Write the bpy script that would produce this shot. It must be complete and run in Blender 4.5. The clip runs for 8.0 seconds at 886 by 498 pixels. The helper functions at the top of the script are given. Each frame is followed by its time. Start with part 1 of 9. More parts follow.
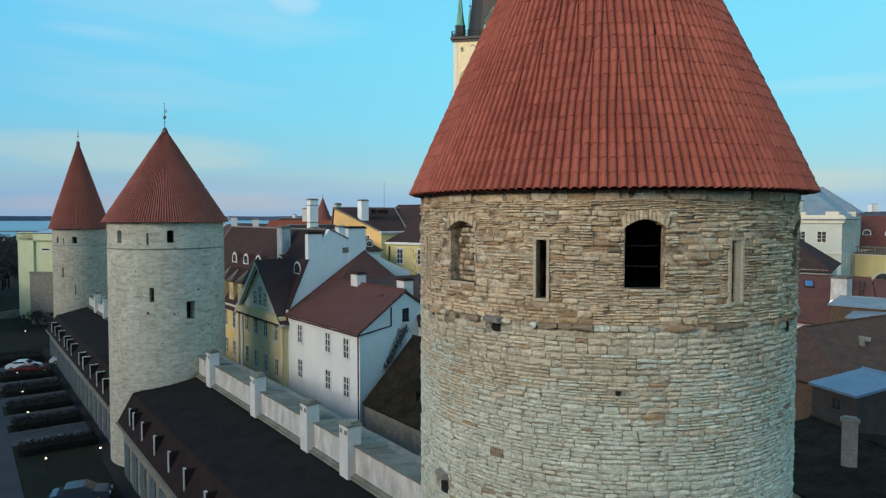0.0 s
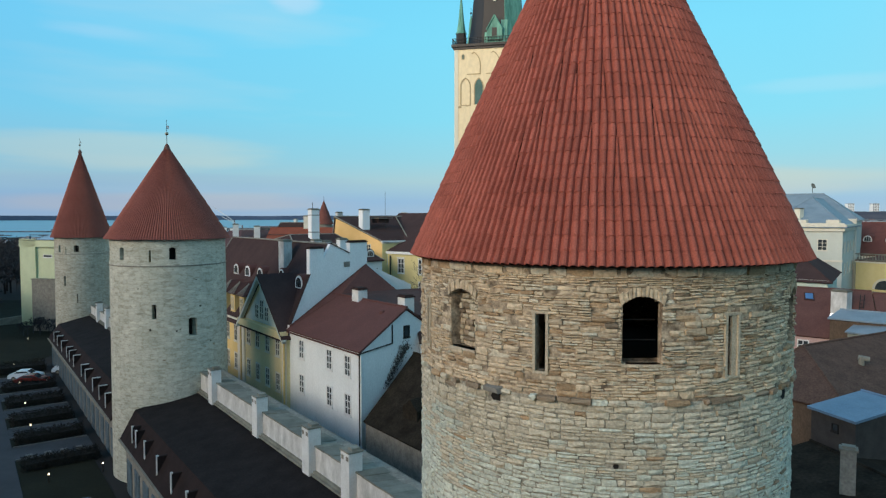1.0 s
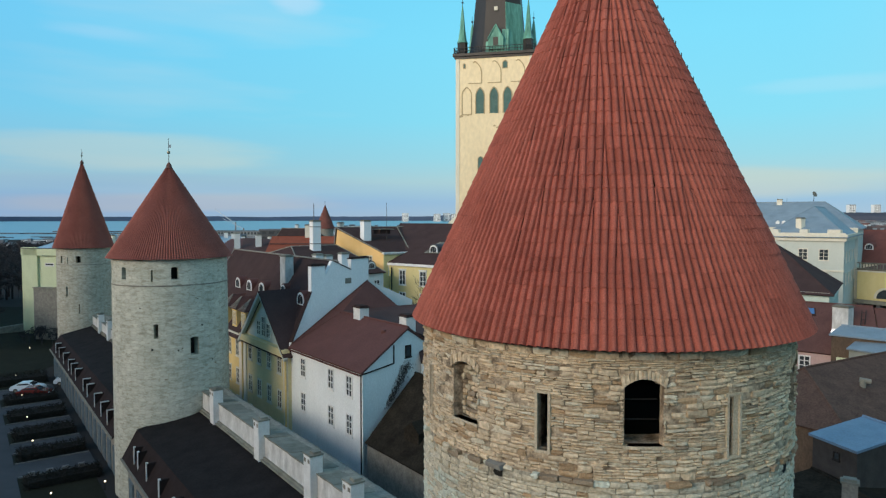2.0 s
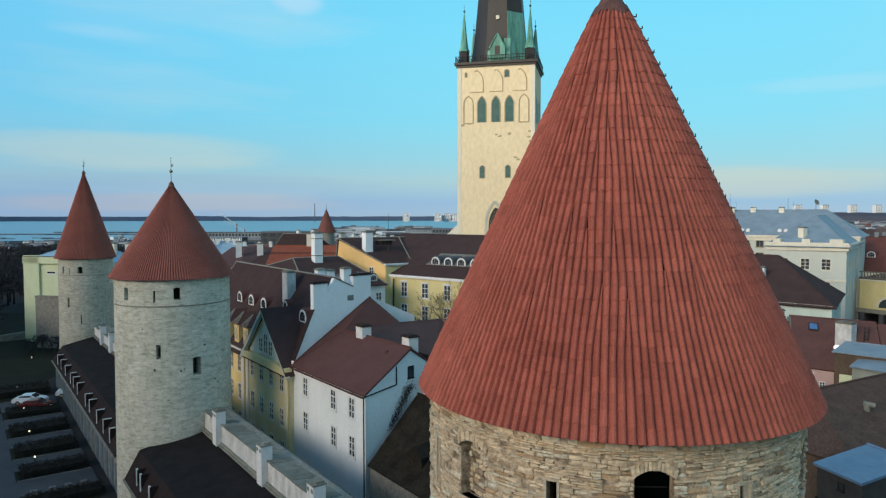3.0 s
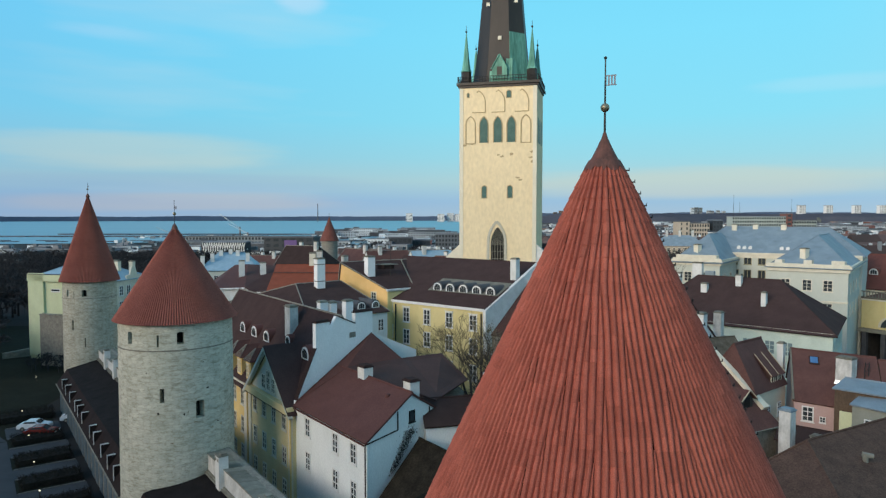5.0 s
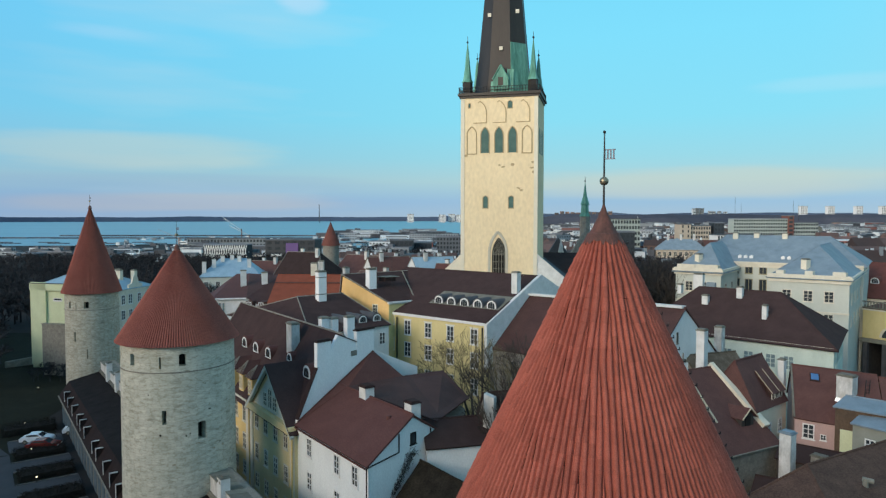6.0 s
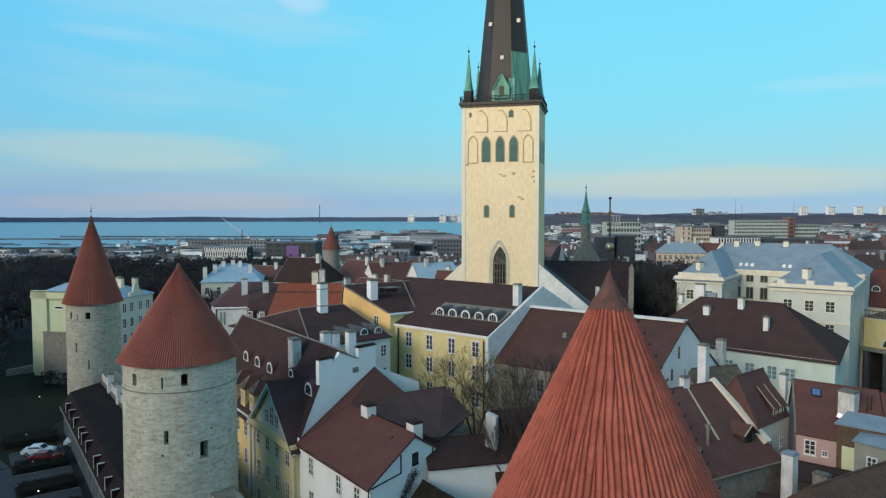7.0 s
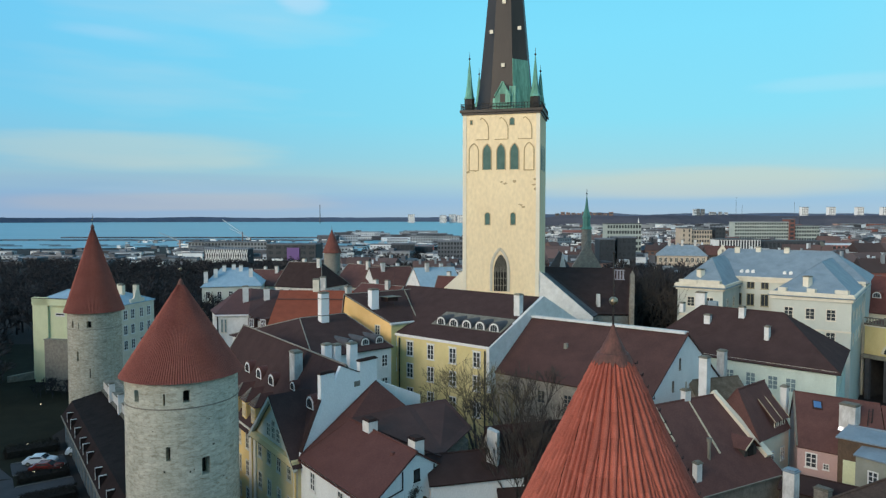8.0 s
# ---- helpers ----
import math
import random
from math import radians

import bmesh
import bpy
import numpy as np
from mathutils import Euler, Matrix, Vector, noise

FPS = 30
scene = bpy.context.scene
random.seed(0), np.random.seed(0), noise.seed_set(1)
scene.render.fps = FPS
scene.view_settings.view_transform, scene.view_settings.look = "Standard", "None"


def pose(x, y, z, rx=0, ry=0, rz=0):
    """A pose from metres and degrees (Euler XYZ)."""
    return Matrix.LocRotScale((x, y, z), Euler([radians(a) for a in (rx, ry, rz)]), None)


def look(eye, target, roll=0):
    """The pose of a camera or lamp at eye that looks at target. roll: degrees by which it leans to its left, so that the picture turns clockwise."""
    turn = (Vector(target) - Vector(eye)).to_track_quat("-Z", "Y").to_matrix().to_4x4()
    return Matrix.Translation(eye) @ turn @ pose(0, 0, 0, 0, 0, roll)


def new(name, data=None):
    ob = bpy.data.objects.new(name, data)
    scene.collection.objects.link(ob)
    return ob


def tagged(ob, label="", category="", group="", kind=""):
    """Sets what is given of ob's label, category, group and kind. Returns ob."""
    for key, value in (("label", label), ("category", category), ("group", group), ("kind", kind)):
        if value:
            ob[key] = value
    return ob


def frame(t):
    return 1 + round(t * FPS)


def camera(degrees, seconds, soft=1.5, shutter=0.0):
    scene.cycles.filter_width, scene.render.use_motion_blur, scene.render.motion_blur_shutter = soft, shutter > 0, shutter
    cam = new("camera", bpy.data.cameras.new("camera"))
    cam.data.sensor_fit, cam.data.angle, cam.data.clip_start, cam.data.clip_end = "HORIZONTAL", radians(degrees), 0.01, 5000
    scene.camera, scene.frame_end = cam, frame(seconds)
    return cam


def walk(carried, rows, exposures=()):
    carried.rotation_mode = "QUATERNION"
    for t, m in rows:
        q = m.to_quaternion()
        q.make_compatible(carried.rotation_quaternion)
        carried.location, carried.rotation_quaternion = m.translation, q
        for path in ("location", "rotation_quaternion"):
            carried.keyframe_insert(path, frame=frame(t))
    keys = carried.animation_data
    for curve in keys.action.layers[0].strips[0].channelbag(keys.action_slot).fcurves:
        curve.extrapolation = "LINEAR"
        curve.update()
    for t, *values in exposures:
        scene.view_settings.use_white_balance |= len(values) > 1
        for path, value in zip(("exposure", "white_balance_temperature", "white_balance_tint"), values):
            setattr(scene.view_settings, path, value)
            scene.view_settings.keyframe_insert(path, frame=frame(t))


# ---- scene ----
cam = camera(67.0, 8.0, soft=1.3)
PATH = [
    (0, (0.02, 0.02, 22.398), (0.021, 2.018, 22.303), 0.0),
    (0.5, (0.012, -0.056, 23.168), (0.012, 1.942, 23.072), 0.0),
    (1, (0.028, -0.131, 23.986), (0.026, 1.867, 23.889), 0.0),
    (1.5, (0.053, -0.146, 24.822), (0.049, 1.852, 24.727), 0.0),
    (3, (-0.161, 0.055, 27.517), (-0.169, 2.053, 27.421), 0.0),
    (3.5, (-0.155, 0.114, 28.524), (-0.165, 2.111, 28.427), 0.0),
    (4, (-0.123, 0.059, 29.546), (-0.134, 2.057, 29.448), 0.0),
    (4.5, (-0.04, -0.047, 30.572), (-0.054, 1.95, 30.474), 0.0),
    (6, (0.033, -0.232, 33.577), (0.012, 1.766, 33.48), 0.0),
    (6.5, (-0.018, -0.184, 34.505), (-0.04, 1.813, 34.408), 0.0),
    (7, (-0.114, -0.158, 35.386), (-0.136, 1.839, 35.289), 0.0),
    (7.5, (-0.179, -0.17, 36.231), (-0.202, 1.827, 36.133), 0.0),
    (8, (-0.228, -0.154, 36.881), (-0.251, 1.843, 36.784), 0.0),
]
walk(cam, [(t, look(eye, target, roll)) for t, eye, target, roll in PATH])

# ---- light ----
SUN_AZ, SUN_EL = radians(224.5), radians(12.0)   # azimuth of the sun as an angle from +x, and its height
sun_from = Vector((math.cos(SUN_AZ) * math.cos(SUN_EL), math.sin(SUN_AZ) * math.cos(SUN_EL), math.sin(SUN_EL)))
world = bpy.data.worlds.new("sky")
scene.world = world
world.use_nodes = True
wt = world.node_tree
wt.nodes.clear()
w_out = wt.nodes.new("ShaderNodeOutputWorld")
w_bg = wt.nodes.new("ShaderNodeBackground")
w_sky = wt.nodes.new("ShaderNodeTexSky")
w_sky.sky_type = "NISHITA"
w_sky.sun_disc = False
w_sky.sun_elevation = SUN_EL
w_sky.sun_rotation = math.pi / 2 - SUN_AZ
w_sky.altitude = 40
w_sky.air_density, w_sky.dust_density, w_sky.ozone_density = 1.0, 0.1, 3.0
w_tint = wt.nodes.new("ShaderNodeMix")
w_tint.data_type, w_tint.blend_type = "RGBA", "MULTIPLY"
w_tint.inputs[0].default_value = 1.0
w_tint.inputs[7].default_value = (0.86, 1.10, 1.22, 1)
# thin streaks of cloud over the whole sky
w_co = wt.nodes.new("ShaderNodeTexCoord")
w_map = wt.nodes.new("ShaderNodeMapping")
w_map.inputs["Scale"].default_value = (1.1, 1.1, 8.0)
w_map.inputs["Location"].default_value = (3.1, 0.4, 0.35)
w_noise = wt.nodes.new("ShaderNodeTexNoise")
w_noise.inputs["Scale"].default_value = 1.3
w_noise.inputs["Detail"].default_value = 4
w_noise.inputs["Roughness"].default_value = 0.5
w_ramp = wt.nodes.new("ShaderNodeValToRGB")
w_ramp.color_ramp.elements[0].position, w_ramp.color_ramp.elements[1].position = 0.58, 0.85
w_ramp.color_ramp.elements[1].color = (0.42, 0.42, 0.42, 1)
w_cloud = wt.nodes.new("ShaderNodeMix")
w_cloud.data_type = "RGBA"
w_cloud.inputs[7].default_value = (3.9, 4.35, 4.1, 1)
# a veil of haze: lilac-blue low down, cyan above
w_sep = wt.nodes.new("ShaderNodeSeparateXYZ")
w_grad = wt.nodes.new("ShaderNodeValToRGB")
w_grad.color_ramp.elements[0].position, w_grad.color_ramp.elements[0].color = 0.0, (1.75, 2.55, 3.45, 1)
w_grad.color_ramp.elements[1].position, w_grad.color_ramp.elements[1].color = 0.36, (0.95, 3.75, 5.2, 1)
for pos, col in ((0.022, (1.45, 2.45, 3.65, 1)), (0.052, (2.05, 3.15, 3.45, 1)), (0.085, (1.6, 3.45, 4.0, 1)), (0.14, (1.26, 3.78, 4.62, 1)), (0.25, (1.12, 3.92, 5.08, 1)), (0.52, (1.35, 3.0, 4.1, 1)), (0.80, (1.4, 2.75, 3.9, 1))):
    w_grad.color_ramp.elements.new(pos).color = col
w_two = wt.nodes.new("ShaderNodeMix")
w_two.data_type = "RGBA"
w_two.inputs[0].default_value = 0.93
wt.links.new(w_co.outputs["Generated"], w_sep.inputs[0])
wt.links.new(w_sep.outputs[2], w_grad.inputs[0])
# towards the low sun the veil thins and the warm glow of the evening shows
w_dot = wt.nodes.new("ShaderNodeVectorMath")
w_dot.operation = "DOT_PRODUCT"
w_dot.inputs[1].default_value = sun_from
w_veil = wt.nodes.new("ShaderNodeMapRange")
w_veil.inputs[1].default_value, w_veil.inputs[2].default_value = -0.25, 0.85
w_veil.inputs[3].default_value, w_veil.inputs[4].default_value = 0.93, 0.5
wt.links.new(w_co.outputs["Generated"], w_dot.inputs[0])
wt.links.new(w_dot.outputs["Value"], w_veil.inputs[0])
wt.links.new(w_veil.outputs[0], w_two.inputs[0])
wt.links.new(w_grad.outputs[0], w_two.inputs[7])
wt.links.new(w_co.outputs["Generated"], w_map.inputs["Vector"])
wt.links.new(w_map.outputs[0], w_noise.inputs["Vector"])
wt.links.new(w_noise.outputs[0], w_ramp.inputs[0])
wt.links.new(w_sky.outputs[0], w_tint.inputs[6])
wt.links.new(w_tint.outputs[2], w_two.inputs[6])
wt.links.new(w_two.outputs[2], w_cloud.inputs[6])
wt.links.new(w_ramp.outputs[0], w_cloud.inputs[0])


def sky_math(op, a_, b_):
    nd = wt.nodes.new("ShaderNodeMath")
    nd.operation = op
    for i_, v_ in enumerate((a_, b_)):
        if isinstance(v_, (int, float)):
            nd.inputs[i_].default_value = v_
        else:
            wt.links.new(v_, nd.inputs[i_])
    return nd.outputs[0]


def cloud_bank(base, cx, cz, sx, sz, most, colour):
    """A soft bank of cloud round one direction, with a ragged outline."""
    dx = sky_math("DIVIDE", sky_math("SUBTRACT", w_sep.outputs[0], cx), sx)
    dz = sky_math("DIVIDE", sky_math("SUBTRACT", w_sep.outputs[2], cz), sz)
    d2 = sky_math("ADD", sky_math("MULTIPLY", dx, dx), sky_math("MULTIPLY", dz, dz))
    rag = sky_math("MULTIPLY", sky_math("SUBTRACT", w_rag.outputs[0], 0.5), 3.0)
    rng = wt.nodes.new("ShaderNodeMapRange")
    rng.interpolation_type = "SMOOTHSTEP"
    rng.inputs[1].default_value, rng.inputs[2].default_value = 1.3, 0.0
    rng.inputs[3].default_value, rng.inputs[4].default_value = 0.0, most
    wt.links.new(sky_math("ADD", d2, rag), rng.inputs[0])
    mx = wt.nodes.new("ShaderNodeMix")
    mx.data_type = "RGBA"
    mx.inputs[7].default_value = (*colour, 1)
    wt.links.new(rng.outputs[0], mx.inputs[0])
    wt.links.new(base, mx.inputs[6])
    return mx.outputs[2]


w_rag = wt.nodes.new("ShaderNodeTexNoise")
w_rag.inputs["Scale"].default_value = 3.0
w_rag.inputs["Detail"].default_value = 5
wt.links.new(w_map.outputs[0], w_rag.inputs["Vector"])
w_last = w_cloud.outputs[2]
for bank in ((-0.44, 0.088, 0.20, 0.026, 0.40, (3.7, 4.0, 3.2)), (-0.36, 0.048, 0.30, 0.012, 0.30, (1.7, 2.7, 3.6)), (-0.40, 0.02, 0.28, 0.014, 0.45, (3.1, 3.0, 2.8)), (0.34, 0.048, 0.30, 0.022, 0.42, (3.4, 3.5, 2.9)), (-0.205, 0.295, 0.035, 0.018, 0.40, (3.6, 4.4, 5.0)), (-0.44, 0.235, 0.07, 0.010, 0.25, (3.0, 4.3, 5.0)), (0.5, 0.17, 0.10, 0.012, 0.22, (3.0, 4.2, 4.8))):
    w_last = cloud_bank(w_last, *bank)
# the sky deepens away from the glow, towards the open sea
w_deep = wt.nodes.new("ShaderNodeMapRange")
w_deep.inputs[1].default_value, w_deep.inputs[2].default_value = 0.05, -0.6
wt.links.new(w_sep.outputs[0], w_deep.inputs[0])
w_dim = wt.nodes.new("ShaderNodeMix")
w_dim.data_type, w_dim.blend_type = "RGBA", "MULTIPLY"
w_dim.inputs[7].default_value = (0.80, 0.84, 0.96, 1)
wt.links.new(w_deep.outputs[0], w_dim.inputs[0])
wt.links.new(w_last, w_dim.inputs[6])
# and pales the other way, over the land
w_land = wt.nodes.new("ShaderNodeMapRange")
w_land.interpolation_type = "SMOOTHSTEP"
w_land.inputs[1].default_value, w_land.inputs[2].default_value = 0.42, 1.0
w_land.inputs[4].default_value = 0.6
wt.links.new(w_sep.outputs[0], w_land.inputs[0])
w_pale = wt.nodes.new("ShaderNodeMix")
w_pale.data_type = "RGBA"
w_pale.inputs[7].default_value = (2.7, 3.7, 4.1, 1)
wt.links.new(w_land.outputs[0], w_pale.inputs[0])
wt.links.new(w_dim.outputs[2], w_pale.inputs[6])
wt.links.new(w_pale.outputs[2], w_bg.inputs[0])
wt.links.new(w_bg.outputs[0], w_out.inputs[0])
w_bg.inputs[1].default_value = 0.19

sun_data = bpy.data.lights.new("sun", "SUN")
sun_data.energy, sun_data.angle, sun_data.color = 4.35, radians(46), (1.0, 0.845, 0.645)
sun = new("sun", sun_data)
sun.matrix_world = look(sun_from * 300, (0, 0, 0))

# ---- materials ----


def surf(name, c1, c2, scale=1.0, rough=0.85, bump=0.15, fine=14.0, stain=0.25, squeeze=(1, 1, 1), vary=0.0, metal=0.0, isle=False, spec=0.4, grit=0.07):
    """A rough surface in two colours: large stains, fine grain and relief; vary: brightness change from piece to piece."""
    m = bpy.data.materials.new(name)
    m.use_nodes = True
    nt = m.node_tree
    b = nt.nodes["Principled BSDF"]
    b.inputs["Roughness"].default_value = rough
    b.inputs["Metallic"].default_value = metal
    b.inputs["Specular IOR Level"].default_value = spec
    geo = nt.nodes.new("ShaderNodeNewGeometry")
    mp = nt.nodes.new("ShaderNodeMapping")
    mp.inputs["Scale"].default_value = squeeze
    nt.links.new(geo.outputs["Position"], mp.inputs[0])
    big = nt.nodes.new("ShaderNodeTexNoise")
    big.inputs["Scale"].default_value = scale
    big.inputs["Detail"].default_value = 5
    big.inputs["Roughness"].default_value = 0.6
    small = nt.nodes.new("ShaderNodeTexNoise")
    small.inputs["Scale"].default_value = fine
    small.inputs["Detail"].default_value = 3
    nt.links.new(mp.outputs[0], big.inputs["Vector"])
    nt.links.new(mp.outputs[0], small.inputs["Vector"])
    ramp = nt.nodes.new("ShaderNodeValToRGB")
    ramp.color_ramp.elements[0].position, ramp.color_ramp.elements[1].position = 0.5 - stain, 0.5 + stain
    ramp.color_ramp.elements[0].color, ramp.color_ramp.elements[1].color = (*c1, 1), (*c2, 1)
    nt.links.new(big.outputs[0], ramp.inputs[0])
    grain = nt.nodes.new("ShaderNodeMapRange")
    grain.inputs[1].default_value, grain.inputs[2].default_value = 0.3, 0.7
    grain.inputs[3].default_value, grain.inputs[4].default_value = 1 - grit, 1 + grit
    nt.links.new(small.outputs[0], grain.inputs[0])
    last = grain.outputs[0]
    if vary:
        info = nt.nodes.new("ShaderNodeObjectInfo")
        val = info.outputs["Random"]
        if isle:
            add = nt.nodes.new("ShaderNodeMath")
            add.operation = "ADD"
            fr = nt.nodes.new("ShaderNodeMath")
            fr.operation = "FRACT"
            nt.links.new(val, add.inputs[0])
            nt.links.new(geo.outputs["Random Per Island"], add.inputs[1])
            nt.links.new(add.outputs[0], fr.inputs[0])
            val = fr.outputs[0]
        rng = nt.nodes.new("ShaderNodeMapRange")
        rng.inputs[3].default_value, rng.inputs[4].default_value = 1 - vary, 1 + vary
        nt.links.new(val, rng.inputs[0])
        mul = nt.nodes.new("ShaderNodeMath")
        mul.operation = "MULTIPLY"
        nt.links.new(last, mul.inputs[0])
        nt.links.new(rng.outputs[0], mul.inputs[1])
        last = mul.outputs[0]
    mix = nt.nodes.new("ShaderNodeMix")
    mix.data_type, mix.blend_type = "RGBA", "MULTIPLY"
    mix.inputs[0].default_value = 1.0
    nt.links.new(ramp.outputs[0], mix.inputs[6])
    nt.links.new(last, mix.inputs[7])
    nt.links.new(mix.outputs[2], b.inputs["Base Color"])
    if bump:
        bm_ = nt.nodes.new("ShaderNodeBump")
        bm_.inputs["Strength"].default_value = bump
        bm_.inputs["Distance"].default_value = 0.03
        nt.links.new(small.outputs[0], bm_.inputs["Height"])
        nt.links.new(bm_.outputs[0], b.inputs["Normal"])
    return m


def masonry(name, c1, c2, cm, width=0.42, height=0.16, rough=0.9):
    """Coursed rubble for far walls: laid out by a UV map in metres."""
    m = surf(name, c1, c2, 0.5, rough, 0.0)
    nt = m.node_tree
    b = nt.nodes["Principled BSDF"]
    uv = nt.nodes.new("ShaderNodeUVMap")
    warp = nt.nodes.new("ShaderNodeTexNoise")
    warp.inputs["Scale"].default_value = 1.7
    off = nt.nodes.new("ShaderNodeMix")
    off.data_type = "VECTOR"
    off.inputs[0].default_value = 0.15
    lay_flat = nt.nodes.new("ShaderNodeMapping")
    lay_flat.inputs["Scale"].default_value = (1 / width, 1 / height, 1)
    cell = nt.nodes.new("ShaderNodeTexVoronoi")
    cell.voronoi_dimensions = "2D"
    edge_ = nt.nodes.new("ShaderNodeTexVoronoi")
    edge_.voronoi_dimensions = "2D"
    edge_.feature = "DISTANCE_TO_EDGE"
    for v_ in (cell, edge_):
        v_.inputs["Scale"].default_value = 1.0
        v_.inputs["Randomness"].default_value = 0.75
    nt.links.new(uv.outputs[0], warp.inputs["Vector"])
    nt.links.new(uv.outputs[0], off.inputs[4])
    nt.links.new(warp.outputs[1], off.inputs[5])
    nt.links.new(off.outputs[1], lay_flat.inputs[0])
    nt.links.new(lay_flat.outputs[0], cell.inputs["Vector"])
    nt.links.new(lay_flat.outputs[0], edge_.inputs["Vector"])
    grey = nt.nodes.new("ShaderNodeSeparateColor")
    nt.links.new(cell.outputs["Color"], grey.inputs[0])
    tone = nt.nodes.new("ShaderNodeMapRange")
    tone.inputs[3].default_value, tone.inputs[4].default_value = 0.88, 1.08
    nt.links.new(grey.outputs[0], tone.inputs[0])
    joint = nt.nodes.new("ShaderNodeValToRGB")
    joint.color_ramp.elements[0].position, joint.color_ramp.elements[1].position = 0.02, 0.14
    joint.color_ramp.elements[0].color, joint.color_ramp.elements[1].color = (*cm, 1), (1, 1, 1, 1)
    nt.links.new(edge_.outputs["Distance"], joint.inputs[0])
    br = nt.nodes.new("ShaderNodeMix")
    br.data_type, br.blend_type = "RGBA", "MULTIPLY"
    br.inputs[0].default_value = 1.0
    nt.links.new(joint.outputs[0], br.inputs[6])
    nt.links.new(tone.outputs[0], br.inputs[7])
    was = b.inputs["Base Color"].links[0].from_socket
    mul = nt.nodes.new("ShaderNodeMix")
    mul.data_type, mul.blend_type = "RGBA", "MULTIPLY"
    mul.inputs[0].default_value = 1.0
    nt.links.new(was, mul.inputs[6])
    nt.links.new(br.outputs[2], mul.inputs[7])
    rub = nt.nodes.new("ShaderNodeTexNoise")
    rub.inputs["Scale"].default_value = 1.9
    rub.inputs["Detail"].default_value = 6
    rub.inputs["Roughness"].default_value = 0.72
    flat = nt.nodes.new("ShaderNodeMapping")
    flat.inputs["Scale"].default_value = (0.7, 1.7, 1)
    nt.links.new(uv.outputs[0], flat.inputs[0])
    nt.links.new(flat.outputs[0], rub.inputs["Vector"])
    spots = nt.nodes.new("ShaderNodeValToRGB")
    spots.color_ramp.elements[0].position, spots.color_ramp.elements[1].position = 0.33, 0.52
    spots.color_ramp.elements[0].color, spots.color_ramp.elements[1].color = (0.62, 0.59, 0.55, 1), (1.04, 1.04, 1.04, 1)
    nt.links.new(rub.outputs[0], spots.inputs[0])
    worn = nt.nodes.new("ShaderNodeMix")
    worn.data_type, worn.blend_type = "RGBA", "MULTIPLY"
    worn.inputs[0].default_value = 1.0
    nt.links.new(mul.outputs[2], worn.inputs[6])
    nt.links.new(spots.outputs[0], worn.inputs[7])
    nt.links.new(worn.outputs[2], b.inputs["Base Color"])
    bp = nt.nodes.new("ShaderNodeBump")
    bp.inputs["Strength"].default_value = 0.3
    bp.inputs["Distance"].default_value = 0.04
    nt.links.new(joint.outputs[0], bp.inputs["Height"])
    nt.links.new(bp.outputs[0], b.inputs["Normal"])
    return m


def glow(name, colour, power):
    m = bpy.data.materials.new(name)
    m.use_nodes = True
    b = m.node_tree.nodes["Principled BSDF"]
    b.inputs["Base Color"].default_value = (0.02, 0.02, 0.02, 1)
    b.inputs["Emission Color"].default_value = (*colour, 1)
    b.inputs["Emission Strength"].default_value = power
    return m


STONE_UP = surf("limestone_weathered", (0.48, 0.365, 0.24), (0.66, 0.53, 0.365), 0.9, 0.92, 0.7, 11, 0.22, vary=0.17, isle=True, spec=0.2, grit=0.26)
STONE_LOW = surf("limestone_pale", (0.465, 0.47, 0.375), (0.615, 0.62, 0.51), 0.6, 0.92, 1.0, 13, 0.22, vary=0.10, isle=True, spec=0.2, grit=0.22)
STONE_DARK = surf("limestone_stained", (0.22, 0.165, 0.11), (0.34, 0.265, 0.185), 1.5, 0.92, 0.5, 26, vary=0.2, isle=True, spec=0.2, grit=0.18)
STONE_MID = surf("limestone_buff", (0.47, 0.40, 0.285), (0.63, 0.56, 0.425), 0.8, 0.92, 1.0, 13, 0.22, vary=0.13, isle=True, spec=0.2, grit=0.24)
STONE_RUST = surf("limestone_rust", (0.33, 0.22, 0.125), (0.46, 0.32, 0.19), 1.5, 0.92, 0.8, 20, vary=0.22, isle=True, spec=0.2, grit=0.22)
MORTAR = surf("lime_mortar", (0.15, 0.11, 0.072), (0.58, 0.455, 0.315), 3.8, 0.95, 1.0, 18, 0.15, grit=0.3)
MORTAR_PALE = surf("pale_lime_mortar", (0.16, 0.14, 0.105), (0.52, 0.475, 0.37), 4.2, 0.95, 1.0, 18, 0.16, grit=0.28)
DRESSED = surf("dressed_limestone", (0.44, 0.36, 0.25), (0.58, 0.49, 0.355), 2, 0.85, 0.5, 24, grit=0.2)
TILE = surf("clay_roof_tile", (0.308, 0.078, 0.052), (0.425, 0.123, 0.083), 0.7, 0.78, 0.25, 30, 0.3, vary=0.15, isle=True, spec=0.22, grit=0.2)
TILE_FAR = surf("clay_roof_far", (0.225, 0.073, 0.055), (0.315, 0.107, 0.080), 0.5, 0.85, 0.3, 9, 0.3, vary=0.12, isle=True, spec=0.2, grit=0.18)
TILE_DULL = surf("dull_clay_roof", (0.13, 0.048, 0.038), (0.20, 0.075, 0.058), 0.5, 0.85, 0.3, 9, 0.3, spec=0.2)
TILE_BED = surf("roof_underlay", (0.05, 0.016, 0.012), (0.08, 0.024, 0.016), 2, 0.9, 0.1)
CAP_METAL = surf("lead_cap", (0.085, 0.040, 0.032), (0.17, 0.068, 0.050), 3.5, 0.75, 0.3, 16, 0.2, (1, 1, 0.4), grit=0.2)
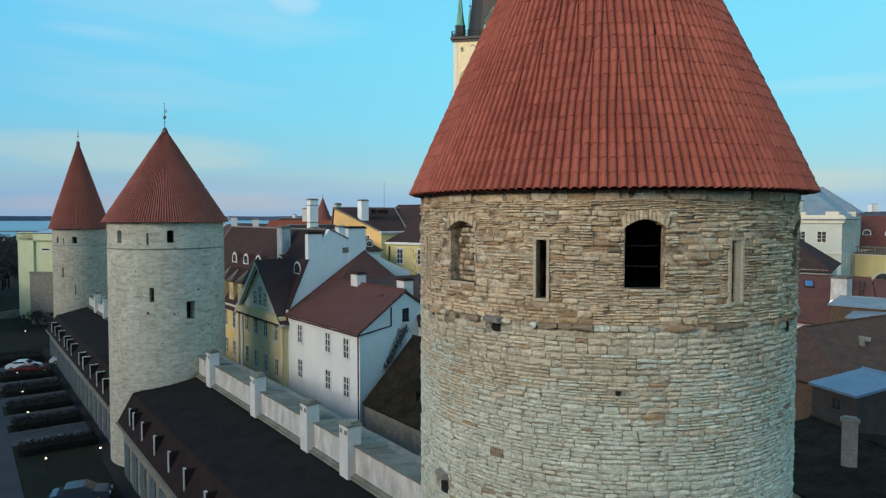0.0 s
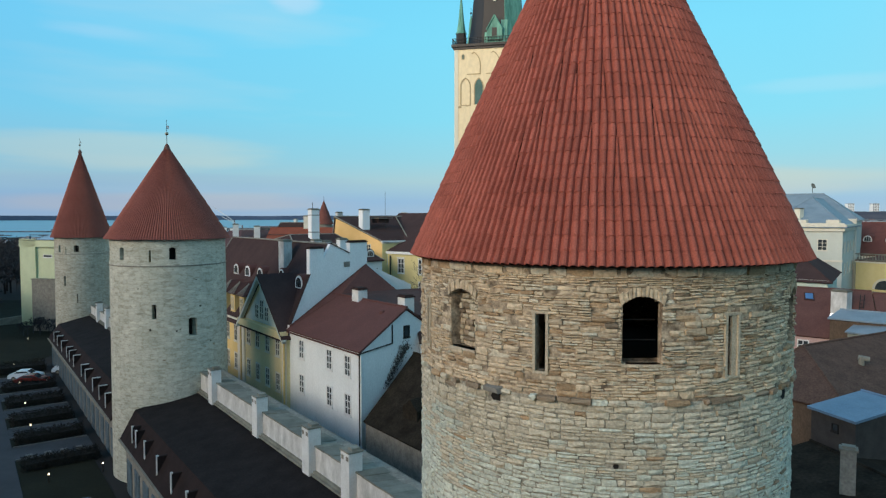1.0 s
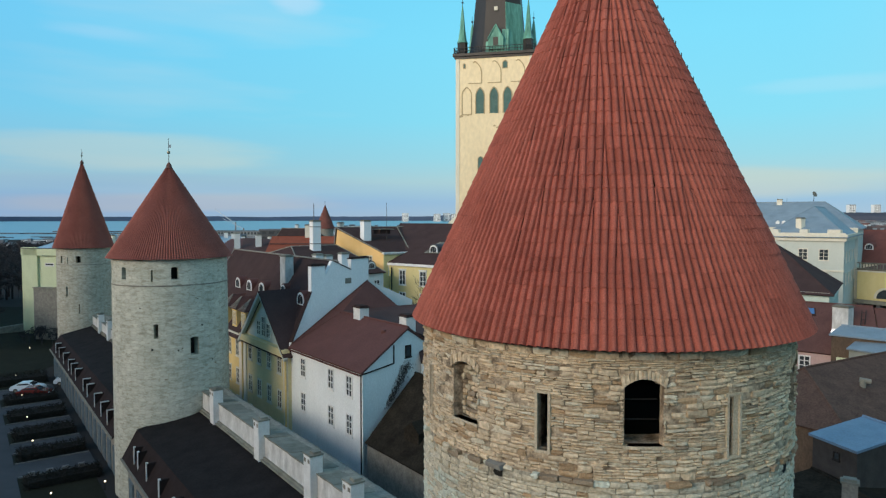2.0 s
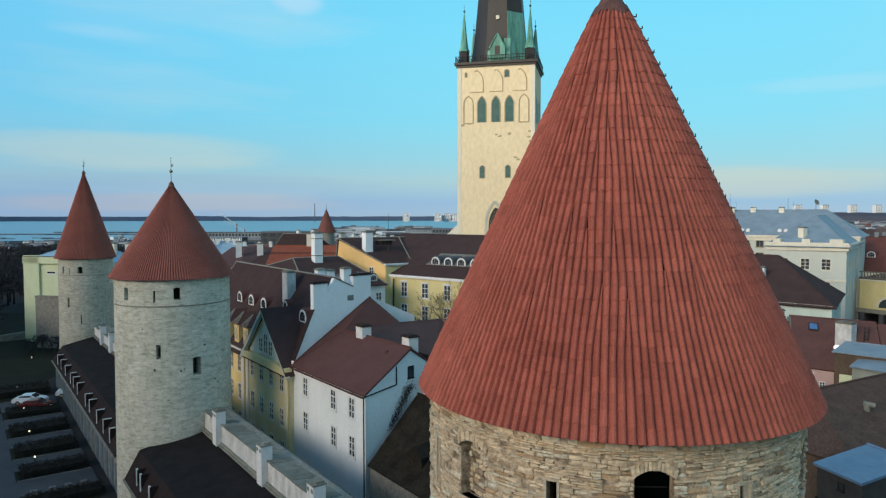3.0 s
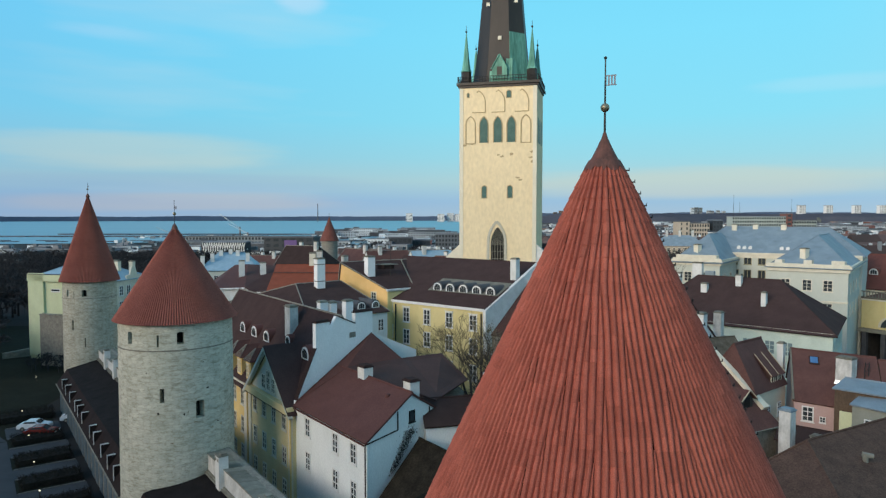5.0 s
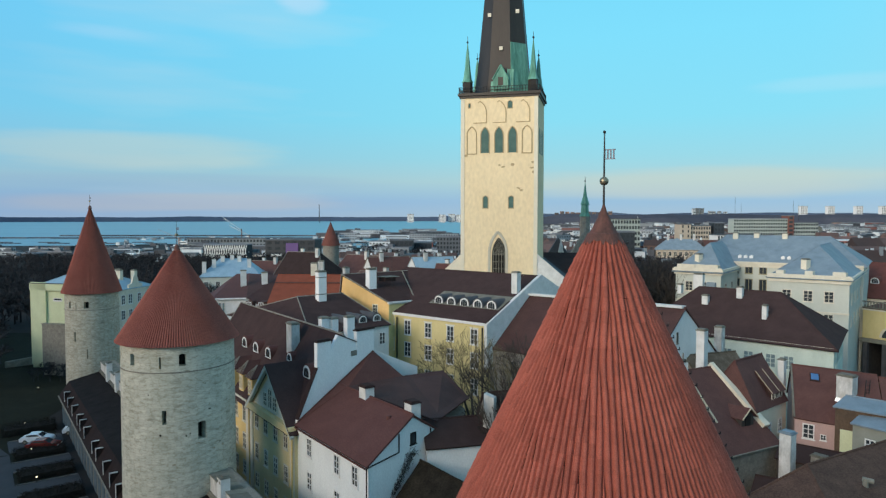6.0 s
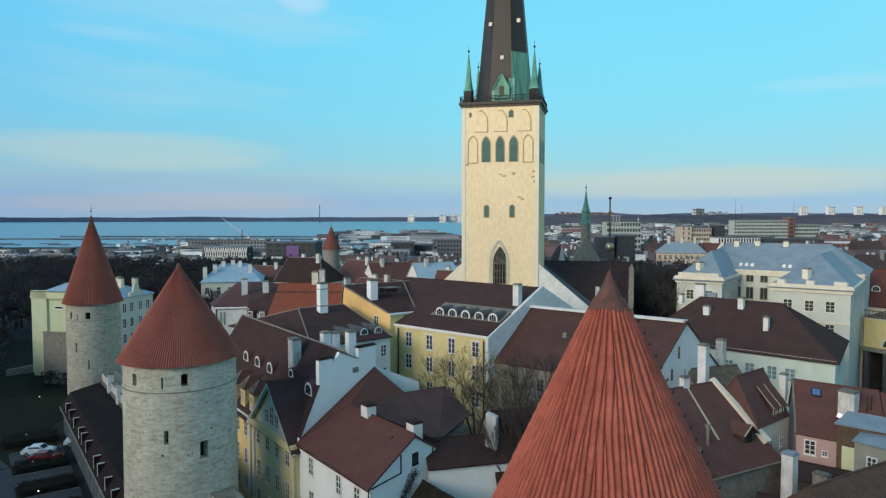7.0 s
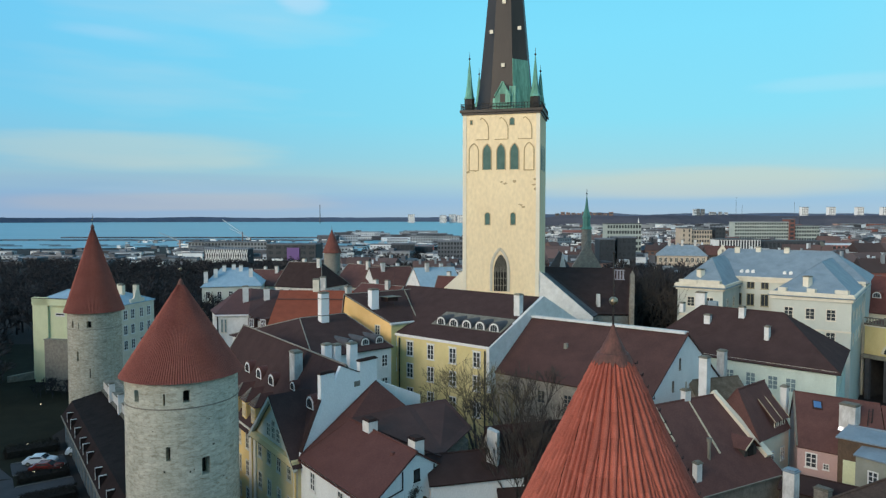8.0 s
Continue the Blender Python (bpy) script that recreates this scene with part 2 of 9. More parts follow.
IRON = surf("wrought_iron", (0.02, 0.02, 0.022), (0.05, 0.045, 0.04), 6, 0.5, 0.1, metal=0.6)
VANE = surf("grey_painted_iron", (0.13, 0.13, 0.16), (0.24, 0.24, 0.28), 6, 0.5, 0.1)
BRASS = surf("weathered_brass", (0.22, 0.19, 0.13), (0.35, 0.31, 0.22), 6, 0.4, 0.1, metal=0.7)
MASON_T = masonry("coursed_limestone", (0.415, 0.412, 0.335), (0.59, 0.58, 0.49), (0.88, 0.86, 0.82), 0.55, 0.19)
MASON_T3 = masonry("coursed_limestone_grey", (0.37, 0.355, 0.285), (0.50, 0.48, 0.40), (0.84, 0.81, 0.77), 0.6, 0.21)
WHITE = surf("white_limewash", (0.52, 0.52, 0.50), (0.74, 0.74, 0.72), 0.9, 0.9, 0.2, 10, 0.3, spec=0.2)
WHITE_OLD = surf("stained_limewash", (0.36, 0.355, 0.33), (0.70, 0.69, 0.66), 1.3, 0.92, 0.3, 8, 0.22, (1, 1, 0.5), spec=0.2)
COPING = surf("grey_coping", (0.14, 0.135, 0.11), (0.25, 0.24, 0.20), 1.2, 0.95, 0.3, 12, vary=0.2, spec=0.1)
FELT = surf("tarred_roof_felt", (0.0135, 0.012, 0.012), (0.025, 0.0215, 0.021), 0.7, 0.95, 0.25, 9, spec=0.06, grit=0.2)
ROOF_CHESTNUT = surf("chestnut_tile_roof", (0.058, 0.032, 0.029), (0.096, 0.050, 0.044), 0.35, 0.8, 0.4, 8, 0.3, (1, 1, 1.6), spec=0.15, grit=0.18)
ROOF_BROWN = surf("brown_sheet_roof", (0.090, 0.037, 0.031), (0.130, 0.055, 0.046), 0.5, 0.75, 0.35, 7, 0.3, (1, 1, 1.6), spec=0.2, grit=0.15)
ROOF_RED = surf("red_brown_tile_roof", (0.084, 0.041, 0.036), (0.133, 0.063, 0.053), 0.6, 0.8, 0.4, 9, 0.3, spec=0.2, grit=0.18)
ROOF_ORANGE = surf("orange_tile_roof", (0.20, 0.050, 0.026), (0.30, 0.080, 0.042), 0.6, 0.8, 0.4, 9, 0.3, spec=0.2, grit=0.18)
ROOF_RUST = surf("rusty_tile_roof", (0.115, 0.040, 0.030), (0.175, 0.062, 0.048), 0.6, 0.8, 0.4, 9, 0.3, spec=0.2, grit=0.18)
ROOF_DARK = surf("dark_sheet_roof", (0.034, 0.022, 0.021), (0.060, 0.038, 0.034), 0.6, 0.9, 0.2, 12, 0.3, spec=0.08)
ROOF_OLD = surf("old_brown_tiles", (0.072, 0.044, 0.034), (0.130, 0.077, 0.057), 1.0, 0.9, 0.5, 8, 0.25, spec=0.1, grit=0.25)
ROOF_DEEP = surf("painted_blue_sheet", (0.10, 0.17, 0.25), (0.16, 0.24, 0.33), 0.8, 0.55, 0.15, 8, 0.3, spec=0.3, grit=0.12)
ROOF_MOSS = surf("old_mossy_tiles", (0.075, 0.062, 0.045), (0.16, 0.13, 0.10), 1.1, 0.95, 0.5, 7, 0.25, spec=0.1, grit=0.2)
ROOF_UMBER = surf("umber_sheet_roof", (0.050, 0.032, 0.030), (0.078, 0.049, 0.046), 0.5, 0.85, 0.25, 10, 0.3, spec=0.03, grit=0.14)
ROOF_SKY = surf("light_blue_sheet", (0.22, 0.33, 0.41), (0.33, 0.46, 0.55), 0.5, 0.55, 0.1, 8, 0.3, spec=0.3)
ROOF_BLUE = surf("galvanised_roof", (0.165, 0.215, 0.25), (0.265, 0.33, 0.375), 0.5, 0.6, 0.1, 8, 0.3, metal=0.1, spec=0.3)
PAINT_WHITE = surf("white_plaster", (0.60, 0.61, 0.60), (0.76, 0.76, 0.74), 0.45, 0.9, 0.12, 10, 0.3, (1, 1, 0.6), spec=0.2)
PAINT_YELLOW = surf("ochre_plaster", (0.62, 0.45, 0.18), (0.75, 0.56, 0.25), 0.5, 0.9, 0.12, 10, 0.3, (1, 1, 0.6), spec=0.2)
PAINT_PALE = surf("pale_yellow_plaster", (0.58, 0.48, 0.22), (0.70, 0.60, 0.31), 0.5, 0.9, 0.12, 10, 0.3, (1, 1, 0.6), spec=0.2)
PAINT_ORANGE = surf("orange_plaster", (0.72, 0.45, 0.17), (0.83, 0.55, 0.24), 0.5, 0.9, 0.12, 10, spec=0.2)
PAINT_GREEN = surf("pale_green_plaster", (0.46, 0.55, 0.49), (0.58, 0.67, 0.60), 0.5, 0.9, 0.12, 10, 0.3, (1, 1, 0.6), spec=0.2)
PAINT_LIME = surf("lime_yellow_plaster", (0.54, 0.575, 0.36), (0.64, 0.68, 0.45), 0.5, 0.9, 0.12, 10, 0.3, (1, 1, 0.6), spec=0.2)
PAINT_CREAM = surf("cream_plaster", (0.62, 0.57, 0.45), (0.75, 0.69, 0.56), 0.3, 0.9, 0.12, 10, 0.3, (1, 1, 0.6), spec=0.2)
PAINT_CHURCH = surf("church_limewash", (0.73, 0.59, 0.375), (0.79, 0.65, 0.425), 0.14, 0.9, 0.03, 2, 0.3, (1, 1, 0.5), spec=0.2)
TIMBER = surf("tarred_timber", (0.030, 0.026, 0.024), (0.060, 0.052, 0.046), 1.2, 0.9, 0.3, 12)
SKIRT = surf("dark_brown_roof", (0.020, 0.014, 0.013), (0.035, 0.024, 0.022), 0.7, 0.9, 0.3, 9, spec=0.08)
ROOF_BLACK = surf("black_mossy_tiles", (0.012, 0.010, 0.008), (0.036, 0.030, 0.022), 0.9, 0.95, 0.6, 6, 0.25, spec=0.05, grit=0.25)
PAINT_PINK = surf("pink_plaster", (0.42, 0.29, 0.27), (0.52, 0.37, 0.34), 0.5, 0.9, 0.12, 10, spec=0.2)
PAINT_SAGE = surf("grey_green_plaster", (0.21, 0.225, 0.19), (0.29, 0.30, 0.26), 0.5, 0.9, 0.12, 10, spec=0.2)
PAINT_OLIVE = surf("olive_plaster", (0.26, 0.24, 0.15), (0.36, 0.33, 0.21), 0.5, 0.9, 0.12, 10, spec=0.2)
STONE_GREY = surf("grey_rubble", (0.17, 0.155, 0.13), (0.30, 0.28, 0.24), 1.8, 0.92, 0.5, 7, spec=0.2, grit=0.18)
COPPER = surf("green_copper", (0.055, 0.17, 0.125), (0.17, 0.41, 0.315), 1.6, 0.6, 0.15, 6, 0.2, (1, 1, 0.12), grit=0.15)
SPIRE = surf("dark_copper", (0.024, 0.020, 0.017), (0.050, 0.040, 0.033), 0.25, 0.5, 0.15, 4, 0.3, (1, 1, 0.2), metal=0.2)
PAINT_COURT = surf("grey_cream_stucco", (0.45, 0.475, 0.425), (0.575, 0.595, 0.535), 0.3, 0.9, 0.12, 10, 0.3, (1, 1, 0.6), spec=0.2)
TRIM = surf("white_trim", (0.62, 0.62, 0.60), (0.76, 0.76, 0.74), 2, 0.7, 0.05)
CORNICE = surf("pale_cornice", (0.56, 0.52, 0.42), (0.70, 0.66, 0.55), 1, 0.85, 0.1)
GLASS = surf("dark_window_glass", (0.022, 0.027, 0.031), (0.060, 0.070, 0.076), 0.8, 0.08, 0.0, spec=0.6)
# the reflected sky is painted into this pale glass
GLASS_PALE = surf("sky_tinted_glass", (0.13, 0.19, 0.21), (0.22, 0.29, 0.31), 0.8, 0.12, 0.0, spec=0.6)
GLASS_GREEN = surf("church_glass", (0.045, 0.105, 0.092), (0.085, 0.165, 0.148), 1, 0.5, 0.0, spec=0.2)
# near-black that stands in for the darkness inside openings
VOID = surf("recess_shade", (0.008, 0.007, 0.006), (0.016, 0.014, 0.012), 2, 0.95, 0.0)
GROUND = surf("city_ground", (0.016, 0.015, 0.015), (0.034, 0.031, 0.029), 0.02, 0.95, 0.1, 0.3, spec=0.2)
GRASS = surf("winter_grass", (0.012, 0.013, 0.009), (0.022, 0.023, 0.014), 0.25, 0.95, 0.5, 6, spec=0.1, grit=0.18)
ASPHALT = surf("asphalt", (0.036, 0.040, 0.046), (0.058, 0.062, 0.068), 0.3, 0.9, 0.3, 20, spec=0.2)
KERB = surf("kerb_stone", (0.09, 0.09, 0.088), (0.15, 0.15, 0.145), 1, 0.9, 0.2)
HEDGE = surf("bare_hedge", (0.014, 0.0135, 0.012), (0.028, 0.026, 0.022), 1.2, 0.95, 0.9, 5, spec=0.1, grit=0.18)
WATER = surf("sea_water", (0.06, 0.16, 0.235), (0.14, 0.26, 0.34), 0.006, 0.3, 0.06, 0.05, 0.2, (0.35, 3, 1), spec=0.4, grit=0.12)
BARK = surf("bark", (0.042, 0.037, 0.033), (0.080, 0.070, 0.062), 3, 0.95, 0.3, spec=0.1)
TWIG = surf("bare_twigs", (0.13, 0.11, 0.065), (0.21, 0.175, 0.10), 2, 0.95, 0.0, spec=0.1)
WOOD_FAR = surf("bare_wood", (0.026, 0.026, 0.029), (0.054, 0.052, 0.055), 0.05, 0.95, 0.0, 0.6, spec=0.1, vary=0.4, isle=True)
DOOR_BLUE = surf("faded_blue_door", (0.07, 0.10, 0.12), (0.15, 0.20, 0.225), 1, 0.7, 0.1)
CAR_WHITE = surf("white_car_paint", (0.62, 0.66, 0.70), (0.68, 0.72, 0.76), 1, 0.25, 0.0)
CAR_RED = surf("dark_red_car_paint", (0.16, 0.02, 0.02), (0.19, 0.03, 0.025), 1, 0.25, 0.0)
CAR_DARK = surf("dark_blue_car_paint", (0.03, 0.045, 0.07), (0.045, 0.06, 0.09), 1, 0.22, 0.0)
FOIL = surf("silver_flashing", (0.45, 0.47, 0.50), (0.75, 0.77, 0.80), 5, 0.3, 0.8, 9, 0.2, metal=0.6)
# the blue of the mirrored sky is put into the pane's colour
SKY_PANE = surf("sky_tinted_roof_glass", (0.05, 0.14, 0.30), (0.09, 0.20, 0.40), 1, 0.15, 0.0, spec=0.5)
TYRE = surf("tyre_rubber", (0.015, 0.015, 0.016), (0.022, 0.022, 0.023), 3, 0.8, 0.0)
# the haze of distance is mixed into this blue
HILL = surf("far_hill_hazed", (0.052, 0.082, 0.14), (0.085, 0.118, 0.18), 0.002, 1.0, 0.0, 0.01, spec=0.0)
SLATE = surf("grey_slate_roof", (0.055, 0.056, 0.062), (0.095, 0.095, 0.10), 0.7, 0.7, 0.3, 9, 0.3, spec=0.25, grit=0.2)
PAINT_BEIGE = surf("beige_ochre_plaster", (0.60, 0.49, 0.26), (0.73, 0.61, 0.35), 0.5, 0.9, 0.12, 10, 0.3, (1, 1, 0.6), spec=0.2)
PAINT_BRIGHT = surf("fresh_white_plaster", (0.74, 0.74, 0.73), (0.86, 0.86, 0.85), 0.45, 0.9, 0.12, 10, 0.3, (1, 1, 0.6), spec=0.2)
WALL_BROWN = surf("brown_stained_plaster", (0.07, 0.052, 0.040), (0.15, 0.105, 0.072), 0.8, 0.92, 0.3, 9, 0.25, (1, 1, 0.6), spec=0.1, grit=0.2)
PLASTER_COOL = surf("cool_white_plaster", (0.66, 0.69, 0.68), (0.79, 0.81, 0.80), 0.45, 0.9, 0.12, 10, 0.3, (1, 1, 0.6), spec=0.2)
FAR_PALE = surf("far_buildings_pale", (0.27, 0.31, 0.335), (0.47, 0.51, 0.54), 0.02, 0.9, 0.0, 0.2, vary=0.6, isle=True)
FAR_WARM = surf("far_buildings_warm", (0.15, 0.09, 0.075), (0.27, 0.18, 0.145), 0.02, 0.9, 0.0, 0.2, vary=0.6, isle=True)
FAR_BEIGE = surf("far_peach_plaster", (0.36, 0.29, 0.22), (0.50, 0.42, 0.33), 0.02, 0.9, 0.0, 0.2)
FAR_GREEN = surf("far_panel_flats", (0.27, 0.31, 0.285), (0.38, 0.42, 0.38), 0.02, 0.9, 0.0, 0.2)
FAR_BRICK = surf("far_red_brick", (0.14, 0.052, 0.042), (0.24, 0.10, 0.08), 0.02, 0.9, 0.0, 0.2, vary=0.4, isle=True)
FAR_DARK = surf("far_buildings_dark", (0.035, 0.042, 0.052), (0.085, 0.09, 0.10), 0.02, 0.9, 0.0, 0.2, vary=0.4, isle=True)
FAR_BLACK = surf("far_dark_glass", (0.017, 0.021, 0.027), (0.036, 0.042, 0.050), 0.02, 0.6, 0.0, 0.2)
FAR_ROOF = surf("far_roofs", (0.055, 0.065, 0.078), (0.17, 0.185, 0.21), 0.02, 0.8, 0.0, 0.2, vary=0.5, isle=True)
FAR_TILES = surf("far_pitched_roofs", (0.048, 0.044, 0.047), (0.145, 0.078, 0.063), 0.02, 0.85, 0.0, 0.2, vary=0.5, isle=True)
# lightened towards blue-grey to carry the haze in the colour
WOODS = surf("far_woods_hazed", (0.060, 0.064, 0.082), (0.098, 0.098, 0.115), 0.01, 1.0, 0.0, 0.2, spec=0.0)
PURPLE = glow("screen_purple", (0.20, 0.07, 0.42), 0.35)
LAMP = glow("bollard_light", (1.0, 0.86, 0.55), 2.6)

# ---- building helpers ----


def V(*a):
    return Vector(a)


def thing(name, at, label, category, group="", kind=""):
    """The Empty that carries a thing's parts, at the thing's base."""
    e = new(name)
    e.empty_display_size = 0.3
    e.location = at
    return tagged(e, label, category, group, kind)


def root(ob):
    while ob.parent:
        ob = ob.parent
    return ob


def part(name, bm, material, parent=None, label="", kind="", smooth=False):
    """Links a bmesh (in world coordinates) as one mesh object under a thing or a part."""
    me = bpy.data.meshes.new(name)
    bmesh.ops.recalc_face_normals(bm, faces=bm.faces)
    off = root(parent).location if parent else Vector((0, 0, 0))
    for v in bm.verts:
        v.co -= off
    bm.to_mesh(me)
    bm.free()
    me.materials.append(material)
    if smooth:
        me.shade_smooth()
    ob = new(name, me)
    if parent:
        ob.parent = parent
    return tagged(ob, label, "", "", kind)


def raw(name, verts, faces, material, parent=None, label="", kind="", smooth=False, uv=None):
    """The same from plain lists of points and faces."""
    me = bpy.data.meshes.new(name)
    off = root(parent).location if parent else Vector((0, 0, 0))
    pts = np.asarray(verts, dtype=float) - np.array(off)
    me.from_pydata(pts.tolist(), [], faces)
    if uv is not None:
        layer = me.uv_layers.new(name="UVMap")
        loops = np.zeros(len(me.loops), dtype=np.int32)
        me.loops.foreach_get("vertex_index", loops)
        layer.data.foreach_set("uv", np.asarray(uv, dtype=np.float32)[loops].ravel())
    me.materials.append(material)
    if smooth:
        me.shade_smooth()
    ob = new(name, me)
    if parent:
        ob.parent = parent
    return tagged(ob, label, "", "", kind)


def placed(name, me, parent, m, label=""):
    """An object on a shared mesh, at the world pose m, under a thing or part that stands unturned."""
    ob = new(name, me)
    if parent:
        ob.parent = parent
        ob.matrix_local = Matrix.Translation(-root(parent).location) @ m
    else:
        ob.matrix_world = m
    return tagged(ob, label)


def hexa(bm, low, high):
    """A solid between two loops of points (the same number in each)."""
    a = [bm.verts.new(p) for p in low]
    b = [bm.verts.new(p) for p in high]
    n = len(a)
    bm.faces.new(a[::-1])
    bm.faces.new(b)
    for i in range(n):
        bm.faces.new((a[i], a[(i + 1) % n], b[(i + 1) % n], b[i]))


def block(bm, c, x, y, z):
    """A box round the middle c with the half-axes x, y, z."""
    c, x, y, z = Vector(c), Vector(x), Vector(y), Vector(z)
    hexa(bm, (c - x - y - z, c + x - y - z, c + x + y - z, c - x + y - z), (c - x - y + z, c + x - y + z, c + x + y + z, c - x + y + z))


def slab(bm, poly, thick):
    """A plate below a flat polygon."""
    p = [Vector(q) for q in poly]
    n = (p[1] - p[0]).cross(p[2] - p[0]).normalized()
    if n.z < 0:
        n = -n
    hexa(bm, [q - n * thick for q in p], p)


def tube(bm, a, b, r1, r2, n=8):
    a, b = Vector(a), Vector(b)
    d = (b - a).normalized()
    s = d.orthogonal().normalized()
    t = d.cross(s)
    ring = [(math.cos(2 * math.pi * i / n), math.sin(2 * math.pi * i / n)) for i in range(n)]
    hexa(bm, [a + (s * c + t * k) * r1 for c, k in ring], [b + (s * c + t * k) * max(r2, 0.002) for c, k in ring])


def turned(bm, centre, profile, n=24):
    """A body of revolution about a vertical axis; profile: (radius, height) from low to high."""
    rings = []
    for r, z in profile:
        rings.append([bm.verts.new((centre[0] + max(r, 0.002) * math.cos(2 * math.pi * i / n), centre[1] + max(r, 0.002) * math.sin(2 * math.pi * i / n), z)) for i in range(n)])
    for lo, hi in zip(rings, rings[1:]):
        for i in range(n):
            bm.faces.new((lo[i], lo[(i + 1) % n], hi[(i + 1) % n], hi[i]))
    bm.faces.new(rings[0][::-1])
    bm.faces.new(rings[-1])


WINDOWS = {}


def grid_plate(name, xs, zs, y0, y1, material):
    """A pierced plate in one piece: the strips between each pair of cuts are solid, the fields between the strips are open."""
    verts, index, faces = [], {}, []
    def vert(x, y, z):
        k = (round(x, 4), y, round(z, 4))
        if k not in index:
            index[k] = len(verts)
            verts.append(k)
        return index[k]
    nx, nz = len(xs) - 1, len(zs) - 1
    solid = lambda i, j: 0 <= i < nx and 0 <= j < nz and (i % 2 == 0 or j % 2 == 0)
    for i in range(nx):
        for j in range(nz):
            if not solid(i, j):
                continue
            a, b, c, d = xs[i], xs[i + 1], zs[j], zs[j + 1]
            faces.append((vert(a, y0, c), vert(b, y0, c), vert(b, y0, d), vert(a, y0, d)))
            if not solid(i - 1, j):
                faces.append((vert(a, y1, c), vert(a, y0, c), vert(a, y0, d), vert(a, y1, d)))
            if not solid(i + 1, j):
                faces.append((vert(b, y0, c), vert(b, y1, c), vert(b, y1, d), vert(b, y0, d)))
            if not solid(i, j - 1):
                faces.append((vert(a, y1, c), vert(b, y1, c), vert(b, y0, c), vert(a, y0, c)))
            if not solid(i, j + 1):
                faces.append((vert(a, y0, d), vert(b, y0, d), vert(b, y1, d), vert(a, y1, d)))
    me = bpy.data.meshes.new(name)
    me.from_pydata(verts, [], faces)
    me.materials.append(material)
    return me


def window_mesh(w, h, bars, rows, head, mat, glass):
    """Shared meshes of a casement: surround with glazing bars, and the pane. x along the wall, -y outwards, z up from the middle."""
    key = (round(w, 2), round(h, 2), bars, rows, head, mat.name, glass.name)
    if key in WINDOWS:
        return WINDOWS[key]
    t = min(0.13, w * 0.13)
    def cuts(size, parts, thin):
        c = [(-size / 2 - t / 2, -size / 2 + t / 2)]
        c += [(-size / 2 + size * i / parts - thin, -size / 2 + size * i / parts + thin) for i in range(1, parts)]
        return c + [(size / 2 - t / 2, size / 2 + t / 2)]
    cx, cz = cuts(w, bars, t * 0.34), cuts(h, rows, t * 0.26)
    me = grid_plate("window", [v for c in cx for v in c], [v for c in cz for v in c], -0.075, 0.02, mat)
    pm = bpy.data.meshes.new("pane")
    bm = bmesh.new()
    block(bm, (0, -0.004, 0), (w / 2, 0, 0), (0, 0.008, 0), (0, 0, h / 2))
    bmesh.ops.recalc_face_normals(bm, faces=bm.faces)
    bm.to_mesh(pm)
    bm.free()
    pm.materials.append(glass)
    extra = []
    for nm, z, wide, out, tall in (("sill", -h / 2 - t / 2 - 0.05, w / 2 + t * 1.2, 0.13, 0.05),) + ((("lintel", h / 2 + 0.16, w / 2 + 0.16, 0.18, 0.06),) if head else ()):
        bm = bmesh.new()
        block(bm, (0, -out / 2 + 0.01, z), (wide, 0, 0), (0, out / 2, 0), (0, 0, tall))
        bmesh.ops.recalc_face_normals(bm, faces=bm.faces)
        em = bpy.data.meshes.new(nm)
        bm.to_mesh(em)
        bm.free()
        em.materials.append(mat)
        extra.append(em)
    WINDOWS[key] = (me, pm, extra)
    return WINDOWS[key]


def window(parent, at, along, w, h, bars=2, rows=3, head=False, mat=None, name="window", glass=None):
    """A window on a wall: at: its middle on the wall's face; along: the wall's way, with the outside on its right."""
    fm, pm, extra = window_mesh(w, h, bars, rows, head, mat or TRIM, glass or GLASS)
    a = Vector((along[0], along[1], 0)).normalized()
    y = Vector((0, 0, 1)).cross(a)
    m = Matrix(((a.x, y.x, 0, at[0]), (a.y, y.y, 0, at[1]), (0, 0, 1, at[2]), (0, 0, 0, 1)))
    f = placed(name, fm, parent, m)
    deep = parent.parent is not None
    for nm, me in [("pane", pm)] + [(e.name.split(".")[0], e) for e in extra]:
        p = new(nm, me)
        if deep:                       # no fourth level: the piece joins the window's own parent
            p.parent = parent
            p.matrix_local = f.matrix_local
        else:
            p.parent = f
    return f


def chimney(parent, x, y, base, top, w=0.9, d=0.7, yaw=126, mat=None, cap=True, cap_mat=None, name="chimney"):
    a = Vector((math.cos(radians(yaw)), math.sin(radians(yaw)), 0))
    b = Vector((-a.y, a.x, 0))
    bm = bmesh.new()
    block(bm, (x, y, (base + top) / 2), a * (w / 2), b * (d / 2), (0, 0, (top - base) / 2))
    c = part(name, bm, mat or WHITE_OLD, parent)
    if cap:
        bm = bmesh.new()
        block(bm, (x, y, top + 0.05), a * (w / 2 + 0.08), b * (d / 2 + 0.08), (0, 0, 0.06))
        block(bm, (x, y, top + 0.17), a * (w / 2 - 0.05), b * (d / 2 - 0.05), (0, 0, 0.06))
        part("cap", bm, cap_mat or COPING, c)
    return c


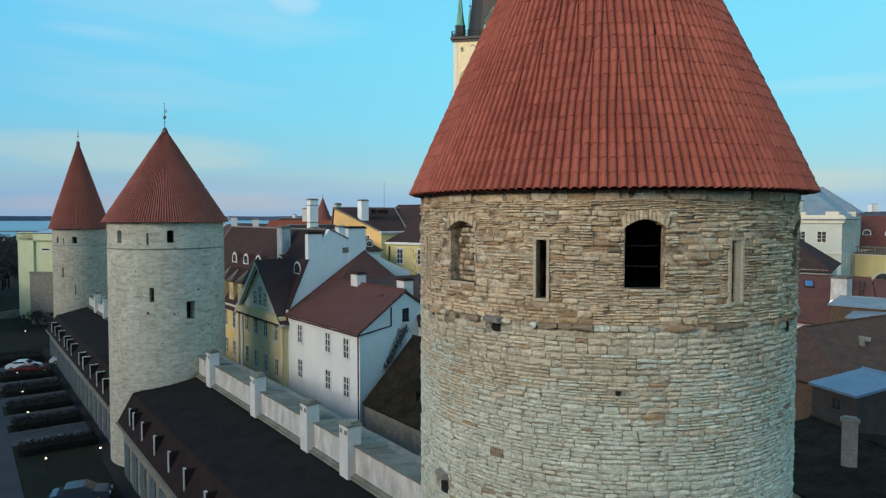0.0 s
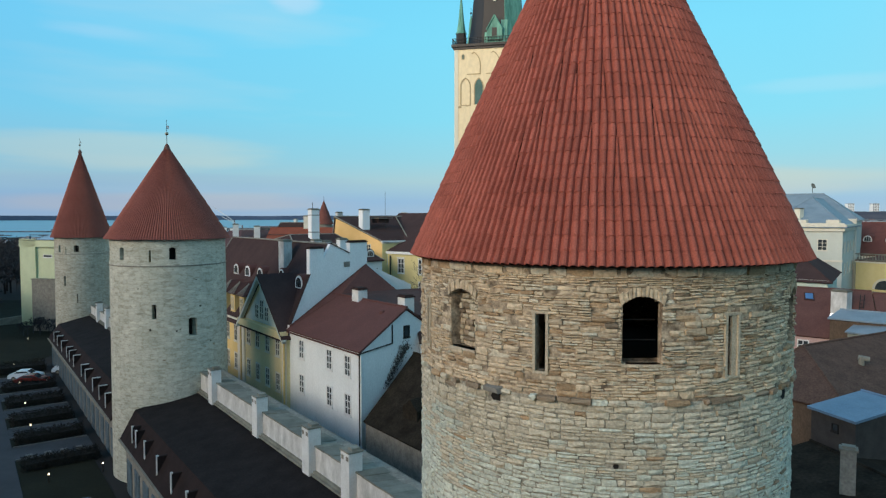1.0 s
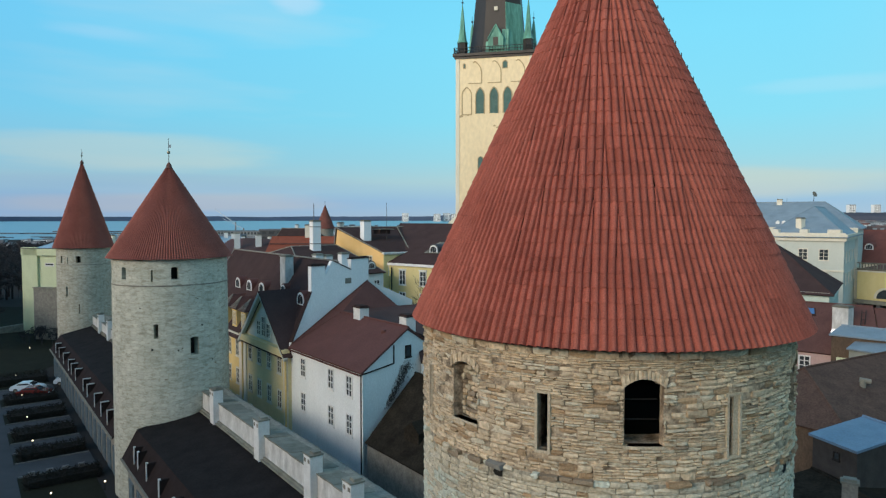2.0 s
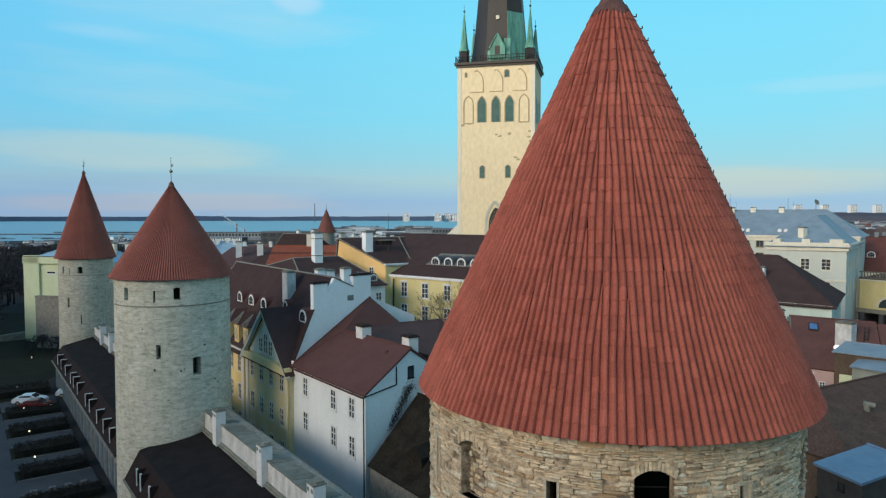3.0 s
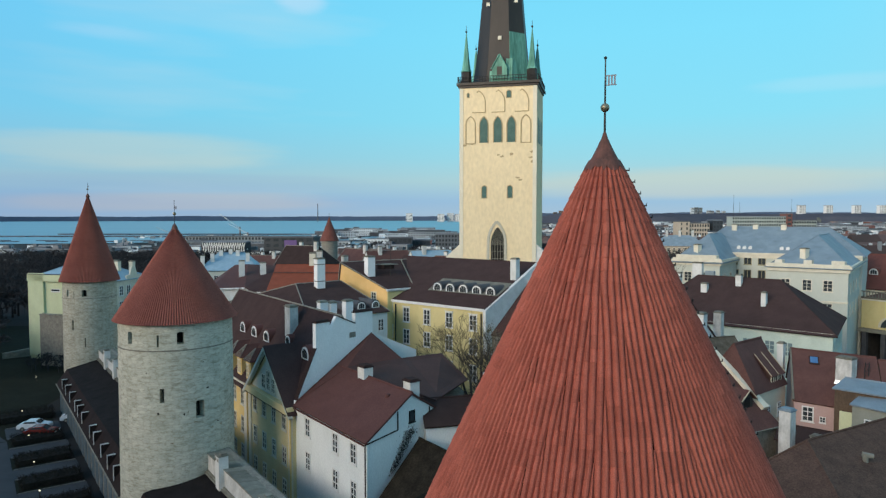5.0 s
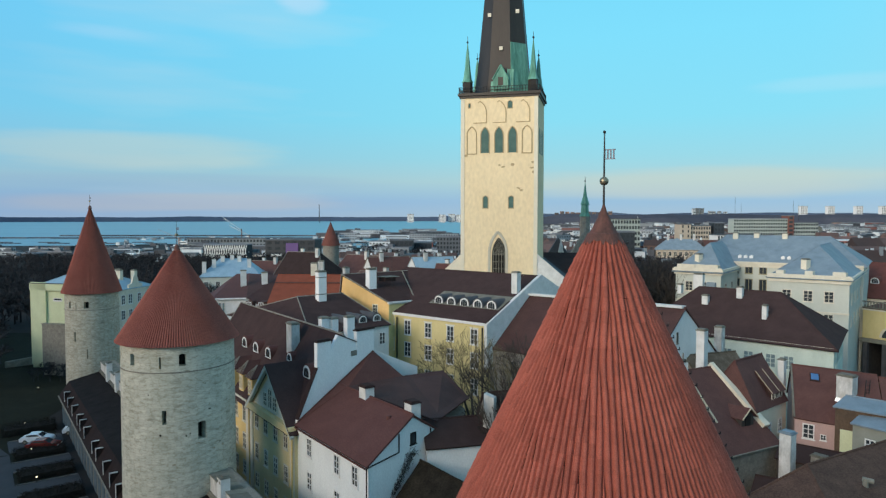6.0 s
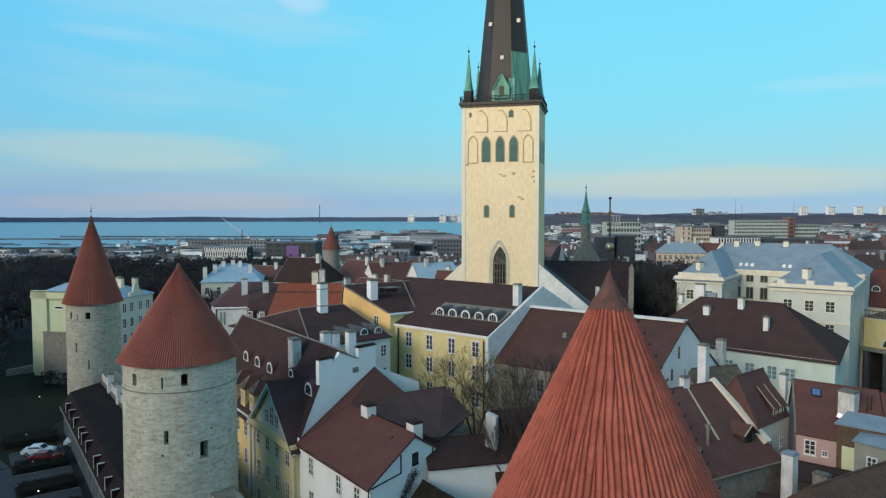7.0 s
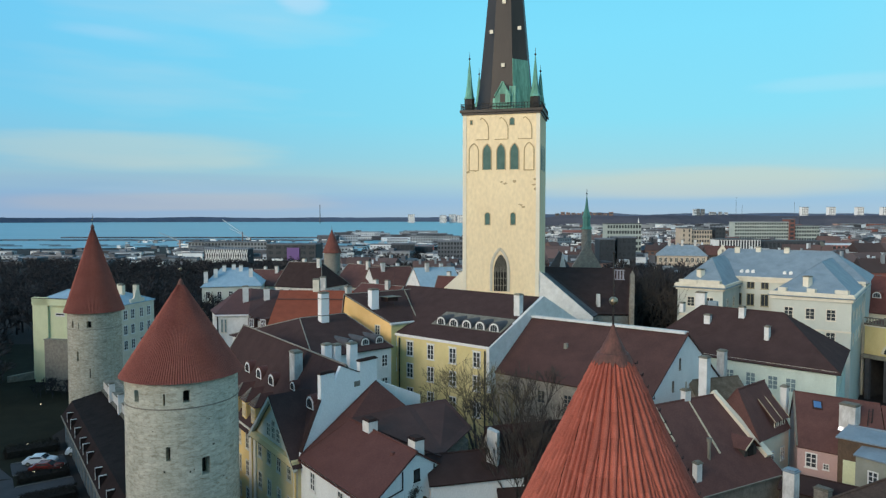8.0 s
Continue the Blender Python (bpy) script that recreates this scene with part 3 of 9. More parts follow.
class House:
    """A house on a four-cornered plan: O a corner, A along the eaves, B across; a pitched or hipped roof with its ridge along A."""

    def __init__(self, name, label, O, A, B, eave, ridge, wall, roof, category="house", ground=0.0, rb=0.5, hip0=0.0, hip1=0.0, back=None, over=0.35, verge=0.15, cornice=None, thick=0.16, group="", edge=None):
        self.O, self.A, self.B = Vector((*O, 0)), Vector((*A, 0)), Vector((*B, 0))
        self.L, self.W = self.A.length, self.B.length
        self.a, self.b = self.A.normalized(), self.B.normalized()
        self.eave, self.ridge, self.rb, self.back, self.ground = eave, ridge, rb, back if back is not None else eave, ground
        self.t = thing(name, (O[0], O[1], ground), label, category, group)
        L, W, rw = self.L, self.W, self.W * rb
        P = self.p
        bm = bmesh.new()
        low = [P(0, 0, ground), P(L, 0, ground), P(L, W, ground), P(0, W, ground)]
        top = [P(0, 0, eave), P(L, 0, eave), P(L, W, self.back), P(0, W, self.back)]
        lo = [bm.verts.new(q) for q in low]
        hi = [bm.verts.new(q) for q in top]
        bm.faces.new(lo[::-1])
        bm.faces.new((lo[0], lo[1], hi[1], hi[0]))
        bm.faces.new((lo[2], lo[3], hi[3], hi[2]))
        drop = thick * 1.25
        r0 = bm.verts.new(P(hip0, rw, ridge - drop)) if not hip0 else None
        r1 = bm.verts.new(P(L - hip1, rw, ridge - drop)) if not hip1 else None
        bm.faces.new((lo[3], lo[0], hi[0], r0, hi[3]) if r0 else (lo[3], lo[0], hi[0], hi[3]))
        bm.faces.new((lo[1], lo[2], hi[2], r1, hi[1]) if r1 else (lo[1], lo[2], hi[2], hi[1]))
        self.walls = part("wall", bm, wall, self.t)
        self.sf, self.sb = (ridge - eave) / rw, (ridge - self.back) / (W - rw)
        v0, v1 = (over if hip0 else verge), (over if hip1 else verge)
        ef, eb = eave - self.sf * over, self.back - self.sb * over
        bm = bmesh.new()
        up = thick * 0.6
        q = [P(-v0, -over, ef + up), P(L + v1, -over, ef + up), P(L - hip1 + (0 if hip1 else v1), rw, ridge + up), P(hip0 - (0 if hip0 else v0), rw, ridge + up), P(-v0, W + over, eb + up), P(L + v1, W + over, eb + up)]
        slab(bm, (q[0], q[1], q[2], q[3]), thick)
        slab(bm, (q[5], q[4], q[3], q[2]), thick)
        if hip0:
            slab(bm, (q[4], q[0], q[3]), thick)
        if hip1:
            slab(bm, (q[1], q[5], q[2]), thick)
        self.roof = part("roof", bm, roof, self.t)
        bm = bmesh.new()
        tube(bm, q[3] + V(0, 0, 0.0), q[2] + V(0, 0, 0.0), 0.11, 0.11, 6)
        for i, hp in ((0, hip0), (4, hip0), (1, hip1), (5, hip1)):
            if hp:
                tube(bm, q[i], q[3] if i in (0, 4) else q[2], 0.1, 0.1, 6)
        part("ridge_tiles", bm, edge or roof, self.roof)
        if edge:
            for i, j, hp in ((0, 3, hip0), (4, 3, hip0), (1, 2, hip1), (5, 2, hip1)):
                if not hp:
                    bm = bmesh.new()
                    tube(bm, q[i], q[j], 0.09, 0.09, 6)
                    part("verge", bm, edge, self.roof)
        if cornice:
            bm = bmesh.new()
            block(bm, P(L / 2, -0.10, eave - 0.16), self.a * (L / 2 + 0.1), self.b * 0.12, (0, 0, 0.15))
            part("cornice", bm, cornice, self.t)
            bm = bmesh.new()
            for end, sgn in ((0, -1), (L, 1)):
                if (hip0 if end == 0 else hip1):
                    block(bm, P(end + sgn * 0.1, W / 2, eave - 0.16), self.b * (W / 2 + 0.1), self.a * 0.12, (0, 0, 0.15))
            if bm.verts:
                part("cornice", bm, cornice, self.t)
            else:
                bm.free()

    def p(self, s, o, z):
        """s metres along A, o metres along B."""
        q = self.O + self.a * s + self.b * o
        return Vector((q.x, q.y, z))

    def roof_z(self, o):
        rw = self.W * self.rb
        return self.eave + self.sf * o if o <= rw else self.ridge - self.sb * (o - rw)

    def along(self, side):
        """The way along a side, with the outside on its right."""
        s = 1 if self.a.cross(self.b).z > 0 else -1
        return {"front": self.a * s, "back": -self.a * s, "right": -self.b * s, "left": self.b * s}[side]

    def win(self, side, s, z, w, h, **k):
        out = 0.0
        at = {"front": lambda: self.p(s, -out, z), "back": lambda: self.p(s, self.W + out, z), "right": lambda: self.p(-out, s, z), "left": lambda: self.p(self.L + out, s, z)}[side]()
        return window(self.t, at, self.along(side), w, h, **k)

    def stack(self, s, o, top, w=0.9, d=0.7, **k):
        q = self.p(s, o, 0)
        return chimney(self.t, q.x, q.y, self.roof_z(o) - 0.5, top, w, d, yaw=math.degrees(math.atan2(self.a.y, self.a.x)), **k)

    def eyebrow(self, s, o, r=0.55, depth=None, roof=None, deep=None, side=0):
        """A small dormer with a round head and a fan of glazing bars on the front slope (side 0)."""
        z0 = self.roof_z(o) + 0.06
        n = 8
        back = (2.0 * r) / self.sf + 0.3
        body = [(-r, 0.0)] + [(-r * math.cos(math.pi * i / n), r * 0.55 + r * math.sin(math.pi * i / n)) for i in range(n + 1)] + [(r, 0.0)]
        bm = bmesh.new()
        hexa(bm, [self.p(s + x * 1.18, o - 0.05, z0 - 0.3 + (z + 0.3) * 1.12) for x, z in body], [self.p(s + x * 1.18, o + back, z0 - 0.3 + (z + 0.3) * 1.12) for x, z in body])
        d = part("dormer", bm, roof or ROOF_BROWN, self.t)
        bm = bmesh.new()
        hexa(bm, [self.p(s + x, o - 0.12, z0 + z) for x, z in body], [self.p(s + x, o + 0.02, z0 + z) for x, z in body])
        part("surround", bm, TRIM, d, "white painted surround")
        m = 0.74
        for x0, x1 in ((-0.72, -0.28), (-0.22, 0.22), (0.28, 0.72)):
            bm = bmesh.new()
            top = lambda x: r * 0.55 + r * 0.78 * math.sqrt(max(0.0, 1 - (x / 0.8) ** 2)) - 0.03
            pts = [(x0 * r, 0.14 * r), (x1 * r, 0.14 * r), (x1 * r, top(x1)), ((x0 + x1) / 2 * r, top((x0 + x1) / 2)), (x0 * r, top(x0))]
            hexa(bm, [self.p(s + x, o - 0.14, z0 + z) for x, z in pts], [self.p(s + x, o - 0.1, z0 + z) for x, z in pts])
            part("pane", bm, GLASS, d)
        return d

# ---- ground, sea and distance ----
bm = bmesh.new()
q = [bm.verts.new(p) for p in ((-4900, -600, 0), (4900, -600, 0), (4900, 4900, 0), (-4900, 4900, 0))]
bm.faces.new(q)
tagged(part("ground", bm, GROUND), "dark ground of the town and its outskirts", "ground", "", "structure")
bm = bmesh.new()
bm.faces.new([bm.verts.new(p) for p in ((-4800, 700, 0.4), (-700, 735, 0.4), (-420, 760, 0.4), (-300, 830, 0.4), (-230, 840, 0.4), (-190, 740, 0.4), (-120, 720, 0.4), (-60, 700, 0.4), (-20, 760, 0.4), (10, 1100, 0.4), (60, 1900, 0.4), (140, 3200, 0.4), (300, 4700, 0.4), (-4800, 4700, 0.4))])
tagged(part("water", bm, WATER), "calm blue sea of a wide bay", "sea", "", "structure")

# unseen wooded hill added behind the camera's shoulder to keep sun off the wall
vs, fs = [], []
hn = 90
away = Vector((math.cos(SUN_AZ), math.sin(SUN_AZ), 0))
across = Vector((-away.y, away.x, 0))
for i in range(hn + 1):
    u = -420 + 840 * i / hn
    top = 55 + 4 * noise.noise(Vector((i * 0.31, 0.5, 2))) + 2.5 * noise.noise(Vector((i * 1.3, 4.5, 2)))
    top *= min(1.0, (420 - abs(u)) / 90 + 0.05)
    for d, k in ((112, 0.0), (122, 0.72), (130, 1.0), (175, 0.95), (230, 0.0)):
        q = away * d + across * u
        vs.append((q.x, q.y, top * k - 0.2))
for i in range(hn):
    for k in range(4):
        b = i * 5 + k
        fs.append((b, b + 1, b + 6, b + 5))
tagged(raw("hill", vs, fs, HEDGE), "unseen wooded hill added to shade the wall", "hill", "", "structure")

TU = Vector((-0.5878, 0.8090, 0))     # the town wall runs this way, from the near tower to the far ones
TV = Vector((0.8090, 0.5878, 0))      # and this is its town side


def cone_ribs(parent, centre, r, z0, z1, columns, material, steps=10, wave=0.03, flare=0.0):
    """A pantiled cone: raised ribs that run up to the point, in overlapping courses."""
    n = columns * 4
    verts, faces = [], []
    rows = []
    for i in range(steps):
        for k, lift in ((0, 0.03), (1, 0.0)):
            f = (i + k) / steps
            rows.append((f, lift))
    for f, lift in rows:
        rad = r * (1 - f) + flare * (1 - f) ** 6
        w = wave * (1 - f * 0.8)
        for j in range(n):
            a = 2 * math.pi * j / n
            hgt = (-0.9, 0.7, 1.0, 0.7)[j % 4] * w
            rr = max(rad + lift * (1 - f) + hgt, 0.01)
            verts.append((centre[0] + rr * math.cos(a), centre[1] + rr * math.sin(a), z0 + (z1 - z0) * f))
    for i in range(len(rows) - 1):
        for j in range(n):
            faces.append((i * n + j, i * n + (j + 1) % n, (i + 1) * n + (j + 1) % n, (i + 1) * n + j))
    base = len(verts)
    verts += [(centre[0] + (r - 0.7) * math.cos(2 * math.pi * j / n), centre[1] + (r - 0.7) * math.sin(2 * math.pi * j / n), z0 - 0.06) for j in range(n)]
    for j in range(n):
        faces.append((base + j, base + (j + 1) % n, (j + 1) % n, j))
    return raw("roof", verts, faces, material, parent)


def ring_wall(parent, centre, r, thick, z0, z1, holes, material, name="wall", step=3.0, taper=0.0):
    """A round wall in upright strips, left open at the holes (angle0, angle1, low, high, arch rise)."""
    edges = {round(i * step, 3) for i in range(int(360 / step) + 1)}
    for a0, a1, lo, hi, rise in holes:
        k = 6 if rise else 1
        for i in range(k + 1):
            edges.add(round((a0 + (a1 - a0) * i / k) % 360, 3))
    edges = sorted(edges)
    verts, faces, uv, index = [], [], [], {}
    for e0, e1 in zip(edges, edges[1:]):
        if e1 - e0 < 0.02:
            continue
        mid = (e0 + e1) / 2
        spans = [(z0, z1)]
        for a0, a1, lo, hi, rise in holes:
            rel = (mid - a0) % 360
            if rel < (a1 - a0):
                x = rel / (a1 - a0) * 2 - 1
                top = hi - rise * (x * x)
                spans = [s for u in spans for s in ((u[0], min(u[1], lo)), (max(u[0], top), u[1])) if s[1] - s[0] > 0.01]
        for lo, hi in spans:
            ids = []
            for z in (lo, hi):
                rr = r + taper * (z1 - z) / (z1 - z0)
                for rad in (rr, rr - thick):
                    for e in (e0, e1):
                        key = (round(rad, 4), round(e, 3), round(z, 4))
                        if key not in index:
                            a = radians(e)
                            index[key] = len(verts)
                            verts.append((centre[0] + rad * math.cos(a), centre[1] + rad * math.sin(a), z))
                            uv.append((a * r, z))
                        ids.append(index[key])
            b = ids
            # 0,1 outer low; 2,3 inner low; 4,5 outer high; 6,7 inner high
            faces += [(b[0], b[1], b[5], b[4]), (b[3], b[2], b[6], b[7]), (b[2], b[0], b[4], b[6]), (b[1], b[3], b[7], b[5]), (b[1], b[0], b[2], b[3]), (b[4], b[5], b[7], b[6])]
    return raw(name, verts, faces, material, parent, uv=uv)


def finial(parent, x, y, z, h, ball=0.11, flag=True, ball_at=0.32):
    bm = bmesh.new()
    tube(bm, (x, y, z - 0.3), (x, y, z + h), 0.035, 0.018, 8)
    rod = part("finial_rod", bm, IRON, parent)
    bm = bmesh.new()
    bmesh.ops.create_uvsphere(bm, u_segments=14, v_segments=10, radius=ball, matrix=Matrix.Translation((x, y, z + h * ball_at)))
    part("finial_ball", bm, BRASS, rod, smooth=True)
    if flag:
        zf = z + h * 0.70
        plate = grid_plate("weather_vane", [0.0, 0.03, 0.075, 0.115, 0.155, 0.195, 0.235, 0.275, 0.30], [-0.14, -0.115, 0.115, 0.14], -0.012, 0.012, VANE)
        placed("weather_vane", plate, rod, Matrix.Translation((x, y, zf)) @ Matrix.Rotation(radians(-24), 4, "Z"), "pierced grey iron vane")
        bm = bmesh.new()
        bmesh.ops.create_uvsphere(bm, u_segments=8, v_segments=6, radius=0.045, matrix=Matrix.Translation((x, y, z + h)))
        part("finial_tip", bm, IRON, rod)
    return rod


# ---- the near tower ----
NC = (4.27, 18.30)
NR = 4.84
near = thing("stone_tower", (NC[0], NC[1], 0), "round limestone wall tower with a steep red tiled cone roof", "tower", "towers of the town wall")
HOLES = [(212.4, 222.9, 20.93, 22.32, 0.16), (241.8, 244.5, 20.70, 21.93, 0), (263.2, 272.7, 20.95, 22.36, 0.16), (290.4, 293.7, 20.65, 21.92, 0), (320.0, 330.0, 21.0, 22.34, 0.16), (196.8, 198.8, 20.75, 21.93, 0), (20, 29, 21, 22.3, 0.16), (80, 89, 21, 22.3, 0.16), (140, 149, 21, 22.3, 0.16)]
ring_wall(near, NC, NR - 0.030, 1.1, 0.0, 20.15, [], MORTAR_PALE)
ring_wall(near, NC, NR - 0.034, 0.206, 20.15, 23.0, HOLES, MORTAR)
# behind the outer leaf the openings splay wide
ring_wall(near, NC, NR - 0.24, 0.9, 20.15, 23.0, [(h0 - (0 if 212 < h0 < 213 else 3.5), h1 + (0 if 212 < h0 < 213 else 5.5), lo - 0.1, hi + 0.1, rise) for h0, h1, lo, hi, rise in HOLES], MORTAR, "inner_wall")
# the floor is coloured near-black in place of an unlit room
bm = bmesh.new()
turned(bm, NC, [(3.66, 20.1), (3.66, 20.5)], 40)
part("floor", bm, VOID, near, "floor coloured near-black for the unlit inside")

RNG = random.Random(5)


def stone_faces(a0, a1, z0, z1, r_out, r_in, rng):
    """One rough squared stone of a round wall: its loop at the back, its uneven front and a middle point."""
    gap = 0.003
    am, zm = (a0 + a1) / 2, (z0 + z1) / 2
    loop = ((a0, z0), (am, z0), (a1, z0), (a1, zm), (a1, z1), (am, z1), (a0, z1), (a0, zm))
    sign = ((1, 1), (0, 1), (-1, 1), (-1, 0), (-1, -1), (0, -1), (1, -1), (1, 0))
    back = [(r_in, a, z) for a, z in loop]
    h = z1 - z0
    front = []
    for (a, z), (sa, sz) in zip(loop, sign):
        corner = sa and sz
        da = (gap + rng.uniform(0, 0.030 if corner else 0.012)) / r_out
        dz = gap + rng.uniform(-0.01, 0.26 if corner else 0.10) * min(h, 0.12)
        front.append((r_out + rng.uniform(-0.022, 0.012) - (0.008 if corner else 0), a + sa * da + (0 if sa else rng.uniform(-0.2, 0.2) * (a1 - a0)), z + sz * dz + (0 if sz else rng.uniform(-0.15, 0.15) * h)))
    return back + front + [(r_out + rng.uniform(0.0, 0.03), am + rng.uniform(-0.15, 0.15) * (a1 - a0), zm)]


STONE_F = [(i, (i + 1) % 8, 8 + (i + 1) % 8, 8 + i) for i in range(8)] + [(8 + i, 8 + (i + 1) % 8, 16) for i in range(8)]
stones = []          # (points in polar form, kind)


def wavy(a, z):
    """Courses rise and fall a little along the wall."""
    return 0.055 * noise.noise(Vector((a * 2.4, z * 0.9, 1.7))) + 0.02 * noise.noise(Vector((a * 9.0, z * 2.0, 5.0)))


# places where a stone is missing: angle, height, half width, half height
GAPS = [(230.4, 19.98, 0.13, 0.11), (209.1, 15.9, 0.24, 0.2), (317.0, 19.95, 0.2, 0.14), (201.5, 20.1, 0.14, 0.13), (262.1, 18.8, 0.07, 0.06)]


def lay(a0, a1, z0, z1, upper, ledge):
    """One stone, cut where an opening stands in its way, left out at a gap."""
    am, zm = (a0 + a1) / 2, (z0 + z1) / 2
    for g, gz, gw, gh in GAPS:
        if abs(am - radians(g)) * NR < gw + (a1 - a0) * NR * 0.3 and abs(zm - gz) < gh:
            return
    if not ledge:
        dz = wavy(am, zm) * min(1.0, max(0.0, (22.9 - zm) * 4), max(0.0, abs(zm - 20.15) * 4))
        z0, z1 = z0 + dz, z1 + dz
    spans = [(a0, a1)]
    for h0, h1, lo, hi, rise in HOLES:
        pad = 0.6 if not rise else 0.05
        g0, g1 = radians(h0 - pad), radians(h1 + pad)
        top = hi + (0.04 if not rise else -0.02)
        if z1 > lo + 0.03 and z0 < top - 0.03:
            spans = [s for u in spans for s in ((u[0], min(u[1], g0)), (max(u[0], g1), u[1])) if s[1] - s[0] > 0.04 / NR]
        if rise and top - 0.05 <= z1 and z0 < hi + 0.13:
            g0, g1 = radians(h0 - 0.9), radians(h1 + 0.9)
            spans = [s for u in spans for s in ((u[0], min(u[1], g0)), (max(u[0], g1), u[1])) if s[1] - s[0] > 0.04 / NR]
    for s0, s1 in spans:
        out = NR + (RNG.uniform(-0.035, 0.035) if upper else RNG.uniform(-0.018, 0.014))
        if ledge:
            out += RNG.choice((0.03, 0.06, 0.08, 0.10, -0.1))
        elif upper and RNG.random() < 0.06:
            out -= 0.07
        dark = 0.05 if upper else 0.012 + max(0.0, 0.07 * noise.noise(Vector((am * 3.0, zm * 0.8, 9.0))))
        worn = (zm - 17.9) * 0.55 + 1.1 * noise.noise(Vector((am * 2.2, zm * 0.7, 3.0)))
        if RNG.random() < (0.3 if ledge else dark):
            kind = 2 if RNG.random() < 0.45 else 4
        elif zm > 22.72:
            kind = RNG.choice((0, 0, 4, 3))
        elif upper and z1 - z0 > 0.085 and RNG.random() < 0.15:
            kind = 4
        elif upper:
            kind = 0 if RNG.random() < 0.8 else 3
        else:
            kind = (RNG.choice((1, 2, 3)) if ledge else 3 if RNG.random() < worn else 1)
        stones.append((stone_faces(s0, s1, z0, z1, out, NR - 0.14, RNG), kind))


z = 11.5
while z < 22.95:
    upper, ledge = z > 20.2, 20.07 < z <= 20.2
    band = 0.13 if ledge else RNG.uniform(0.20, 0.34)
    if z < 20.07 and z + band > 19.95:
        band = 20.075 - z
    if z + band > 22.74:               # one course of squared blocks lies under the eaves
        band = 22.74 - z if z < 22.66 else 22.97 - z
    if band < 0.04:
        break
    a, end = radians(176 + RNG.uniform(0, 4)), radians(372)
    while a < end:
        run = RNG.uniform(0.5, 1.7) / NR
        n = 1 if band < 0.16 or z > 22.66 else RNG.choice((2, 3, 4, 5) if upper else (2, 2, 3, 3, 4))
        cut = sorted(RNG.uniform(0.75, 1.25) for _ in range(n))
        RNG.shuffle(cut)
        tot = sum(cut)
        zz = z
        for c in cut:
            h = band * c / tot
            b = a
            while b < a + run - 0.01:
                ln = min(RNG.uniform(0.12, 0.40) + h * 1.0, (a + run - b) * NR)
                if (a + run - b) * NR - ln < 0.12:
                    ln = (a + run - b) * NR
                lay(b, b + ln / NR, zz, zz + h, upper, ledge)
                b += ln / NR
            zz += h
        a += run
    z += band
# voussoirs over the wide openings
for h0, h1, lo, hi, rise in HOLES:
    if not rise or h0 < 170:
        continue
    n = 11
    for i in range(n):
        x0, x1 = (-1 + 2 * i / n) * 1.12, (-1 + 2 * (i + 1) / n) * 1.12
        mid = radians((h0 + h1) / 2)
        half = radians((h1 - h0) / 2)
        b0, b1 = hi - rise * x0 * x0, hi - rise * x1 * x1
        up = 0.19 + RNG.uniform(-0.03, 0.03)
        r0 = NR + RNG.uniform(0.0, 0.03)
        fan = 0.10
        pts = [(NR - 0.16, mid + half * x0, b0), (NR - 0.16, mid + half * x1, b1), (NR - 0.16, mid + half * (x1 * (1 + fan)), b1 + up), (NR - 0.16, mid + half * (x0 * (1 + fan)), b0 + up)]
        ring = []
        for p, q in zip(pts, pts[1:] + pts[:1]):
            ring += [p, tuple((u + v) / 2 for u, v in zip(p, q))]
        cm = mid + half * (x0 + x1) / 2
        pts = ring + [(r0 + RNG.uniform(-0.01, 0.01), a + (cm - a) * 0.14, zz) for _, a, zz in ring] + [(r0 + 0.012, cm, (b0 + b1) / 2 + up / 2)]
        stones.append((pts, 0))


z = 20.93                            # the blocked opening is filled with small rubble, set back in the wall
while z < 22.3:
    h, b = RNG.uniform(0.09, 0.16), radians(211.6)
    while b < radians(221.2):
        ln = RNG.uniform(0.12, 0.30) / NR
        stones.append((stone_faces(b, min(b + ln, radians(221.3)), z, z + h, NR - 0.30 + RNG.uniform(-0.03, 0.03), NR - 0.55, RNG), RNG.choice((0, 2, 3))))
        b += ln
    z += h


def polar(pts):
    return [(NC[0] + r * math.cos(a), NC[1] + r * math.sin(a), zz) for r, a, zz in pts]


KIND_MAT = (STONE_UP, STONE_LOW, STONE_DARK, STONE_MID, STONE_RUST)
single, joined = [], {k: ([], []) for k in range(5)}
for pts, kind in stones:
    a, zz = pts[16][1], pts[16][2]
    if len(single) < 300 and radians(252) < a < radians(288) and zz > 19.2:
        single.append((pts, kind))
    else:
        vs, fs = joined[kind]
        b = len(vs)
        vs += polar(pts)
        fs += [tuple(i + b for i in f) for f in STONE_F]
for kind, (vs, fs) in joined.items():
    raw("stonework", vs, fs, KIND_MAT[kind], near, kind="stuff")

# a near-black plate paints the shade in each gap; a grey corbel stone is left over two of them
for g, gz, gw, gh in GAPS:
    rad = Vector((math.cos(radians(g)), math.sin(radians(g)), 0))
    tang = Vector((-rad.y, rad.x, 0))
    bm = bmesh.new()
    c = V(NC[0], NC[1], gz) + rad * (NR - 0.03)
    rim = [(gw * RNG.uniform(0.75, 1.25) * math.cos(k * 0.785), gh * RNG.uniform(0.75, 1.25) * math.sin(k * 0.785)) for k in range(8)]
    hexa(bm, [c - rad * 0.15 + tang * x + V(0, 0, y_) for x, y_ in rim], [c + tang * x + V(0, 0, y_) for x, y_ in rim])
    part("hollow", bm, VOID, near, "dark plate painted for the gap of a missing stone")
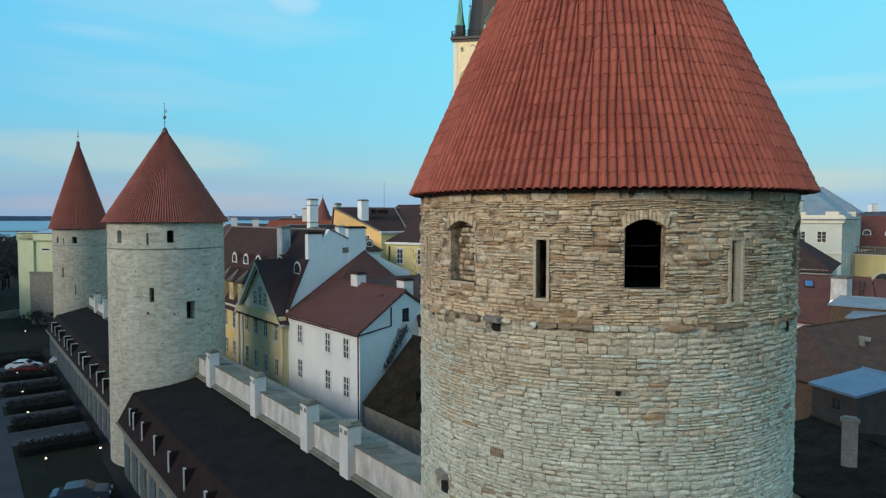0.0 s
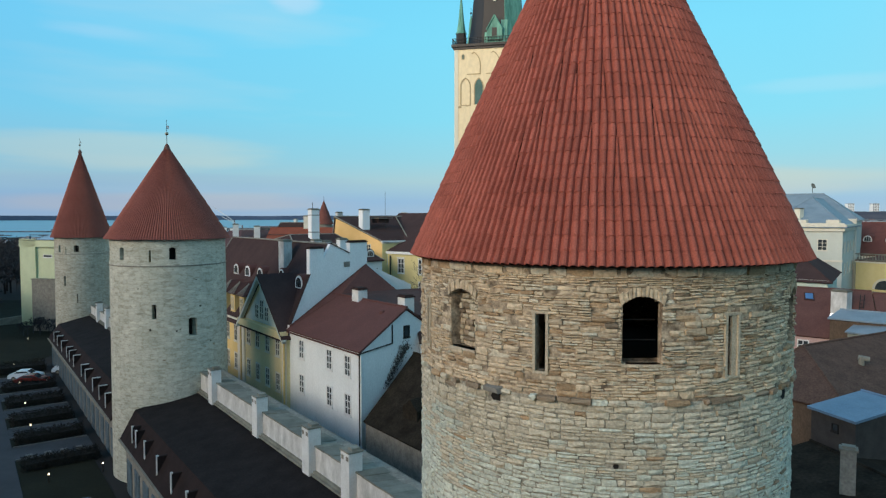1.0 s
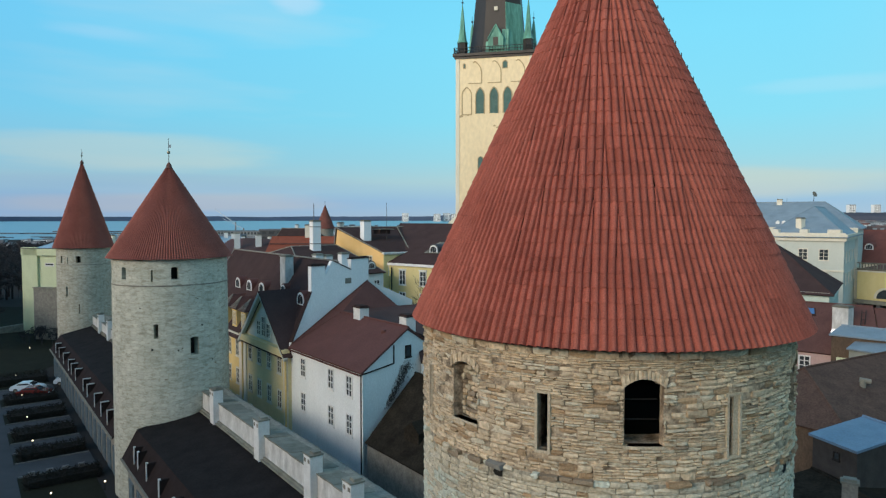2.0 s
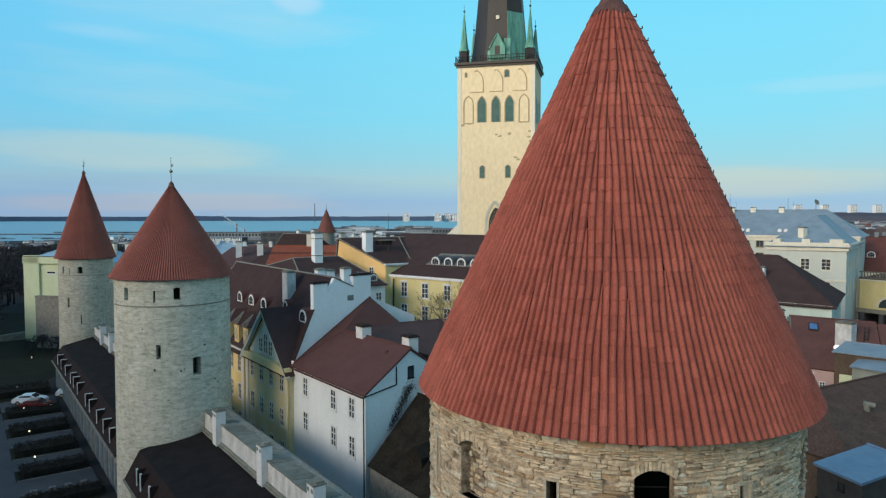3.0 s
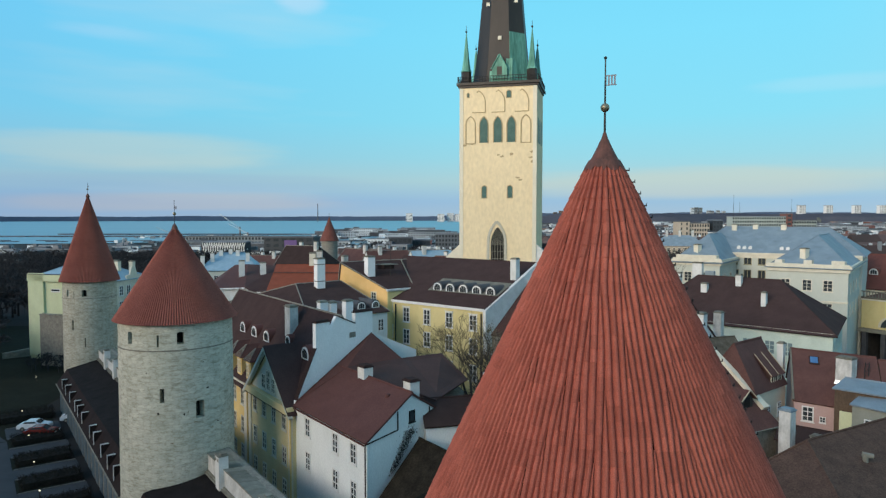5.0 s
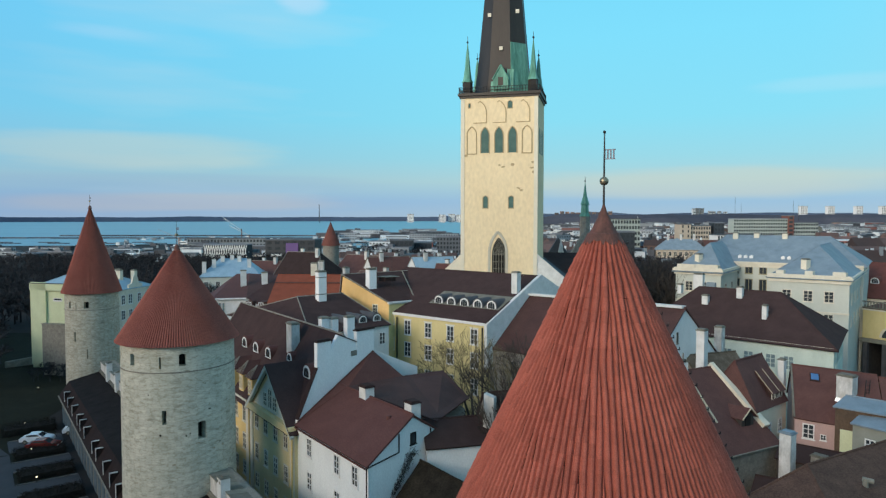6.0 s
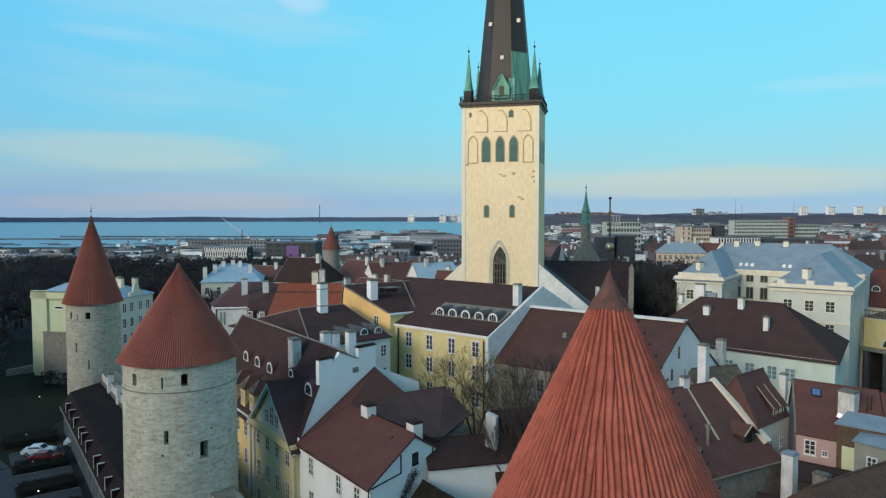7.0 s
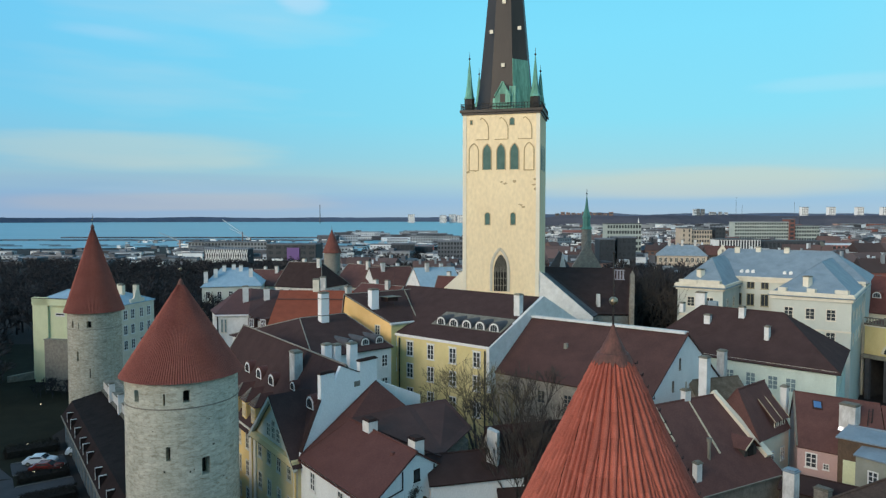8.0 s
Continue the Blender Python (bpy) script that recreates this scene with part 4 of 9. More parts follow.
for g, gz in ((230.0, 20.16), (209.6, 16.2)):
    rad = Vector((math.cos(radians(g)), math.sin(radians(g)), 0))
    tang = Vector((-rad.y, rad.x, 0))
    bm = bmesh.new()
    c = V(NC[0], NC[1], gz)
    hexa(bm, [c + rad * (NR - 0.1) + tang * x + V(0, 0, z_) for x, z_ in ((-0.26, -0.06), (0.24, -0.09), (0.22, 0.08), (-0.24, 0.1))], [c + rad * (NR + 0.16) + tang * x + V(0, 0, z_) for x, z_ in ((-0.2, -0.02), (0.2, -0.05), (0.17, 0.05), (-0.2, 0.07))])
    part("corbel_stone", bm, STONE_GREY, near, "grey corbel stone")

# dressed jambs, sills and lintels of the slits, sills of the openings
for h0, h1, lo, hi, rise in HOLES:
    if h0 < 170:
        continue
    a_mid = radians((h0 + h1) / 2)
    tang = Vector((-math.sin(a_mid), math.cos(a_mid), 0))
    rad = Vector((math.cos(a_mid), math.sin(a_mid), 0))
    half = radians(h1 - h0) / 2 * NR
    c = Vector((NC[0], NC[1], 0)) + rad * (NR - 0.05)
    if not rise:
        bm = bmesh.new()
        for sgn in (-1, 1):
            block(bm, c + tang * sgn * (half + 0.03) + V(0, 0, (lo + hi) / 2), tang * 0.03, rad * 0.075, (0, 0, (hi - lo) / 2 + 0.02))
        block(bm, c + V(0, 0, lo - 0.03), tang * (half + 0.06), rad * 0.07, (0, 0, 0.03))
        block(bm, c + V(0, 0, hi + 0.03), tang * (half + 0.10), rad * 0.065, (0, 0, 0.03))
        part("slit_surround", bm, DRESSED, near, "dressed stone surround")
        if 289 < h0 < 296:
            bm = bmesh.new()
            block(bm, c + tang * (half * 0.50) + rad * 0.005 + V(0, 0, (lo + hi) / 2), tang * (half * 0.48), rad * 0.03, (0, 0, (hi - lo) / 2))
            part("slit_board", bm, DRESSED, near, "pale board behind the slit")
    else:
        bm = bmesh.new()
        block(bm, c + rad * -0.10 + V(0, 0, lo - 0.03), tang * (half + 0.02), rad * 0.14, (0, 0, 0.03))
        part("window_sill", bm, DRESSED, near, "worn stone sill")
        for zz in (lo + 0.42, lo + 0.85):
            bm = bmesh.new()
            tube(bm, c - rad * 0.5 - tang * half + V(0, 0, zz), c - rad * 0.5 + tang * half + V(0, 0, zz), 0.018, 0.018, 6)
            part("window_bar", bm, IRON, near)

# pantiles: courses up the cone, fewer columns towards the point
EAVE_R, EAVE_Z, TIP_Z = 5.24, 22.98, 33.95
SLOPE = math.hypot(EAVE_R, TIP_Z - EAVE_Z)


def roof_r(f):
    """The cone's radius at a share f of its height; it draws in a little towards the eaves."""
    return EAVE_R * (1 - f) - 0.07 * max(0.0, 1 - f / 0.4) ** 2


def roof_x(f):
    """The cone leans: its foot lies a little off the point."""
    return 0.06 * (1 - f)


def tile_points(cols, s0, s1, jit=(0, 0, 0)):
    """One pantile of a course, spanning its share of the circle about angle 0. s: metres up the slope."""
    out = []
    da = 2 * math.pi / cols
    nr, nz = (TIP_Z - EAVE_Z) / SLOPE, EAVE_R / SLOPE
    for s, lift in ((s0, 0.020 + jit[0]), (s1, 0.002 + jit[1])):
        f = s / SLOPE
        for low in ((True, False) if s == s0 else (False,)):
            for u, hgt in PANTILE:
                scale = min(1.0, (2 * math.pi * EAVE_R * (1 - f) / cols) / 0.17)
                d = lift + (hgt * scale if not low else hgt * scale - 0.018)
                r = roof_r(f) + nr * d
                a = (u - 0.5) * da + jit[2] * da
                out.append((r * math.cos(a), r * math.sin(a), EAVE_Z + (TIP_Z - EAVE_Z) * f + nz * d))
    return out


PANTILE = ((0.0, -0.044), (0.12, -0.040), (0.25, 0.0), (0.42, 0.040), (0.60, 0.048), (0.80, 0.030), (1.0, -0.044))
TILE_F = [(i, i + 1, i + 8, i + 7) for i in range(6)] + [(i + 7, i + 8, i + 15, i + 14) for i in range(6)]
COURSE = 0.335
tv, tf = [], []
tile_objs = []
k = 0
trng = random.Random(11)
s = 0.0
# ribs run up the cone; here and there a column narrows to a wedge and ends, so that the rest keep their width
SECTORS, PER = 34, 5
ends = []
for _ in range(SECTORS):
    order = list(range(PER))
    trng.shuffle(order)
    ends.append([(trng.uniform(lo_, hi_), c) for (lo_, hi_), c in zip(((3.55, 4.25), (2.75, 3.5), (1.9, 2.7), (1.05, 1.8)), order)])


def column_edges(sec, s_):
    r_ = EAVE_R * (1 - s_ / SLOPE)
    w_ = [1.0] * PER
    for lim, c in ends[sec]:
        w_[c] = min(1.0, max(0.0, (r_ - lim) / 0.7 + 0.5))
    tot, acc, out = sum(w_), 0.0, [0.0]
    for v in w_:
        acc += v
        out.append(acc / tot)
    return [2 * math.pi * (sec + v) / SECTORS for v in out]


def free_tile(s0, s1, lo, hi, lift):
    """One pantile between two angles at its lower edge and two at its upper edge."""
    out = []
    nr, nz = (TIP_Z - EAVE_Z) / SLOPE, EAVE_R / SLOPE
    for s_, (b0, b1), up, low in ((s0, lo, 0.020 + lift, True), (s0, lo, 0.020 + lift, False), (s1, hi, 0.002, False)):
        f = s_ / SLOPE
        rr = roof_r(f)
        scale = min(1.0, (b1 - b0) * rr / 0.17)
        for u, hgt in PANTILE:
            d = up + hgt * scale - (0.018 if low else 0)
            r_ = rr + nr * d
            a_ = b0 + (b1 - b0) * u
            out.append((NC[0] + roof_x(f) + r_ * math.cos(a_), NC[1] + r_ * math.sin(a_), EAVE_Z + (TIP_Z - EAVE_Z) * f + nz * d))
    return out


while s < SLOPE - 1.15:
    s1 = min(s + COURSE + 0.05, SLOPE - 0.94)
    for sec in range(SECTORS):
        lo, hi = column_edges(sec, s), column_edges(sec, s1)
        for c in range(PER):
            a = (lo[c] + lo[c + 1]) / 2
            if lo[c + 1] - lo[c] < 0.012:
                continue
            if k < 4 and 178 <= math.degrees(a) % 360 <= 332 and len(tile_objs) < 300:
                tile_objs.append((k, SECTORS * PER, s, s1, a + trng.uniform(-0.001, 0.001), trng.uniform(-0.003, 0.004)))
                continue
            wob = trng.uniform(-0.0012, 0.0012)
            b = len(tv)
            tv += free_tile(s, s1, (lo[c] + wob, lo[c + 1] + wob), (hi[c], hi[c + 1]), trng.uniform(-0.003, 0.005))
            tf += [tuple(i + b for i in f) for f in TILE_F]
    s += COURSE
    k += 1
bm = bmesh.new()
turned(bm, NC, [(EAVE_R - 0.62, EAVE_Z - 0.05), (EAVE_R - 0.20, EAVE_Z - 0.03), (0.05, TIP_Z - 0.3)], 120)
near_roof = part("roof", bm, TILE_BED, near)
raw("roof_tiles", tv, tf, TILE, near_roof, kind="stuff")
bm = bmesh.new()
turned(bm, NC, [(0.47, 32.98), (0.41, 33.10), (0.33, 33.22), (0.20, 33.48), (0.09, 33.72), (0.045, 33.86), (0.03, 33.90)], 24)
part("roof_cap", bm, CAP_METAL, near_roof, "dull grey-brown metal cap", smooth=True)
vs, fs = [], []                        # smeared mortar holds the last course; its foot is ragged
for i in range(52):
    a = 2 * math.pi * i / 52
    for zz, out in ((32.98 - trng.uniform(0.0, 0.20), 0.045), (33.12, 0.03), (33.16, -0.10)):
        rr_ = EAVE_R * (TIP_Z - zz) / (TIP_Z - EAVE_Z) + out
        vs.append((NC[0] + rr_ * math.cos(a), NC[1] + rr_ * math.sin(a), zz))
    b, c = i * 3, (i + 1) % 52 * 3
    fs += [(b, c, c + 1, b + 1), (b + 1, c + 1, c + 2, b + 2)]
raw("mortar_collar", vs, fs, CAP_METAL, near_roof, "ragged dark mortar under the cap")
for i in range(23):
    bm = bmesh.new()
    zz = 25.8 + i * 0.32
    f = (zz - EAVE_Z) / (TIP_Z - EAVE_Z)
    rr = roof_r(f) + 0.07
    a = radians(-12)
    c = V(NC[0] + roof_x(f) + rr * math.cos(a), NC[1] + rr * math.sin(a), zz)
    tube(bm, c - V(0.08, 0, 0), c + V(0.06, -0.01, 0.0), 0.018, 0.018, 6)
    tube(bm, c + V(0.05, -0.01, -0.015), c + V(0.05, -0.01, 0.07), 0.016, 0.012, 6)
    part("roof_rung", bm, IRON, near_roof)
finial(near, NC[0], NC[1], 33.86, 2.03, 0.122, ball_at=0.34)


# ---- the two towers further along the wall ----


def wall_tower(label, c, r, z_base, z_wall, eave_r, z_eave, z_tip, holes, ledge, mason, columns, tipz, wave):
    t = thing("stone_tower", (c[0], c[1], z_base), label, "tower", "towers of the town wall")
    ring_wall(t, c, r, 0.9, z_base, z_wall, holes, mason, step=4.0, taper=0.10)
    bm = bmesh.new()
    n = 72
    turned(bm, c, [(r - 0.2, ledge - 0.10), (r + 0.06, ledge - 0.05), (r + 0.07, ledge + 0.04), (r - 0.2, ledge + 0.09)], n)
    part("ledge", bm, STONE_GREY, t)
    # a near-black drum stands in for the unlit inside
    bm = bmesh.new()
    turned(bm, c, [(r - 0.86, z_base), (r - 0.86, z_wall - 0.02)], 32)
    part("interior_shade_drum", bm, VOID, t)
    rf = cone_ribs(t, c, eave_r, z_eave, z_tip, columns, TILE_FAR, wave=wave * 2.0)
    bm = bmesh.new()
    turned(bm, c, [(0.34, z_tip - 0.55), (0.2, z_tip - 0.1), (0.03, z_tip + 0.12)], 16)
    part("roof_cap", bm, CAP_METAL, rf)
    finial(t, c[0], c[1], z_tip, tipz, 0.16, True, 0.45)
    return t


broad = wall_tower("round grey limestone tower with a broad red tiled cone", (-26.25, 63.80), 5.13, 0.0, 22.1, 5.52, 21.95, 30.8,
           [(239.8, 246.0, 20.13, 21.24, 0.1), (273.4, 275.4, 19.95, 21.0, 0), (292.4, 299.0, 20.13, 21.25, 0.12), (275.2, 279.6, 14.9, 16.2, 0.06), (309.5, 318.0, 13.2, 14.85, 0.06), (210, 215, 20.1, 21.2, 0.1), (40, 46, 20, 21, 0.1)],
           19.58, MASON_T, 150, 2.3, 0.05)
# putlog holes and knocked-out stones, painted as dark plates on its face: angle, height, half width, half height
for g, gz, gw, gh in ((322.0, 15.85, 0.10, 0.08), (273.5, 13.95, 0.09, 0.12), (298.0, 13.75, 0.08, 0.11), (301.5, 13.9, 0.05, 0.06), (338.0, 12.1, 0.16, 0.07), (334.0, 12.5, 0.10, 0.06), (327.0, 12.05, 0.12, 0.06), (309.0, 12.9, 0.18, 0.05), (262.0, 17.6, 0.08, 0.05), (286.0, 11.2, 0.12, 0.06), (318.0, 18.3, 0.07, 0.05)):
    rad = Vector((math.cos(radians(g)), math.sin(radians(g)), 0))
    tang = Vector((-rad.y, rad.x, 0))
    rr = 5.13 + 0.10 * (22.1 - gz) / 22.1
    rim = [(gw * RNG.uniform(0.7, 1.3) * math.cos(k * 0.785), gh * RNG.uniform(0.7, 1.3) * math.sin(k * 0.785)) for k in range(8)]
    bm = bmesh.new()
    c = V(-26.25, 63.80, gz) + rad * (rr + 0.004)
    hexa(bm, [c - rad * 0.2 + tang * x + V(0, 0, y_) for x, y_ in rim], [c + tang * x + V(0, 0, y_) for x, y_ in rim])
    part("hollow", bm, STONE_DARK if gw > 0.11 else VOID, broad, "dark plate painted for the gap of a missing stone")
wall_tower("round grey limestone tower with a tall slim red cone", (-62.75, 116.0), 4.25, 0.0, 20.6, 4.72, 20.45, 35.45,
           [(243, 249, 18.0, 19.15, 0.1), (262, 264, 17.8, 18.9, 0), (281, 291, 18.0, 19.15, 0.1), (257, 261.5, 12.3, 14.0, 0.05), (285, 287.5, 9.4, 11.0, 0), (180, 185, 18, 19, 0.1)],
           17.65, MASON_T3, 130, 1.9, 0.05)

# ---- the town wall between the towers ----
PW = Vector((-20.35, 57.30, 0))       # the outer face of the far pillar of the nearer stretch


def on_wall(s, o, z):
    """s metres from PW towards the near tower, o metres to the town side."""
    q = PW - TU * s + TV * o
    return Vector((q.x, q.y, z))


def stretch(label, s0, s1, pillars, zb, zt, zr, edge, fin_zs, bent):
    """One length of town wall with parapet, pillars, coping and the lean-to roof with fins against it."""
    wall = thing("town_wall", on_wall((s0 + s1) / 2, 1, 0), label, "town wall", "", "structure")
    bm = bmesh.new()
    block(bm, on_wall((s0 + s1) / 2, 1.55, (zt - 0.2) / 2), TU * ((s1 - s0) / 2), TV * 1.0, (0, 0, (zt - 0.2) / 2))
    part("wall_core", bm, STONE_GREY, wall)
    bm = bmesh.new()
    block(bm, on_wall((s0 + s1) / 2, 0.58, (zt + zb - 1.15) / 2), TU * ((s1 - s0) / 2), TV * 0.2, (0, 0, (zt - zb + 0.85) / 2))
    part("parapet", bm, WHITE_OLD, wall, "white limewashed parapet with stains")
    bm = bmesh.new()
    block(bm, on_wall((s0 + s1) / 2, 0.30, zb + 0.16), TU * ((s1 - s0) / 2), TV * 0.1, (0, 0, 0.08))
    block(bm, on_wall((s0 + s1) / 2, 0.22, zb + 0.05), TU * ((s1 - s0) / 2), TV * 0.2, (0, 0, 0.06))
    part("plinth", bm, COPING, wall)
    n = int((s1 - s0) / 0.95)
    w = (s1 - s0) / n
    for i in range(n):
        sm = s0 + (i + 0.5) * w
        bm = bmesh.new()
        dz = RNG.uniform(-0.02, 0.02)
        p = [on_wall(sm - w / 2 + 0.008, 0.30, zt + dz), on_wall(sm + w / 2 - 0.016, 0.30, zt + dz), on_wall(sm + w / 2 - 0.008, 2.75, zt - 0.28 + dz), on_wall(sm - w / 2 + 0.008, 2.75, zt - 0.28 + dz)]
        slab(bm, p, 0.09)
        part("coping_slab", bm, COPING, wall)
    for sp in pillars:
        bm = bmesh.new()
        block(bm, on_wall(sp + 0.5, 0.32, zb + 1.42), TU * 0.5, TV * 0.42, (0, 0, 1.48))
        pl = part("pillar", bm, WHITE, wall)
        bm = bmesh.new()
        block(bm, on_wall(sp + 0.5, 0.32, zb + 2.93), TU * 0.55, TV * 0.47, (0, 0, 0.05))
        block(bm, on_wall(sp + 0.68, 0.40, zb + 3.05), TU * 0.26, TV * 0.26, (0, 0, 0.08))
        part("pillar_cap", bm, COPING, pl)
        for k in (0.22, 0.78):
            bm = bmesh.new()
            block(bm, on_wall(sp + k, -0.11, zb + 2.55), TU * 0.13, TV * 0.012, (0, 0, 0.12))
            part("pillar_vent", bm, COPING, pl)
    # lean-to: flat upper slope, kink, steep lower slope, eave, front wall with doors
    t = thing("garage_row", on_wall((s0 + s1) / 2, -4, 0), "long low garage row with a dark felt roof against the wall", "garage")
    ok, oe = edge
    zk, ze = zr[0], zr[1]
    bm = bmesh.new()
    slab(bm, [on_wall(s0, 0.4, zb), on_wall(s1, 0.4, zb), on_wall(s1, ok, zk), on_wall(s0, ok, zk)], 0.14)
    part("roof", bm, FELT, t, "dark tarred felt roof")
    bm = bmesh.new()
    slab(bm, [on_wall(s0, ok, zk), on_wall(s1, ok, zk), on_wall(s1, oe, ze), on_wall(s0, oe, ze)], 0.12)
    part("roof_skirt", bm, SKIRT, t, "steep brown roof skirt")
    bm = bmesh.new()
    block(bm, on_wall((s0 + s1) / 2, oe - 0.05, ze - 0.02), TU * ((s1 - s0) / 2), TV * 0.07, (0, 0, 0.07))
    part("gutter", bm, COPING, t)
    bm = bmesh.new()
    block(bm, on_wall((s0 + s1) / 2, (oe + 0.5) / 2, ze / 2 - 0.15), TU * ((s1 - s0) / 2 - 0.05), TV * (-oe - 0.5) * 0.5, (0, 0, ze / 2 - 0.05))
    part("wall", bm, STONE_GREY, t)
    m = int((s1 - s0) / 3.0)
    for i in range(m):
        sm = s0 + (i + 0.5) * (s1 - s0) / m
        bm = bmesh.new()
        block(bm, on_wall(sm, oe + 0.47, 1.5), TU * 0.9, TV * 0.05, (0, 0, 1.45))
        for k in (-0.7, 0.0, 0.7):
            block(bm, on_wall(sm + k, oe + 0.41, 1.5), TU * 0.03, TV * 0.02, (0, 0, 1.4))
        part("garage_door", bm, DOOR_BLUE, t, "faded blue boarded door")
    for sf in fin_zs:
        bm = bmesh.new()
        top = zk - 0.42
        low = 2.0 if bent else 1.45
        ft = ok - (1.3 if bent else 1.0)
        pts = [(ft + 0.06, top - 1.1), (ft + 0.06, top), (ok + 0.05, top), (ok + 0.05, top - 0.3)]
        hexa(bm, [on_wall(sf - 0.12, o, zz) for o, zz in pts], [on_wall(sf + 0.12, o, zz) for o, zz in pts])
        f = part("roof_fin", bm, SKIRT, t, "narrow upright fin on the roof skirt")
        bm = bmesh.new()
        back = ok - 0.45 if bent else ft + 0.16
        pts = [(ft, top - low), (ft, top + 0.07), (back, top + 0.07), (back, top), (ft + 0.08, top), (ft + 0.08, top - low)]
        hexa(bm, [on_wall(sf - 0.11, o, zz) for o, zz in pts], [on_wall(sf + 0.11, o, zz) for o, zz in pts])
        part("fin_cover", bm, WHITE_OLD, f, "white painted cover")
    return wall, t


stretch("limewashed town wall with white pillars and stone coping", -4.7, 41.0, (0.1, 10.75, 19.6, 24.9), 7.95, 9.78, (6.95, 4.6), (-5.05, -6.35),
        [-1.1, 0.3, 3.4, 7.4, 11.4, 15.2, 19.6, 24.0, 28.4], False)
stretch("limewashed town wall beyond the tower", -66.0, -12.0, (-58.0, -50.3, -40.0, -28.0), 7.6, 9.3, (6.5, 4.3), (-4.4, -5.9),
        [-60.2, -55.9, -51.0, -45.5, -42.6, -38.7, -32.0, -28.9, -23.7, -19.5, -15.8], True)

# ---- houses behind the wall ----
# the white house with its gable
wh = House("white_house", "white plastered house with a brown sheet-metal roof", (-6.75, 54.27), (-8.37, 10.94), (6.94, 8.18), 13.0, 15.95, PLASTER_COOL, ROOF_BROWN, over=0.3, back=12.6)
for s in (2.2, 5.5, 11.1):
    wh.win("front", s, 11.35, 0.95, 1.75, bars=2, rows=3)
    wh.win("front", s, 8.05, 0.95, 1.75, bars=2, rows=3)
wh.win("right", 5.4, 13.9, 0.65, 0.95, bars=1, rows=1, mat=VOID)
for a, b, nm in ((wh.p(-0.08, -0.25, 1), wh.p(-0.08, -0.25, 12.8), "downpipe"), (wh.p(-0.06, -0.2, 12.75), wh.p(-0.06, 3.6, 13.1), "drip_rail"), (wh.p(-0.06, 3.6, 13.1), wh.p(-0.06, 3.6, 14.7), "drip_rail"), (wh.p(-0.06, 7.6, 12.75), wh.p(-0.06, 10.9, 12.5), "drip_rail"), (wh.p(-0.06, 7.7, 12.75), wh.p(-0.06, 7.7, 14.3), "drip_rail")):
    bm = bmesh.new()
    tube(bm, a, b, 0.06, 0.06, 8)
    part(nm, bm, IRON, wh.t)
bm = bmesh.new()
block(bm, wh.p(wh.L / 2, -0.34, 12.72), wh.a * (wh.L / 2), wh.b * 0.07, (0, 0, 0.05))
part("gutter", bm, ROOF_BROWN, wh.t)
chimney(wh.t, -8.15, 64.7, 15.0, 16.9, 1.25, 1.0, 127, mat=WHITE, cap_mat=ROOF_DARK)
chimney(wh.t, -3.35, 59.5, 14.6, 16.8, 1.15, 1.0, 127, mat=WHITE, cap_mat=ROOF_DARK)
bm = bmesh.new()
tube(bm, wh.p(2.4, 4.2, 15.1), wh.p(2.4, 4.2, 15.6), 0.3, 0.2, 10)
part("roof_vent", bm, ROOF_BROWN, wh.t)

# dead creeper on its gable, along the verge of the low roof
prng = random.Random(14)
cv, cf = [], []
for i in range(800):
    f = prng.random() ** 0.8
    o = 2.7 + 2.7 * f + prng.gauss(0, 0.16 + 0.2 * f)
    z = 9.2 + 3.3 * f + abs(prng.gauss(0, 0.16 + 0.22 * f))
    p_, d_ = wh.p(-0.03 - 0.1 * prng.random(), o, z), Vector((prng.uniform(-0.3, 0.3), prng.uniform(-0.6, 0.6), prng.uniform(-0.5, 1))).normalized()
    e_ = d_.orthogonal().normalized() * 0.03
    b_ = len(cv)
    cv += [tuple(p_ - e_), tuple(p_ + e_), tuple(p_ + d_ * prng.uniform(0.12, 0.3))]
    cf.append((b_, b_ + 1, b_ + 2))
creep = thing("creeper", wh.p(-0.05, 2.0, 8.0), "dead grey-brown creeper clinging to the white gable", "creeper")
raw("growth", cv, cf, BARK, creep, kind="stuff")

# its rear wing: the front slope runs on up to a higher peak along the fire wall, a dark roof falls off behind it
rear = thing("rear_wing", (-8.0, 70.0, 0), "rear wing with red-brown and umber roofs behind the white house", "house")
lift = V(0, 0, 0.14)
E_, K_, M_, N_ = V(-15.11, 65.25, 13.02), V(-8.45, 73.0, 18.62), V(-10.4, 67.85, 16.0), V(-8.4, 65.1, 15.98)
R_, D_, H_, G_ = V(-5.17, 72.9, 15.86), V(-0.78, 75.9, 15.8), V(2.1, 71.0, 14.0), V(-1.2, 61.2, 14.4)
bm = bmesh.new()
slab(bm, (E_ + lift, M_ + lift, K_ + lift), 0.14)
slab(bm, (M_ + lift, R_ + lift, K_ + lift), 0.14)
part("roof", bm, ROOF_BROWN, rear)
bm = bmesh.new()
slab(bm, (M_ + lift, N_ + lift, G_ + lift, R_ + lift), 0.14)
slab(bm, (R_ + lift, G_ + lift, H_ + lift, D_ + lift), 0.14)
part("rear_roof", bm, ROOF_CHESTNUT, rear, "dark chestnut roof")
bm = bmesh.new()
